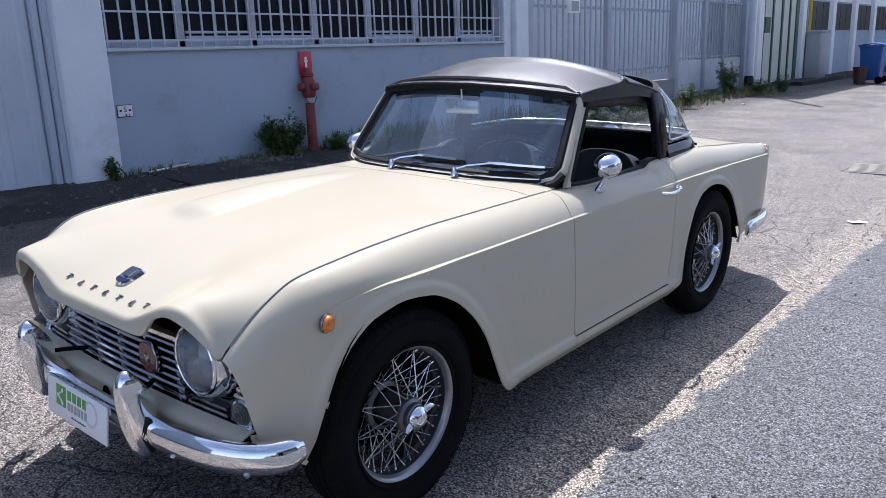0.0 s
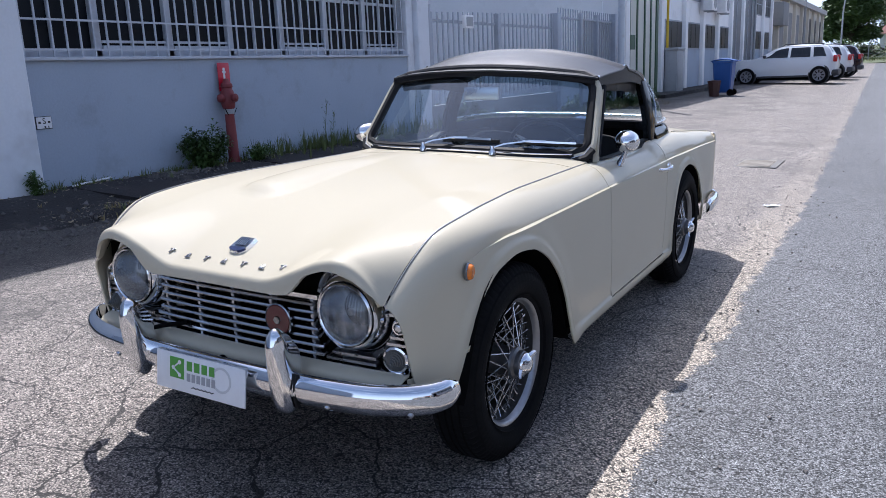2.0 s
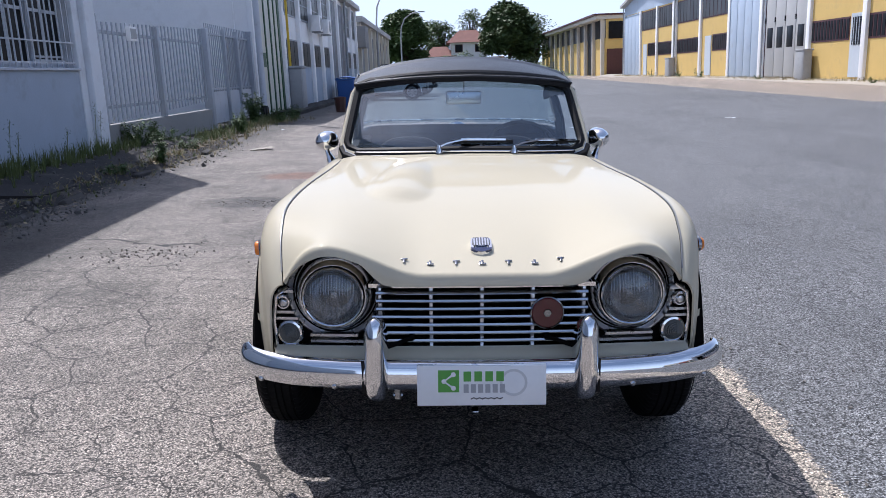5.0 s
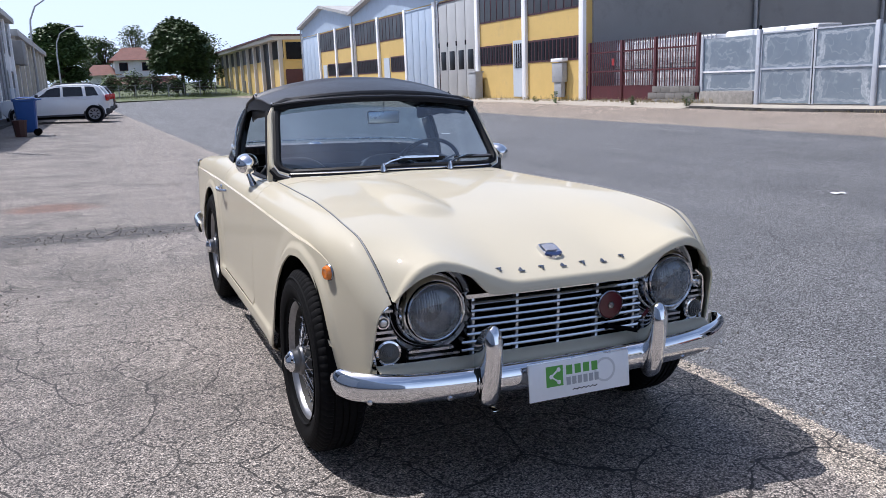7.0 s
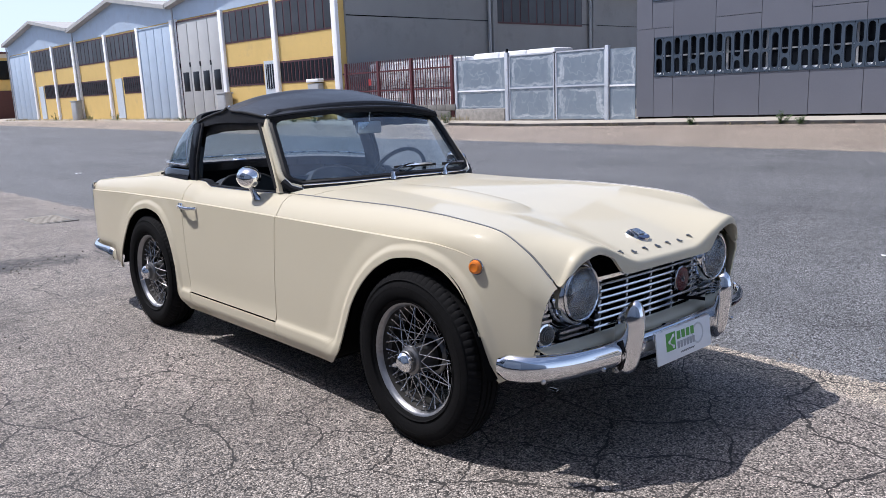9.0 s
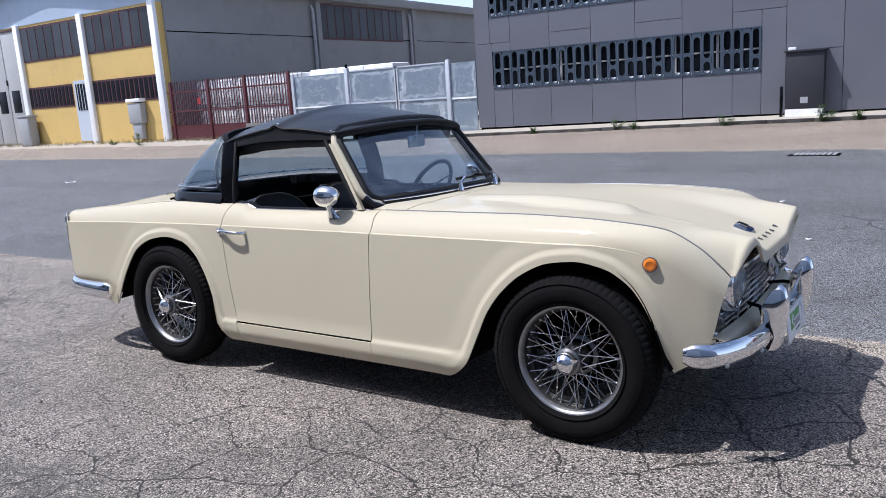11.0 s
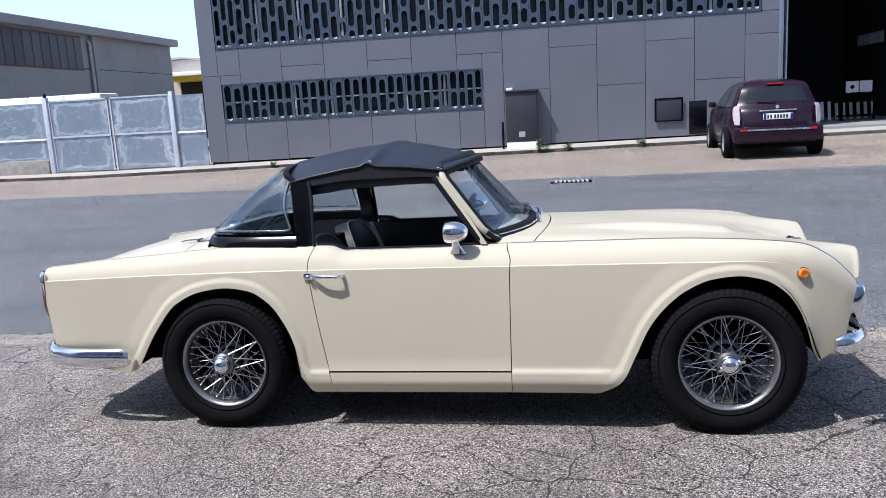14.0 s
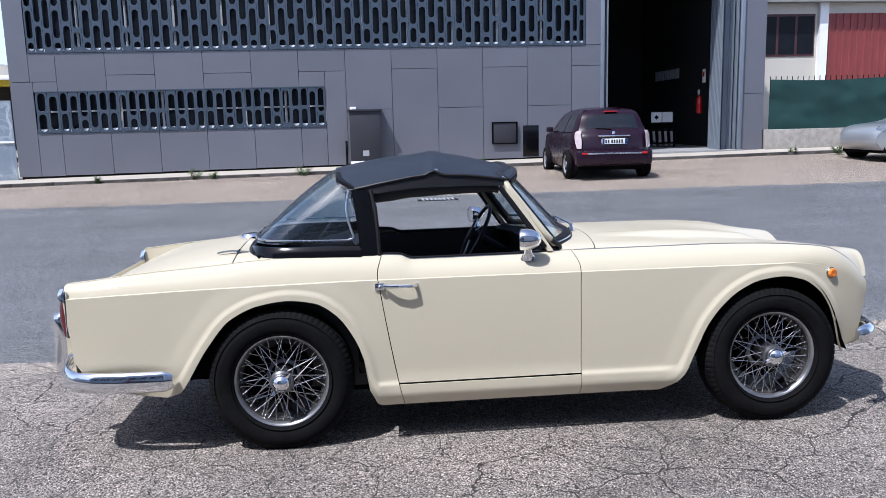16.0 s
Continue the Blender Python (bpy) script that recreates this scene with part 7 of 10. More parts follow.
def blade_section(t):
    pinch = 1 - 0.35 * smoothstep(0.9, 1.0, abs(2 * t - 1))
    pts = []
    for a in steps(-90, 90, 12):
        pts.append((0.030 * math.cos(radians(a)) * pinch, 0.044 * math.sin(radians(a)) * pinch))
    return pts + [(-0.004, 0.040 * pinch), (-0.004, -0.040 * pinch)]


bumper = new("front_bumper")
bumper.parent = car
tagged(bumper, "chrome front bumper with two overriders")
arc = [radians(a) for a in steps(-90, 90, 60)]
path = [(math.sin(a) * 0.702, BUMP_Y(abs(math.sin(a)) * 0.702) + 0.035 * (max(abs(a) - 1.30, 0) / 0.27) ** 1.5, 0.372 + 0.010 * math.sin(a) ** 2) for a in arc]
part("blade", Mesh().sweep(path, blade_section), M_CHROME, bumper, smooth=50)
for s in (1, -1):
    # overrider: slim upright with a rounded face, swept back to the blade
    rows = []
    x0 = s * 0.292 - 0.008
    wide = curve((0, 0.014), (0.04, 0.026), (0.25, 0.033), (0.65, 0.034), (0.88, 0.028), (0.97, 0.017), (1, 0.005))
    front = curve((0, -0.612), (0.10, -0.634), (0.45, -0.654), (0.75, -0.660), (0.93, -0.650), (1, -0.634))
    rear_y = curve((0, -0.60), (0.3, -0.575), (0.65, -0.572), (0.88, -0.598), (1, -0.622))
    for t in steps(0, 1, 28):
        z = 0.303 + 0.252 * t
        w, yf, yb = wide(t), front(t), rear_y(t)
        row = [(x0 + w * math.sin(a), yb + (yf - yb) * max(math.cos(a), 0) ** 0.55, z) for a in steps(-math.pi / 2, math.pi / 2, 18)]
        rows.append(row + [(x0 + w * 0.5, yb + 0.002, z), (x0 - w * 0.5, yb + 0.002, z)])
    m = Mesh().grid(rows, close_v=True)
    n_row = len(rows[0])
    m.f += [tuple(range(n_row)), tuple(len(m.v) - n_row + k for k in range(n_row))]
    part("overrider", m, M_CHROME, bumper, smooth=60)
    part("overrider_rubber", Mesh().sweep([(x0 + s * 0.036, -0.595, 0.325), (x0 + s * 0.039, -0.618, 0.37), (x0 + s * 0.036, -0.595, 0.420)], [(-0.006, -0.006), (0.006, -0.006), (0.006, 0.006), (-0.006, 0.006)]), M_RUBBER, bumper, "black rubber strip")
    part("bumper_iron", Mesh().box((s * 0.26 - 0.02, -0.57, 0.345), (s * 0.26 + 0.02, -0.40, 0.375), bevel=0.004), M_UNDER, bumper)
    part("horn_arm", Mesh().tube([(x0, -0.57, 0.44), (x0 - s * 0.06, -0.55, 0.455), (x0 - s * 0.10, -0.50, 0.455)], 0.007, 8), M_UNDER, bumper)
    for x in (0.42, 0.64):
        part("bolt", Mesh().lathe([(0.0085, 0), (0.0085, 0.003), (0.006, 0.007), (0.0, 0.008)], pose(s * x, BUMP_Y(x) - 0.020, 0.345, 112, 0, s * 25 * (x > 0.5)), 12, cap=False), M_DULL_METAL, bumper)
    stub_x = -0.246 if s < 0 else 0.176
    part("tow_stub", Mesh().rod((stub_x, -0.52, 0.345), (stub_x, -0.52, 0.275), 0.011, n=12).rod((stub_x - 0.014, -0.52, 0.285), (stub_x + 0.014, -0.52, 0.285), 0.007), M_DARK_CHROME, bumper, "dull steel bracket stub")

# show plate: plain coloured shapes for the trade mark
plate = new("front_plate")
plate.parent = car
plate.matrix_basis = pose(-0.008, -0.637, 0.361, 83, 0, 0)
tagged(plate, "white trade plate with green and grey marks")
part("board", Mesh().box((-0.178, -0.056, -0.003), (0.178, 0.056, 0.003), bevel=0.0015), M_WHITE, plate)
part("holder", Mesh().box((-0.178, 0.030, -0.009), (0.178, 0.060, -0.0035), bevel=0.002), M_DULL_METAL, plate)
part("green_mark", Mesh().box((-0.120, -0.018, 0.003), (-0.062, 0.044, 0.0042)), M_GREEN, plate, smooth=0)
part("white_mark", Mesh().tube([(-0.078, 0.032, 0.005), (-0.104, 0.013, 0.005), (-0.078, -0.006, 0.005)], 0.003, 6).lathe([(0.007, 0), (0.0, 0.001)], pose(-0.078, 0.032, 0.006), 10).lathe([(0.007, 0), (0.0, 0.001)], pose(-0.104, 0.013, 0.006), 10).lathe([(0.007, 0), (0.0, 0.001)], pose(-0.078, -0.006, 0.006), 10), M_WHITE, plate)
for k in range(4):
    x = -0.050 + 0.030 * k
    part("green_bar", Mesh().box((x, 0.012, 0.003), (x + 0.021, 0.040, 0.0042)), M_GREEN, plate, smooth=0)
for k in range(6):
    x = -0.050 + 0.020 * k
    part("grey_bar", Mesh().box((x, -0.020, 0.003), (x + 0.014, 0.004, 0.0042)), M_GREY_PRINT, plate, smooth=0)
part("script_bar", Mesh().tube([(-0.03 + 0.008 * k, -0.038 + 0.004 * (k % 2), 0.003) for k in range(12)], 0.0018, 5), M_BLACK_PRINT, plate)
part("wheel_mark", Mesh().lathe([(0.038, 0.003), (0.038, 0.0040), (0.031, 0.0040), (0.031, 0.003)], Matrix.Translation((0.088, 0.008, 0)), 32, cap=False), surface("faint_print", (0.58, 0.59, 0.60), 0.4, var=0.03), plate)

# bonnet marks: plain bright blocks and a crest
for k in range(7):
    x = -0.221 + 0.0737 * k
    y = -0.513
    p = Vector((x, y, bonnet_z(x, y)))
    q = Vector((x, y + 0.01, bonnet_z(x, y + 0.01)))
    tilt = math.degrees(math.atan2(q.z - p.z, 0.01))
    at = Matrix.Translation(p) @ pose(0, 0, 0, tilt, 0, 0)
    m = Mesh().box((-0.0035, -0.010, 0), (0.0035, 0.010, 0.005), bevel=0.001)
    if k % 2 == 0:
        m.box((-0.010, 0.005, 0), (0.010, 0.010, 0.0048), bevel=0.001)
    else:
        m.box((0.003, -0.010, 0), (0.010, -0.004, 0.0048), bevel=0.001).box((-0.009, -0.010, 0), (-0.003, 0.004, 0.0045), bevel=0.001)
    part("bonnet_mark", m, M_DARK_CHROME, car, "small chrome block mark", at=at)
p = Vector((0.0, -0.440, bonnet_z(0, -0.440)))
at = Matrix.Translation(p + Vector((0, 0, 0.002))) @ pose(0, 0, 0, 22, 0, 0)
outline = [(-0.030, 0.040), (0.030, 0.040), (0.034, 0.020), (0.034, -0.012), (0.022, -0.032), (0.0, -0.040), (-0.022, -0.032), (-0.034, -0.012), (-0.034, 0.020)]


def slab(points, z0, z1, grow=1.0):
    """A flat plate with a sloped rim."""
    k = len(points)
    return Mesh().add([(x, y, z0) for x, y in points] + [(x * grow, y * grow, z1) for x, y in points], [tuple(range(k))[::-1], tuple(range(k, 2 * k))] + [(i, (i + 1) % k, k + (i + 1) % k, k + i) for i in range(k)])


crest = part("bonnet_crest", slab(outline, -0.004, 0.009, 0.90), M_CHROME, car, "chrome and blue bonnet crest", at=at, smooth=20)
base = [(-0.031, -0.015), (0.031, -0.015), (0.030, -0.022), (0.020, -0.031), (0.0, -0.036), (-0.020, -0.031), (-0.030, -0.022)]
part("base_band", slab(base, 0.004, 0.0102, 0.96), M_NAVY, crest, "dark blue enamel base band", smooth=20)
part("field", slab([(x * 0.80, 0.012 + y * 0.60) for x, y in outline], 0.008, 0.0125, 0.92), M_DARK_CHROME, crest, "grey fluted field", smooth=20)
for k in range(6):
    x = -0.020 + 0.008 * k
    part("flute", Mesh().box((x - 0.0018, -0.008, 0.0125), (x + 0.0018, 0.031 - 0.02 * abs(x) / 0.02 * 0.3, 0.0145)), M_CHROME, crest, "bright flute", smooth=0)

# ---- sides: mirrors, handles ----
for s, ym in ((1, 1.185), (-1, 1.140)):
    mir = new("door_mirror")
    mir.parent = car
    xm = 0.672
    mir.matrix_basis = pose(s * xm, ym, 0.885, 0, 0, s * 12)
    tagged(mir, "chrome bullet door mirror")
    prof = [(0.0, -0.066), (0.016, -0.063), (0.034, -0.050), (0.046, -0.028), (0.052, 0.0), (0.053, 0.024), (0.050, 0.030), (0.047, 0.030)]
    part("shell", Mesh().lathe(prof, pose(0, 0, 0, -90, 0, 0) @ Matrix.Diagonal((1.0, 0.92, 1.0, 1)), 32, cap=False), M_CHROME, mir)
    part("mirror_glass", Mesh().lathe([(0.048, 0.028), (0.0, 0.030)], pose(0, 0, 0, -90, 0, 0) @ Matrix.Diagonal((1.0, 0.92, 1.0, 1)), 32, cap=False), M_CHROME, mir)
    rows = []
    for t in steps(0, 1, 8):
        c = Vector((-s * 0.028 * t, -0.005 + 0.0 * t, -0.040 - 0.058 * t))
        w, d = 0.011 + 0.010 * t ** 2, 0.016 + 0.026 * t ** 2
        rows.append([c + Vector((w * math.cos(a), d * math.sin(a), 0)) for a in [2 * math.pi * k / 16 for k in range(16)]])
    part("stalk", Mesh().grid(rows, close_v=True), M_CHROME, mir)
    h = new("door_handle")
    h.parent = car
    hx = side_x(1.73, 0.708)
    h.matrix_basis = pose(s * hx, 1.73, 0.708)
    tagged(h, "chrome pull handle with push button")
    part("escutcheon", Mesh().box((-0.002, 0.045, -0.016), (0.010, 0.088, 0.016), Matrix.Diagonal((s, 1, 1, 1)), bevel=0.005), M_CHROME, h)
    part("button", Mesh().lathe([(0.009, 0), (0.009, 0.012), (0.006, 0.015), (0.0, 0.0155)], pose(s * 0.010, 0.064, 0, 0, 90 * s, 0), 16, cap=False), M_DULL_METAL, h)
    part("grip", Mesh().tube([(s * 0.016, 0.050, 0.003), (s * 0.034, 0.02, 0.004), (s * 0.040, -0.03, 0.003), (s * 0.034, -0.075, 0.001), (s * 0.012, -0.090, -0.001), (s * 0.0, -0.092, -0.001)], [0.009, 0.009, 0.0085, 0.008, 0.008, 0.009], 10), M_CHROME, h)
    part("grip_foot", Mesh().box((-0.002, -0.100, -0.008), (0.008, -0.082, 0.008), Matrix.Diagonal((s, 1, 1, 1)), bevel=0.003), M_CHROME, h)
    # door top rail
    part("door_cap", Mesh().sweep([(s * (X_SEAM(y) - 0.012), y, Z_SEAM(y) + 0.004) for y in steps(0.97, 1.775, 36)], [(-0.020, -0.012), (0.020, -0.012), (0.016, 0.004), (-0.016, 0.004)]), M_TRIM, car, "black padded door cap")
    part("door_card", Mesh().box((s * 0.575, 0.95, 0.22), (s * 0.600, 1.83, 0.80), bevel=0.006), M_VINYL, car, "black door card")
    part("waist_strip", Mesh().tube([(s * (X_SEAM(y) + 0.008), y, Z_SEAM(y) + 0.001) for y in steps(0.97, 1.775, 30)], 0.002, 6), M_DARK_CHROME, car, "thin bright waist strip")

# ---- tail ----
for s in (1, -1):
    tl = new("tail_lamp")
    tl.parent = car
    tl.matrix_basis = pose(s * 0.642, 3.118, 0.0)
    tagged(tl, "upright tail lamp with chrome cap")
    rows = [[(0.032 * math.sin(a), 0.004 + 0.034 * max(math.cos(a), 0) * (0.6 + 0.4 * math.sin(math.pi * t)), 0.545 + 0.17 * t) for a in steps(-math.pi / 2, math.pi / 2, 12)] for t in steps(0, 1, 8)]
    part("lens", Mesh().grid(rows), surface("dark_red_lens", (0.10, 0.008, 0.010), 0.12, var=0.2, scale=30, coat=0.6), tl, "dark red lens")
    rows = [[(0.042 * math.sin(a) * (1 - 0.3 * t * t), 0.002 + 0.046 * max(math.cos(a), 0) * (1 - 0.45 * t * t), 0.700 + 0.052 * t) for a in steps(-math.pi / 2, math.pi / 2, 12)] for t in steps(0, 1, 6)]
    part("cap", Mesh().sheet(rows, 0.003), M_CHROME, tl, "chrome cap")
    part("surround", Mesh().tube([(s * 0.034, 0.0, 0.54), (s * 0.035, 0.0, 0.64), (s * 0.034, 0.0, 0.74)], 0.006, 6), M_CHROME, tl)
    hinge = new("boot_hinge")
    hinge.parent = car
    zb = deck_z(0.43, 2.44)
    hinge.matrix_basis = pose(s * 0.43, 2.44, zb)
    tagged(hinge, "chrome boot hinge")
    part("strap", Mesh().sweep([(0, -0.055, 0.004), (0, -0.02, 0.008), (0, 0.015, 0.012), (0, 0.060, 0.008), (0, 0.085, 0.002)], lambda t: [(-0.014 + 0.010 * t, -0.003), (0.014 - 0.010 * t, -0.003), (0.012 - 0.009 * t, 0.004), (-0.012 + 0.009 * t, 0.004)]), M_BEAD, hinge)
    part("knuckle", Mesh().rod((-0.02, -0.012, 0.010), (0.02, -0.012, 0.010), 0.007), M_CHROME, hinge)
cap = part("fuel_cap", Mesh().lathe([(0.052, 0), (0.052, 0.012), (0.046, 0.020), (0.040, 0.020), (0.036, 0.028), (0.0, 0.032)], Matrix.Translation((0.0, 2.36 + 0.07, deck_z(0, 2.43) - 0.002)) @ pose(0, 0, 0, -4, 0, 0), 32, cap=False), M_CHROME, car, "chrome fuel filler cap")
part("cap_lever", Mesh().box((-0.012, -0.075, 0.018), (0.012, -0.03, 0.026), bevel=0.003), M_CHROME, cap)

rear = new("rear_bumper")
rear.parent = car
tagged(rear, "chrome wrap-round rear bumper")
path = [(-0.742, 2.685, 0.348), (-0.748, 2.78, 0.348), (-0.744, 2.90, 0.348), (-0.728, 3.01, 0.348), (-0.69, 3.10, 0.348), (-0.62, 3.16, 0.350), (-0.50, 3.19, 0.352), (-0.3, 3.205, 0.354)]
path = path + [(0, 3.21, 0.355)] + [(-x, y, z) for x, y, z in reversed(path)]


def rear_section(t):
    pinch = 1 - 0.35 * smoothstep(0.96, 1.0, abs(2 * t - 1))
    return [(-0.026 * math.cos(radians(a)) * pinch, 0.046 * math.sin(radians(a)) * pinch) for a in steps(-90, 90, 10)] + [(0.006, 0.044 * pinch), (0.006, -0.044 * pinch)]


fine = []
for i in range(len(path) - 1):
    for t in steps(0, 1, 6)[:-1]:
        fine.append(Vector(path[i]).lerp(Vector(path[i + 1]), t))
fine.append(Vector(path[-1]))
for _ in range(5):
    fine = [fine[0]] + [(fine[i - 1] + fine[i] * 2 + fine[i + 1]) / 4 for i in range(1, len(fine) - 1)] + [fine[-1]]
part("blade", Mesh().sweep(fine, rear_section), M_CHROME, rear, smooth=50)
for s in (1, -1):
    rows = []
    for t in steps(0, 1, 16):
        z = 0.30 + 0.31 * t
        end = math.sqrt(max(1 - (2 * t - 1) ** 8, 0))
        rows.append([(s * 0.40 + 0.036 * end * math.sin(a), 3.232 + 0.050 * end * max(math.cos(a), -0.35), z) for a in [2 * math.pi * k / 20 for k in range(20)]])
    part("overrider", Mesh().grid(rows, close_v=True), M_CHROME, rear, smooth=60)

# ---- cabin ----
part("dashboard", Mesh().sheet([[(x, 0.985 + 0.05 * abs(x) ** 2 + 0.045 * math.sin(math.pi * t) * -1 + 0.02 * t, 0.62 + 0.205 * t) for t in steps(0, 1, 10)] for x in steps(-0.57, 0.57, 24)], 0.02), M_VINYL, car, "black padded dashboard")
part("dash_top", Mesh().sheet([[(x, 0.86 + 0.13 * abs(x / 0.57) ** 2.4 + (0.15 - 0.05 * abs(x / 0.57) ** 2.4) * t, 0.846 + 0.002 * t - 0.03 * (x / 0.57) ** 2 * 0.3 - 0.03 * t * t) for t in steps(0, 1, 6)] for x in steps(-0.57, 0.57, 24)], 0.01), M_TRIM, car, "black crackle dash top")
wheel = new("steering_wheel")
wheel.parent = car
wheel.matrix_basis = pose(0.28, 1.24, 0.805, -62, 0, 0) @ Matrix.Scale(0.93, 4)
tagged(wheel, "thin-rimmed black steering wheel")
part("rim", Mesh().tube([(0.195 * math.cos(a), 0.195 * math.sin(a), 0) for a in [2 * math.pi * k / 48 for k in range(48)]], 0.0115, 8, closed=True), M_VINYL, wheel)
for a in (90, 210, 330):
    part("spoke", Mesh().rod((0, 0, 0.02), (0.19 * math.cos(radians(a)), 0.19 * math.sin(radians(a)), 0), 0.005), M_DULL_METAL, wheel)
part("boss", Mesh().lathe([(0.0, 0.04), (0.03, 0.036), (0.042, 0.02), (0.042, 0.0), (0.025, -0.02), (0.02, -0.25)], None, 20, cap=False), M_TRIM, wheel)
for s in (1, -1):
    seat = new("seat")
    seat.parent = car
    seat.matrix_basis = pose(s * 0.29, 1.52, 0.22)
    tagged(seat, "black vinyl bucket seat with grey piping")
    rows = [[(0.225 * math.cos(a) * (1 - 0.1 * (math.sin(a) > 0)), 0.23 * math.sin(a), h) for a in [2 * math.pi * k / 28 for k in range(28)]] for h in (0.0, 0.10, 0.15)]
    rows.append([(0.18 * math.cos(a), 0.18 * math.sin(a), 0.165) for a in [2 * math.pi * k / 28 for k in range(28)]])
    cush = Mesh().grid(rows, close_v=True)
    cush.f.append(tuple(len(cush.v) - 28 + k for k in range(28)))
    part("cushion", cush, M_VINYL, seat, smooth=60)
    rows = []
    for t in steps(-1, 1, 24):
        row = []
        for v in steps(0, 1, 12):
            hgt = 0.12 + (0.50 - 0.16 * abs(t) ** 3.5) * v
            row.append((0.235 * t, 0.22 - 0.10 * abs(t) ** 2.2 + 0.13 * v, hgt))
        rows.append(row)
    part("backrest", Mesh().sheet(rows, 0.075), M_VINYL, seat, smooth=60)
    part("piping", Mesh().tube([(0.235 * t, 0.22 - 0.10 * abs(t) ** 2.2 + 0.13, 0.12 + 0.50 - 0.16 * abs(t) ** 3.5) for t in steps(-0.96, 0.96, 24)], 0.005, 6), surface("grey_piping", (0.07, 0.07, 0.07), 0.5), seat, "dark grey piping")
part("tunnel", Mesh().box((-0.09, 0.95, 0.20), (0.09, 1.86, 0.40), bevel=0.03), M_TRIM, car, "black transmission tunnel")
for s in (1, -1):
    part("door_card", Mesh().sheet([[(s * (0.588 + 0.004 * math.sin(3 * t)), y, 0.24 + (0.800 - 0.24) * t) for t in steps(0, 1, 6)] for y in steps(0.97, 1.79, 12)], 0.006), M_VINYL, car, "black vinyl door lining")
    part("quarter_card", Mesh().sheet([[(s * (0.588 - 0.02 * smoothstep(1.8, 2.35, y)), y, 0.24 + (0.824 - 0.24) * t) for t in steps(0, 1, 6)] for y in steps(1.795, 2.34, 8)], 0.006), M_VINYL, car, "black vinyl side lining")
WELL = ((1.86, 0.50), (2.05, 0.50), (2.24, 0.54), (2.33, 0.66), (2.372, 0.845))
part("hood_well", Mesh().sheet([[(x, y - 0.05 * (abs(x) / 0.55) ** 4, z) for y, z in WELL] for x in steps(-0.565, 0.565, 12)], 0.01), M_UNDER, car, "black carpeted hood well", smooth=40)
mirror = new("rear_view_mirror")
mirror.parent = car
mirror.matrix_basis = pose(0.0, 1.120, 1.085, 0, 0, 8)
tagged(mirror, "interior mirror on a chrome stem")
part("case", Mesh().box((-0.085, -0.012, -0.030), (0.085, 0.006, 0.030), bevel=0.009), M_DULL_METAL, mirror, "grey mirror back")
part("stem", Mesh().rod((0, -0.006, 0.02), (0, -0.012, 0.075), 0.004), M_CHROME, mirror)

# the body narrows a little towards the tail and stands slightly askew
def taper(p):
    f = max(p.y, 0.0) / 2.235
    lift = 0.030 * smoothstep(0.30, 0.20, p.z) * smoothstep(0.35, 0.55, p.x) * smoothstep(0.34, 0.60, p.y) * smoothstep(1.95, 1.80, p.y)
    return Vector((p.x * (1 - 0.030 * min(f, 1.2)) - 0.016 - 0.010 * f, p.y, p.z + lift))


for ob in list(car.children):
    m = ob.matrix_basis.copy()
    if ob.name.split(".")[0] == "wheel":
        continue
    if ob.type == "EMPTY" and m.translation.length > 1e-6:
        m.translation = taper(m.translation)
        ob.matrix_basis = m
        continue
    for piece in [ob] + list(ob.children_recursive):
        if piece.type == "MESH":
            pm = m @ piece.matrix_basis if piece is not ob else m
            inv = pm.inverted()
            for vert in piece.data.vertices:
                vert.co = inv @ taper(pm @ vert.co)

# ---- plants ----
random.seed(11)


def leaf_material(name, color, var=0.3):
    m = surface(name, color, 0.6, var=var, scale=3, fine=20, per_piece=0.2)
    b = m.node_tree.nodes["Principled BSDF"]
    b.inputs["Transmission Weight"].default_value = 0.0
    b.inputs["Subsurface Weight"].default_value = 0.0
    return m


M_LEAF_DARK = leaf_material("dark_tree_leaves", (0.078, 0.125, 0.040))
M_LEAF_PALE = leaf_material("pale_tree_leaves", (0.115, 0.165, 0.07))
M_WEED = leaf_material("weed_leaves", (0.055, 0.105, 0.022))
M_GRASS = leaf_material("grass_blades", (0.115, 0.145, 0.04))
M_DRY = leaf_material("dry_grass", (0.27, 0.22, 0.10))
M_BARK = surface("bark", (0.075, 0.06, 0.045), 0.9, var=0.3, scale=6, fine=30, bump=0.01, bump_scale=12)


def leaf(m, p, size, droop=0.3, wide=0.45):
    """A folded leaf of four triangles at p with a random turn."""
    a = random.uniform(0, 2 * math.pi)
    e = random.uniform(-0.4, 0.9)
    d = Vector((math.cos(a) * math.cos(e), math.sin(a) * math.cos(e), math.sin(e)))
    s = d.cross(Vector((random.uniform(-0.3, 0.3), random.uniform(-0.3, 0.3), 1))).normalized()
    n = s.cross(d)
    p = Vector(p)
    mid, tip = p + d * size * 0.55 - n * size * 0.04, p + d * size - Vector((0, 0, size * droop))
    m.add([p, mid + s * size * wide * 0.5 + n * 0.06 * size, tip, mid - s * size * wide * 0.5 + n * 0.06 * size, mid], [(0, 1, 4), (1, 2, 4), (4, 2, 3), (0, 4, 3)])


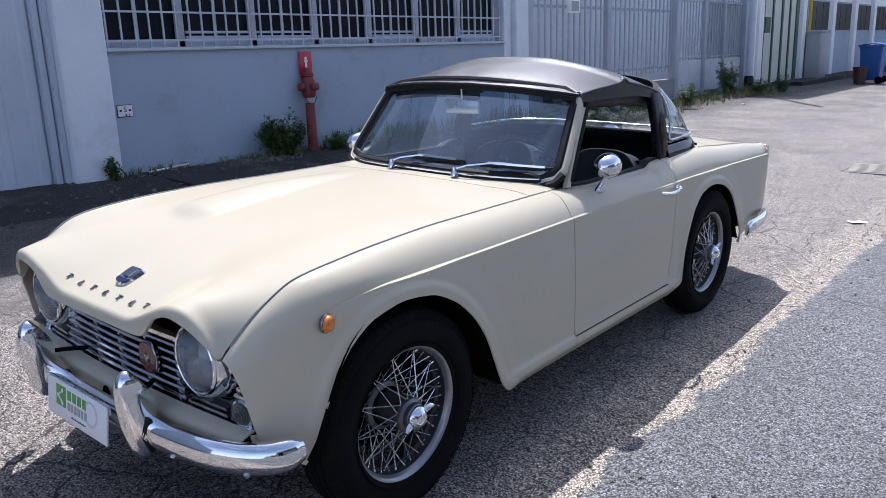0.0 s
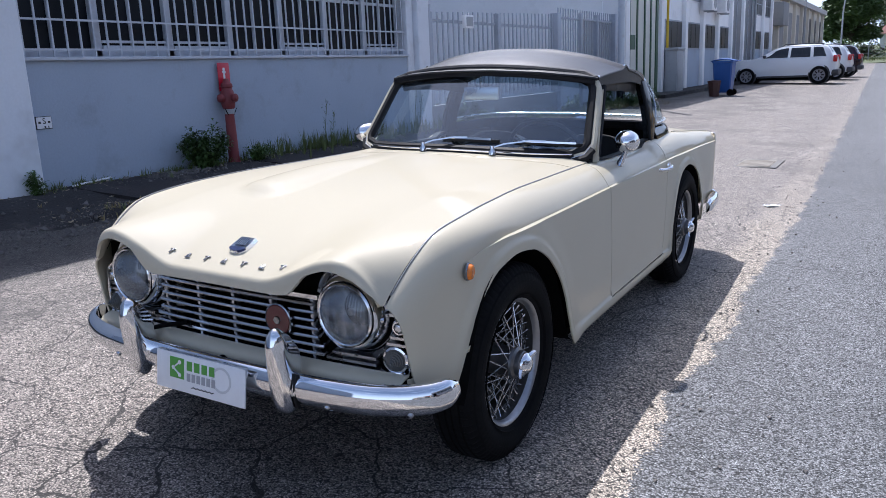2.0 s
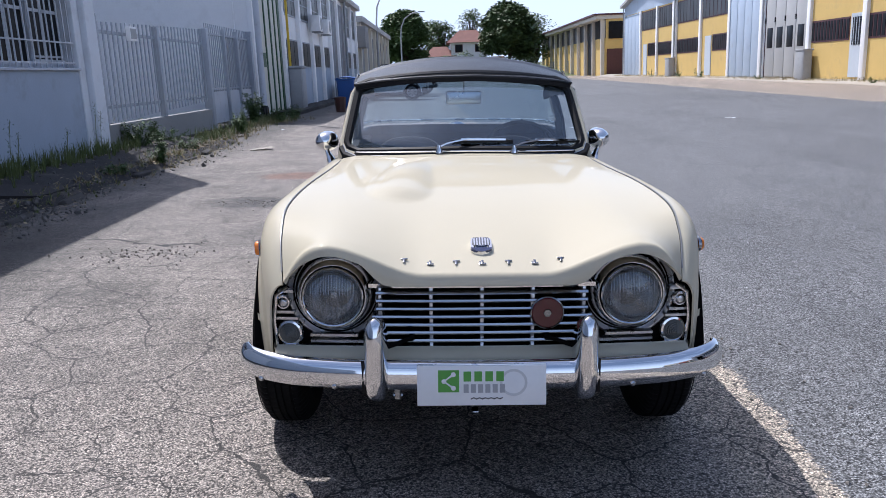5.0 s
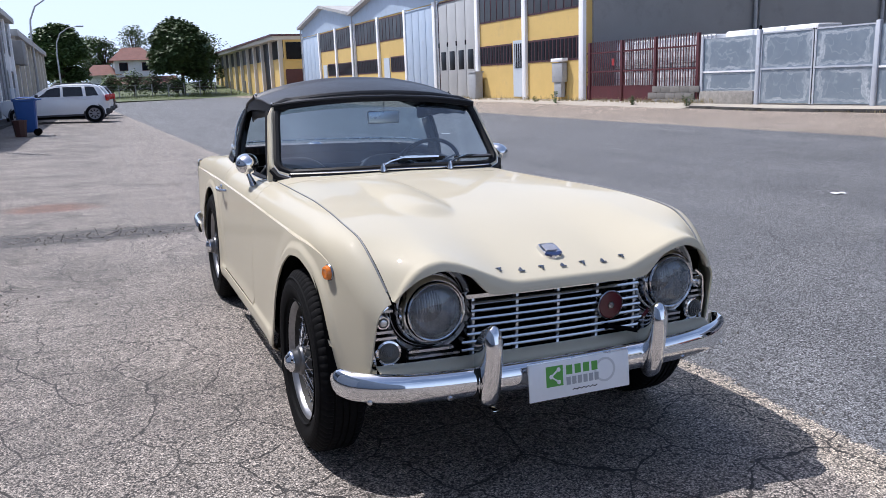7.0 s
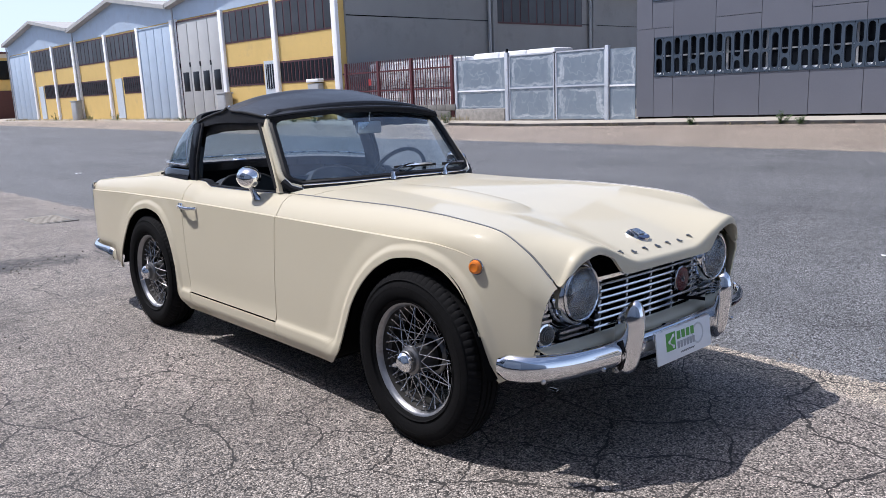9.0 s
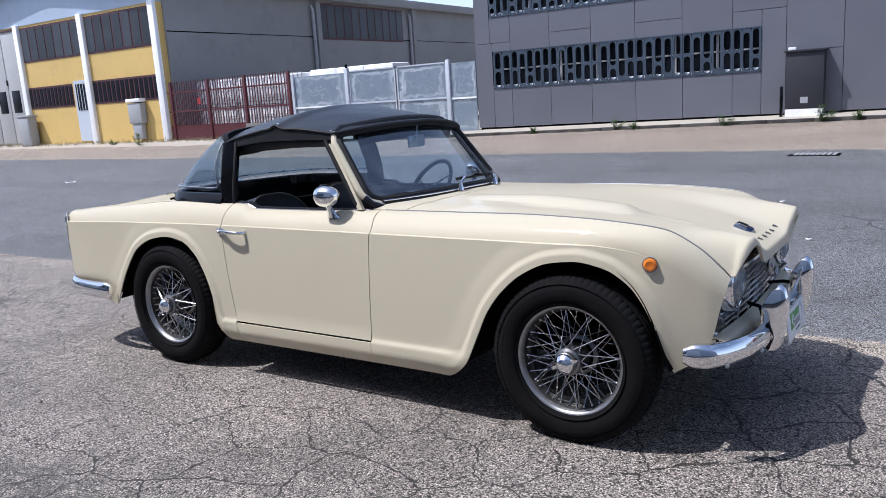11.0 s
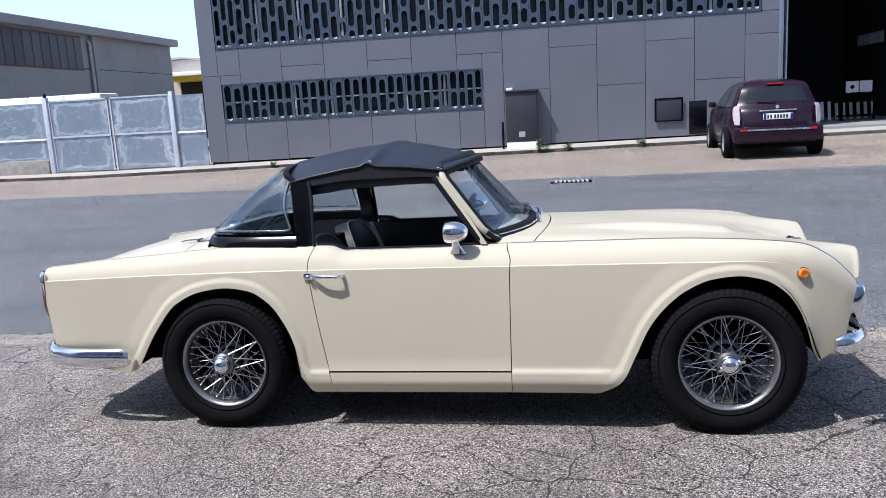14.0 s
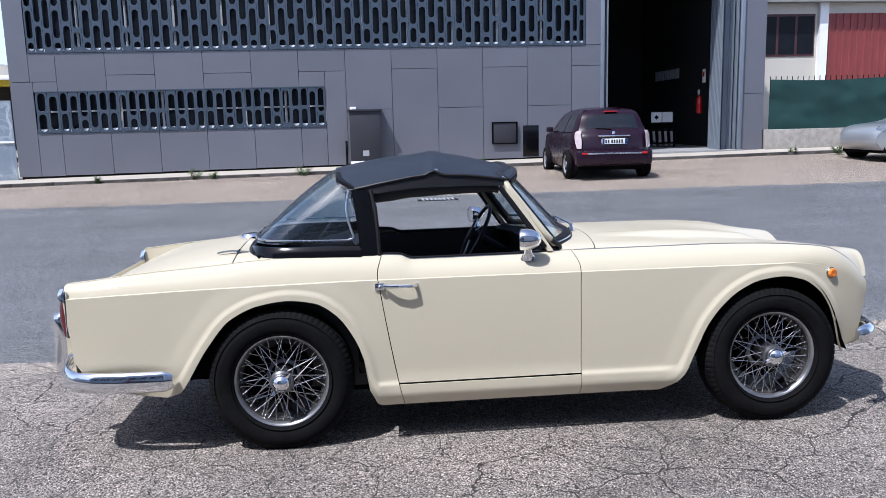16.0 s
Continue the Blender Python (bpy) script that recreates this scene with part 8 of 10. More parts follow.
def tuft(m, p, n, height, spread):
    """Grass blades from one root."""
    for _ in range(n):
        a, h = random.uniform(0, 2 * math.pi), height * random.uniform(0.45, 1.1)
        d = Vector((math.cos(a), math.sin(a), 0))
        s = Vector((-d.y, d.x, 0)) * random.uniform(0.002, 0.004) * (1 + height)
        r = random.uniform(0.1, 1) * spread
        b0 = Vector(p) + d * r * 0.25
        b1 = b0 + d * r * 0.35 + Vector((0, 0, h * 0.6))
        b2 = b0 + d * r + Vector((0, 0, h * random.uniform(0.75, 1)))
        m.add([b0 - s, b0 + s, b1 + s * 0.8, b1 - s * 0.8, b2], [(0, 1, 2, 3), (3, 2, 4)])


def broadleaf_tree(name, m, height, radius, leaves, mat, label, trunk_h=0.25, leaf_size=0.55):
    t = thing(name, m, label, "tree", "trees at the end of the road")
    tr = Mesh()
    top = Vector((random.uniform(-0.3, 0.3), random.uniform(-0.3, 0.3), height * 0.7))
    tr.tube([(0, 0, -0.2), (0.05, 0, height * 0.15), (0.1, 0.05, height * 0.4), top], [0.30 * height / 10, 0.24 * height / 10, 0.17 * height / 10, 0.05], 10)
    clumps = []
    for _ in range(64):
        a, e = random.uniform(0, 2 * math.pi), random.uniform(-0.5, 1.3)
        r = radius * random.uniform(0.45, 0.85)
        c = Vector((math.cos(a) * math.cos(e) * r, math.sin(a) * math.cos(e) * r, height * (trunk_h + (1 - trunk_h) * 0.48) + math.sin(e) * height * (1 - trunk_h) * 0.40))
        clumps.append((c, radius * random.uniform(0.28, 0.46)))
        tr.tube([(0.1, 0.05, height * random.uniform(0.25, 0.5)), c * 0.5 + Vector((0, 0, height * 0.25)), c], [0.08, 0.05, 0.02], 6)
    part("trunk", tr, M_BARK, t)
    cr = Mesh()
    for _ in range(leaves):
        c, r = random.choice(clumps)
        d = Vector((random.gauss(0, 1), random.gauss(0, 1), random.gauss(0, 1))).normalized() * r * random.uniform(0.55, 1.05) ** 0.6
        d.z *= 0.8
        leaf(cr, c + d, leaf_size * random.uniform(0.6, 1.2), wide=0.8)
    part("crown", cr, mat, t, smooth=0)
    return t


broadleaf_tree("tree", pose(-5.2, 115, 0), 10.3, 3.6, 22000, M_LEAF_DARK, "dark full-crowned broadleaf tree at the road end", 0.08, 0.62)
broadleaf_tree("tree", pose(9.2, 105, 0), 10.2, 3.7, 22000, M_LEAF_DARK, "dark full-crowned broadleaf tree at the road end", 0.08, 0.62)
broadleaf_tree("tree", pose(-1.8, 150, 0), 11.5, 3.0, 1500, M_LEAF_PALE, "pale slender tree behind the house", 0.2)
broadleaf_tree("tree", pose(0.6, 140, 0), 10.2, 2.9, 1700, M_LEAF_DARK, "dark conifer behind the house", 0.2)
broadleaf_tree("tree", pose(6.6, 165, 0), 14.5, 3.2, 1500, M_LEAF_PALE, "pale slender tree behind the house", 0.25)
broadleaf_tree("tree", pose(17.5, 150, 0), 11.5, 4.2, 1500, M_LEAF_PALE, "pale tree beyond the sheds", 0.25)
broadleaf_tree("tree", pose(14.6, 120, 0), 7.0, 2.6, 1400, M_LEAF_DARK, "small dark tree beside the sheds", 0.15)
for x, y, h, r in ((0.6, 104, 3.4, 1.5), (3.2, 105, 3.8, 1.9), (5.6, 105, 3.2, 1.8), (-2.6, 104, 2.6, 1.7), (8.2, 103, 3.0, 1.7), (11.6, 104, 3.2, 1.9), (-5.2, 103, 2.8, 1.8)):
    broadleaf_tree("shrub", pose(x, y, 0), h, r, 700, random.choice((M_LEAF_DARK, M_WEED)), "green garden shrub behind the wire fence", 0.02, 0.35)
random.seed(12)
m = Mesh()
for _ in range(2600):
    x, y = random.uniform(-14, 16), random.uniform(97, 103)
    tuft(m, (x, y, 0.0), 3, random.uniform(0.3, 0.9) * (1 + (y - 97) / 6), 0.4)
tagged(part("verge_grass", m, M_GRASS, smooth=0), "rough green verge at the road end", "grass", kind="stuff")
structure("verge", Mesh().grid([[(x, y, 0.14 + 0.05 * (y - 96)) for x in steps(-60, 80, 20)] for y in (95.5, 99, 104, 140)], flip=True), leaf_material("verge_soil", (0.10, 0.13, 0.045)), "green verge", "grass", smooth=60)


def house():
    h = tagged(new("house"), "white two-storey house with red tiled hip roofs", "house")
    h.matrix_basis = pose(3.2, 122, -0.4)
    white = M_WHITE_WALL
    part("wall", Mesh().box((-1.5, 0, 0), (4.0, 8, 6.0)), white, h, smooth=0)
    part("wing_wall", Mesh().box((-5.2, 0.5, 0), (-1.5, 8, 4.0)), white, h, smooth=0)
    part("porch_wall", Mesh().box((-2.6, -2.4, 0), (6.6, 0, 2.6)), white, h, smooth=0)

    def hip(x0, x1, y0, y1, z0, z1):
        xm = (x1 - x0) * 0.3
        ym = (y0 + y1) / 2
        m = Mesh().add([(x0, y0, z0), (x1, y0, z0), (x1, y1, z0), (x0, y1, z0), (x0 + xm, ym, z1), (x1 - xm, ym, z1)], [(0, 1, 5, 4), (1, 2, 5), (2, 3, 4, 5), (3, 0, 4), (3, 2, 1, 0)])
        return m
    part("roof", hip(-2.2, 4.7, -0.8, 8.8, 6.0, 8.0), M_ROOF_TILE, h, "red tiled roof", smooth=0)
    part("wing_roof", hip(-5.9, -0.6, -0.3, 8.5, 4.0, 5.6), M_ROOF_TILE, h, "red tiled roof", smooth=0)
    part("porch_roof", Mesh().add([(-3.2, -3.1, 2.6), (7.4, -3.1, 2.6), (6.6, 0.2, 3.7), (-2.6, 0.2, 3.7)], [(0, 1, 2, 3)]), M_ROOF_TILE, h, "red tiled lean-to", smooth=0)
    for x in (-0.9, 2.2):
        w = part("window", Mesh().box((x, -0.06, 4.5), (x + 1.2, 0.02, 5.7)), M_BROWN_FRAME, h, smooth=0)
        part("pane", Mesh().box((x + 0.1, -0.08, 4.6), (x + 1.1, -0.05, 5.6)), M_PANE, w, smooth=0)
    for x in (-4.9, -1.4, 4.0):
        y = 0.44 if x < -3 else -2.46
        w = part("window", Mesh().box((x, y, 1.0), (x + 1.4, y + 0.08, 2.1)), M_BROWN_FRAME, h, smooth=0)
        part("pane", Mesh().box((x + 0.1, y - 0.02, 1.1), (x + 1.3, y + 0.01, 2.0)), M_PANE, w, smooth=0)
    part("aerial", Mesh().tube([(5.0, 4, 6.5), (5.0, 4, 9.4)], 0.03, 5).tube([(4.4, 4, 9.2), (5.6, 4, 9.2)], 0.02, 5).tube([(4.6, 4, 8.9), (5.4, 4, 8.9)], 0.02, 5), M_GREY_BOX, h)


house()
wf = tagged(new("wire_fence"), "wire mesh fence with concrete posts", "fence")
for k in range(16):
    part("post", Mesh().box((-12 + 1.9 * k, 101.5, 0), (-11.88 + 1.9 * k, 101.6, 2.0)), M_GREY_CONC, wf, smooth=0)
for z in (0.7, 1.1, 1.5, 1.9):
    part("wire", Mesh().tube([(-12, 101.5, z), (17, 101.5, z)], 0.012, 4), M_GREY_BOX, wf)

# street lamps and the bare pole
for x, y in ((-4.9, 60.0), (-4.4, 88.0)):
    lp = thing("street_lamp", pose(x, y, 0), "tall grey street lamp with curved arm", "street lamp", "street lamps")
    part("pole", Mesh().tube([(0, 0, 0), (0, 0, 5.2), (0.10, 0, 6.3), (0.5, 0, 7.2), (1.3, 0, 7.75), (2.2, 0, 7.9)], [0.09, 0.07, 0.06, 0.055, 0.05, 0.045], 10), M_GREY_BOX, lp)
    part("lantern", Mesh().box((2.1, -0.12, 7.84), (2.8, 0.12, 7.98), bevel=0.04), M_GREY_BOX, lp)
pl = thing("pole", pose(-4.72, 18.0, 0.14, 0, 0, 0), "slim grey utility pole with black foot", "pole")
part("shaft", Mesh().lathe([(0.085, 0.35), (0.078, 4.0), (0.07, 7.0)], None, 14), M_STEEL_PAINT, pl)
part("foot", Mesh().lathe([(0.115, 0), (0.115, 0.34), (0.09, 0.40)], None, 14), M_GLOSS_BLACK, pl, "black foot sleeve")


# ---- hydrant, sign, marks on the left wall ----
def hydrant():
    red = surface("faded_red_paint", (0.20, 0.034, 0.036), 0.55, var=0.2, scale=10, fine=60, bump=0.001, dirt=((0.18, 0.08, 0.07), 0.5, 12))
    h = thing("fire_hydrant", pose(-5.03, 4.52, 0.25, -1.0, -1.5, 0), "faded red pillar hydrant leaning beside the wall", "hydrant")
    part("column", Mesh().lathe([(0.075, 0), (0.070, 0.02), (0.062, 0.06), (0.056, 0.40), (0.052, 0.56), (0.056, 0.57)], None, 24), red, h)
    part("collar", Mesh().lathe([(0.057, 0.555), (0.059, 0.56), (0.059, 0.61), (0.057, 0.615)], None, 24, cap=False), M_GREY_BOX, h, "pale worn collar")
    part("head", Mesh().lathe([(0.058, 0.61), (0.072, 0.63), (0.080, 0.68), (0.083, 0.74), (0.076, 0.80), (0.060, 0.83), (0.058, 0.85), (0.068, 0.86), (0.066, 0.89), (0.045, 0.91), (0.030, 0.95), (0.0, 0.96)], None, 28, cap=False), red, h)
    for a in (90, -90, 0):
        o = part("outlet", Mesh().lathe([(0.030, 0.06), (0.034, 0.085), (0.046, 0.09), (0.046, 0.125), (0.036, 0.13), (0.020, 0.145), (0.0, 0.146)], Matrix.Translation((0, 0, 0.735)) @ pose(0, 0, 0, 0, 90, a), 20), red, h)
    part("chain", Mesh().tube([(0.03, -0.09 + 0.18 * t, 0.62 - 0.10 * math.sin(math.pi * t)) for t in steps(0, 1, 14)], 0.005, 6), M_UNDER, h, "dark slack chain")
    plate = part("sign_plate", Mesh().box((-0.004, -0.095, 0.86), (0.004, 0.085, 1.18), bevel=0.003), surface("red_sign_enamel", (0.50, 0.012, 0.035), 0.35, var=0.06), h, "flat red hydrant sign", at=pose(-0.050, 0.030, -0.045))
    part("pictogram", Mesh().box((0.0045, -0.018, 0.985), (0.006, 0.010, 1.09)).box((0.0045, -0.032, 0.965), (0.006, 0.024, 0.985)).box((0.0045, -0.030, 1.065), (0.006, 0.022, 1.085)).lathe([(0.020, 0), (0.0, 0.001)], Matrix.Translation((0.0050, -0.004, 1.105)) @ pose(0, 0, 0, 0, 90, 0), 12), M_WHITE, plate, "white hydrant pictogram", smooth=0)


hydrant()
sg = thing("wall_sign", pose(X_LEFT + 0.006, 2.31, 0.875), "small white enamel pipe marker sign on the wall", "sign")
part("rim", Mesh().box((-0.006, -0.080, -0.058), (0.003, 0.080, 0.058), bevel=0.002), M_BLACK_PRINT, sg, "black rim")
part("plate", Mesh().box((0.003, -0.074, -0.052), (0.0065, 0.074, 0.052)), M_WHITE, sg, smooth=0)
font = bpy.data.curves.new("letter", "FONT")
font.body, font.size, font.extrude, font.align_x = "S", 0.075, 0.0006, "CENTER"
tmp = bpy.data.objects.new("letter", font)
scene.collection.objects.link(tmp)
me = bpy.data.meshes.new_from_object(tmp)
bpy.data.objects.remove(tmp)
me.materials.append(M_BLACK_PRINT)
part("letter", me, None, sg, "black letter S", at=Matrix.Translation((0.0075, 0.0, -0.010)) @ pose(0, 0, 0, 90, 0, 90))
for y, z, n in ((-0.058, 0.004, 3), (0.036, 0.004, 3), (-0.004, -0.038, 2), (0.034, -0.038, 1)):
    part("bar", Mesh().box((0.0066, y, z - 0.010), (0.0078, y + 0.008 * n, z + 0.008)), M_BLACK_PRINT, sg, smooth=0)
lampu = thing("ceiling_lamp", pose(-7.0, 3.75, 2.35), "white strip lamp hanging inside the workshop", "lamp")
part("housing", Mesh().box((-0.06, -0.35, 0), (0.06, 0.35, 0.10), bevel=0.02), M_WHITE, lampu)

# covers and litter on the pavement
st = thing("white_stick", pose(-5.04, 2.64, 0.282, 0, 0, 13), "pale stick lying on the pavement", "stick")
part("shaft", Mesh().rod((0, -0.25, 0), (0.02, 0.25, 0.012), 0.009), M_WHITE_WALL, st)
for x, y, w in ((5.28, 2.86, 0.13), (0.78, 4.80, 0.12), (6.0, 14.0, 0.2), (0.86, -1.3, 0.06), (2.6, 13.5, 0.10), (-3.6, 14.6, 0.12), (5.2, 0.3, 0.05), (3.4, -0.2, 0.04)):
    lt = thing("litter", pose(x, y, ground_height(x, y) + 0.004, 0, 0, random.uniform(0, 180)), "scrap of white paper lying flat on the road", "litter", "paper scraps")
    part("scrap", Mesh().sheet([[(w * (u - 0.5) * (1 + 0.3 * noise.noise((v * 3, u, x))), w * 0.6 * (v - 0.5), 0.006 + 0.012 * noise.noise((u * 3, v * 3, y))) for v in steps(0, 1, 4)] for u in steps(0, 1, 6)], 0.002), M_WHITE, lt)
for x, y in ((0.25, 7.5), (9.6, 0.6)):
    dr = thing("drain_grate", pose(x, y, ground_height(x, y) + 0.004), "iron drain grate set in the asphalt", "grate")
    part("frame", Mesh().box((-0.25, -0.35, -0.02), (0.25, 0.35, 0.002)), M_BLOCK if x < 2 else M_UNDER, dr, smooth=0)
    for k in range(8):
        part("slat", Mesh().box((-0.18, -0.29 + 0.075 * k, 0.002), (0.18, -0.25 + 0.075 * k, 0.008)), M_CONCRETE if x < 2 else M_GREY_BOX, dr, smooth=0)

bd = thing("broken_board", pose(-3.05, 10.05, ground_height(-3.05, 10.05) + 0.005, 0, 0, 20), "flattened pale scrap of board on the asphalt", "board")
part("board", Mesh().sheet([[(0.36 * (u - 0.5), 0.20 * (v - 0.5) * (1 + 0.4 * noise.noise((u * 4, 0, 3))), 0.012 + 0.02 * noise.noise((u * 3, v * 2, 8)) + 0.02 * u) for v in steps(0, 1, 5)] for u in steps(0, 1, 10)], 0.006), surface("weathered_board", (0.34, 0.31, 0.26), 0.9, var=0.3, scale=9, fine=50), bd)

# ---- weeds ----
random.seed(21)


def bush(x, y, z, h, r, n, mat=None, label="dark green leafy weed bush against the wall"):
    b = thing("weed_bush", pose(x, y, z), label, "bush", "weeds by the wall")
    st = Mesh()
    lf = Mesh()
    for _ in range(max(int(n / 40), 5)):
        a = random.uniform(0, 2 * math.pi)
        rr = r * math.sqrt(random.random())
        tip = Vector((math.cos(a) * rr, math.sin(a) * rr, h * random.uniform(0.55, 1.0) * (1 - 0.35 * (rr / r) ** 2)))
        st.tube([(0.2 * tip.x, 0.2 * tip.y, 0), (0.6 * tip.x, 0.6 * tip.y, tip.z * 0.5), tip], [0.006, 0.004, 0.002], 5)
        for _ in range(80):
            t = random.uniform(0.10, 1.0)
            p = Vector((tip.x * (0.2 + 0.8 * t), tip.y * (0.2 + 0.8 * t), tip.z * t))
            leaf(lf, p + Vector((random.gauss(0, 0.02), random.gauss(0, 0.02), random.gauss(0, 0.015))), random.uniform(0.03, 0.075) * (0.6 + h), wide=0.42)
    part("stems", st, M_WEED, b)
    part("leaves", lf, mat or M_WEED, b, smooth=0)


bush(-4.93, 4.00, 0.25, 0.55, 0.29, 1300)
bush(-4.85, 4.75, 0.26, 0.22, 0.22, 400)
bush(-4.95, 2.02, 0.26, 0.24, 0.10, 160)
bush(-4.90, 9.75, 0.24, 0.5, 0.35, 600)
bush(-4.80, 10.8, 0.22, 0.35, 0.45, 500)
bush(-4.62, 16.4, 0.20, 0.85, 0.32, 700, label="tall green weed bush beside the gate post")
bush(-4.0, 18.3, 0.14, 0.45, 0.30, 420)
bush(-4.2, 17.3, 0.14, 0.40, 0.30, 420)
bush(-4.1, 13.1, 0.16, 0.55, 0.25, 420)
bush(-3.92, 7.9, 0.15, 0.42, 0.15, 320, label="upright green weed growing from the broken kerb")
bush(-3.95, 6.6, 0.15, 0.20, 0.22, 260, label="low green weed growing from the broken kerb")
bush(-4.00, 9.6, 0.15, 0.26, 0.25, 300, label="low green weed growing from the broken kerb")
for x, y, s in ((15.9, 5.6, 0.22), (16.05, 6.1, 0.3), (15.95, 3.4, 0.28), (16.0, 1.35, 0.45), (16.0, 0.6, 0.25), (15.9, -1.2, 0.3), (16.0, 8.4, 0.2), (16.1, -9.7, 0.22), (15.5, -10.6, 0.3), (15.3, -11.6, 0.3), (16.3, 17.9, 0.5), (16.2, 20.6, 0.35), (16.1, 25.6, 0.55), (16.2, 27.4, 0.3), (16.3, 38.5, 0.3), (16.2, 47.5, 0.7), (16.2, 52, 0.5), (16.2, 59, 0.6)):
    bush(x, y, ground_height(x, y) + 0.02, s, s * 0.7, 200, label="small green weed by the far kerb")
m = Mesh()
for _ in range(620):
    y = random.uniform(1.9, 9.6)
    near = y > 4.7 and random.random() < 0.8
    if not near and random.random() < 0.5:
        continue
    x = X_LEFT + 0.03 + abs(random.gauss(0, 0.12 if not near else 0.2))
    tuft(m, (x, y, pave_height(x, y) - 0.004), random.randint(4, 9), random.uniform(0.05, 0.12) + (random.uniform(0.05, 0.22) if near else 0), 0.08)
for _ in range(150):
    x, y = random.gauss(-3.9, 0.12), random.uniform(1.9, 11.4)
    tuft(m, (x, y, max(pave_height(x, y), ground_height(x, y)) - 0.004), random.randint(3, 7), random.uniform(0.03, 0.10), 0.06)
for _ in range(420):
    y = random.choice((random.gauss(12.6, 1.6), random.gauss(17.6, 0.7)))
    tuft(m, (random.gauss(-4.5, 0.25), y, 0.16), random.randint(4, 8), random.uniform(0.08, 0.32), 0.12)
tagged(part("wall_grass", m, M_GRASS, smooth=0), "ragged green grass along the wall and kerb", "grass", kind="stuff")
m = Mesh()
for _ in range(380):
    y = random.choice((random.gauss(12.4, 1.8), random.gauss(17.2, 0.8)))
    tuft(m, (random.gauss(-4.35, 0.3), y, 0.14), random.randint(4, 8), random.uniform(0.05, 0.18), 0.14)
for k in range(420):
    x, y = random.gauss(-3.98, 0.18), random.uniform(1.7, 11.4) if k < 170 else random.gauss(8.6, 1.4)
    tuft(m, (x, y, max(pave_height(x, y), ground_height(x, y)) - 0.004), random.randint(3, 6), random.uniform(0.03, 0.09), 0.08)
for _ in range(700):
    y = random.uniform(-13, 17)
    tuft(m, (X_RIGHT - 0.86 + random.gauss(0, 0.05), y, 0.12 + kerb_rise(y)), random.randint(3, 6), random.uniform(0.04, 0.14), 0.08)
for _ in range(1600):
    y = random.uniform(17, 72)
    tuft(m, (X_RIGHT - 0.5 + random.gauss(0, 0.25), y, 0.22), random.randint(3, 6), random.uniform(0.06, 0.28), 0.12)
tagged(part("dry_grass", m, M_DRY, smooth=0), "dry straw-coloured grass by the kerbs", "grass", kind="stuff")
# tall seed stalks by the wall
for y, h in ((6.15, 0.62), (6.3, 0.45), (7.5, 0.42), (8.4, 0.72), (8.55, 0.6)):
    sk = thing("seed_stalk", pose(-4.98, y, 0.26), "thin tall weed stalk gone to seed", "weed", "weeds by the wall")
    mm = Mesh().tube([(0, 0, 0), (0.01, 0.02, h * 0.5), (0.03, 0.06, h)], [0.004, 0.003, 0.002], 5)
    for k in range(9):
        t = 0.45 + 0.06 * k
        mm.tube([(0.02 * t, 0.05 * t, h * t), (0.02 * t + random.uniform(-0.04, 0.04), 0.05 * t + random.uniform(-0.07, 0.07), h * t + 0.06)], [0.002, 0.001], 4)
    part("stem", mm, M_GRASS, sk)
    ll = Mesh()
    for k in range(30):
        t = random.uniform(0.1, 1.0)
        leaf(ll, (0.02 * t + random.uniform(-0.03, 0.03), 0.05 * t + random.uniform(-0.06, 0.06), h * t), random.uniform(0.02, 0.045))
    part("leaves", ll, M_WEED, sk, smooth=0)


# ---- parked cars and bins ----
M_ALLOY = surface("alloy_rim", (0.26, 0.26, 0.28), 0.40, 0.3, var=0.05)
M_CAR_GLASS = surface("tinted_car_glass", (0.012, 0.014, 0.017), 0.08, var=0.2, scale=3, spec=0.6)

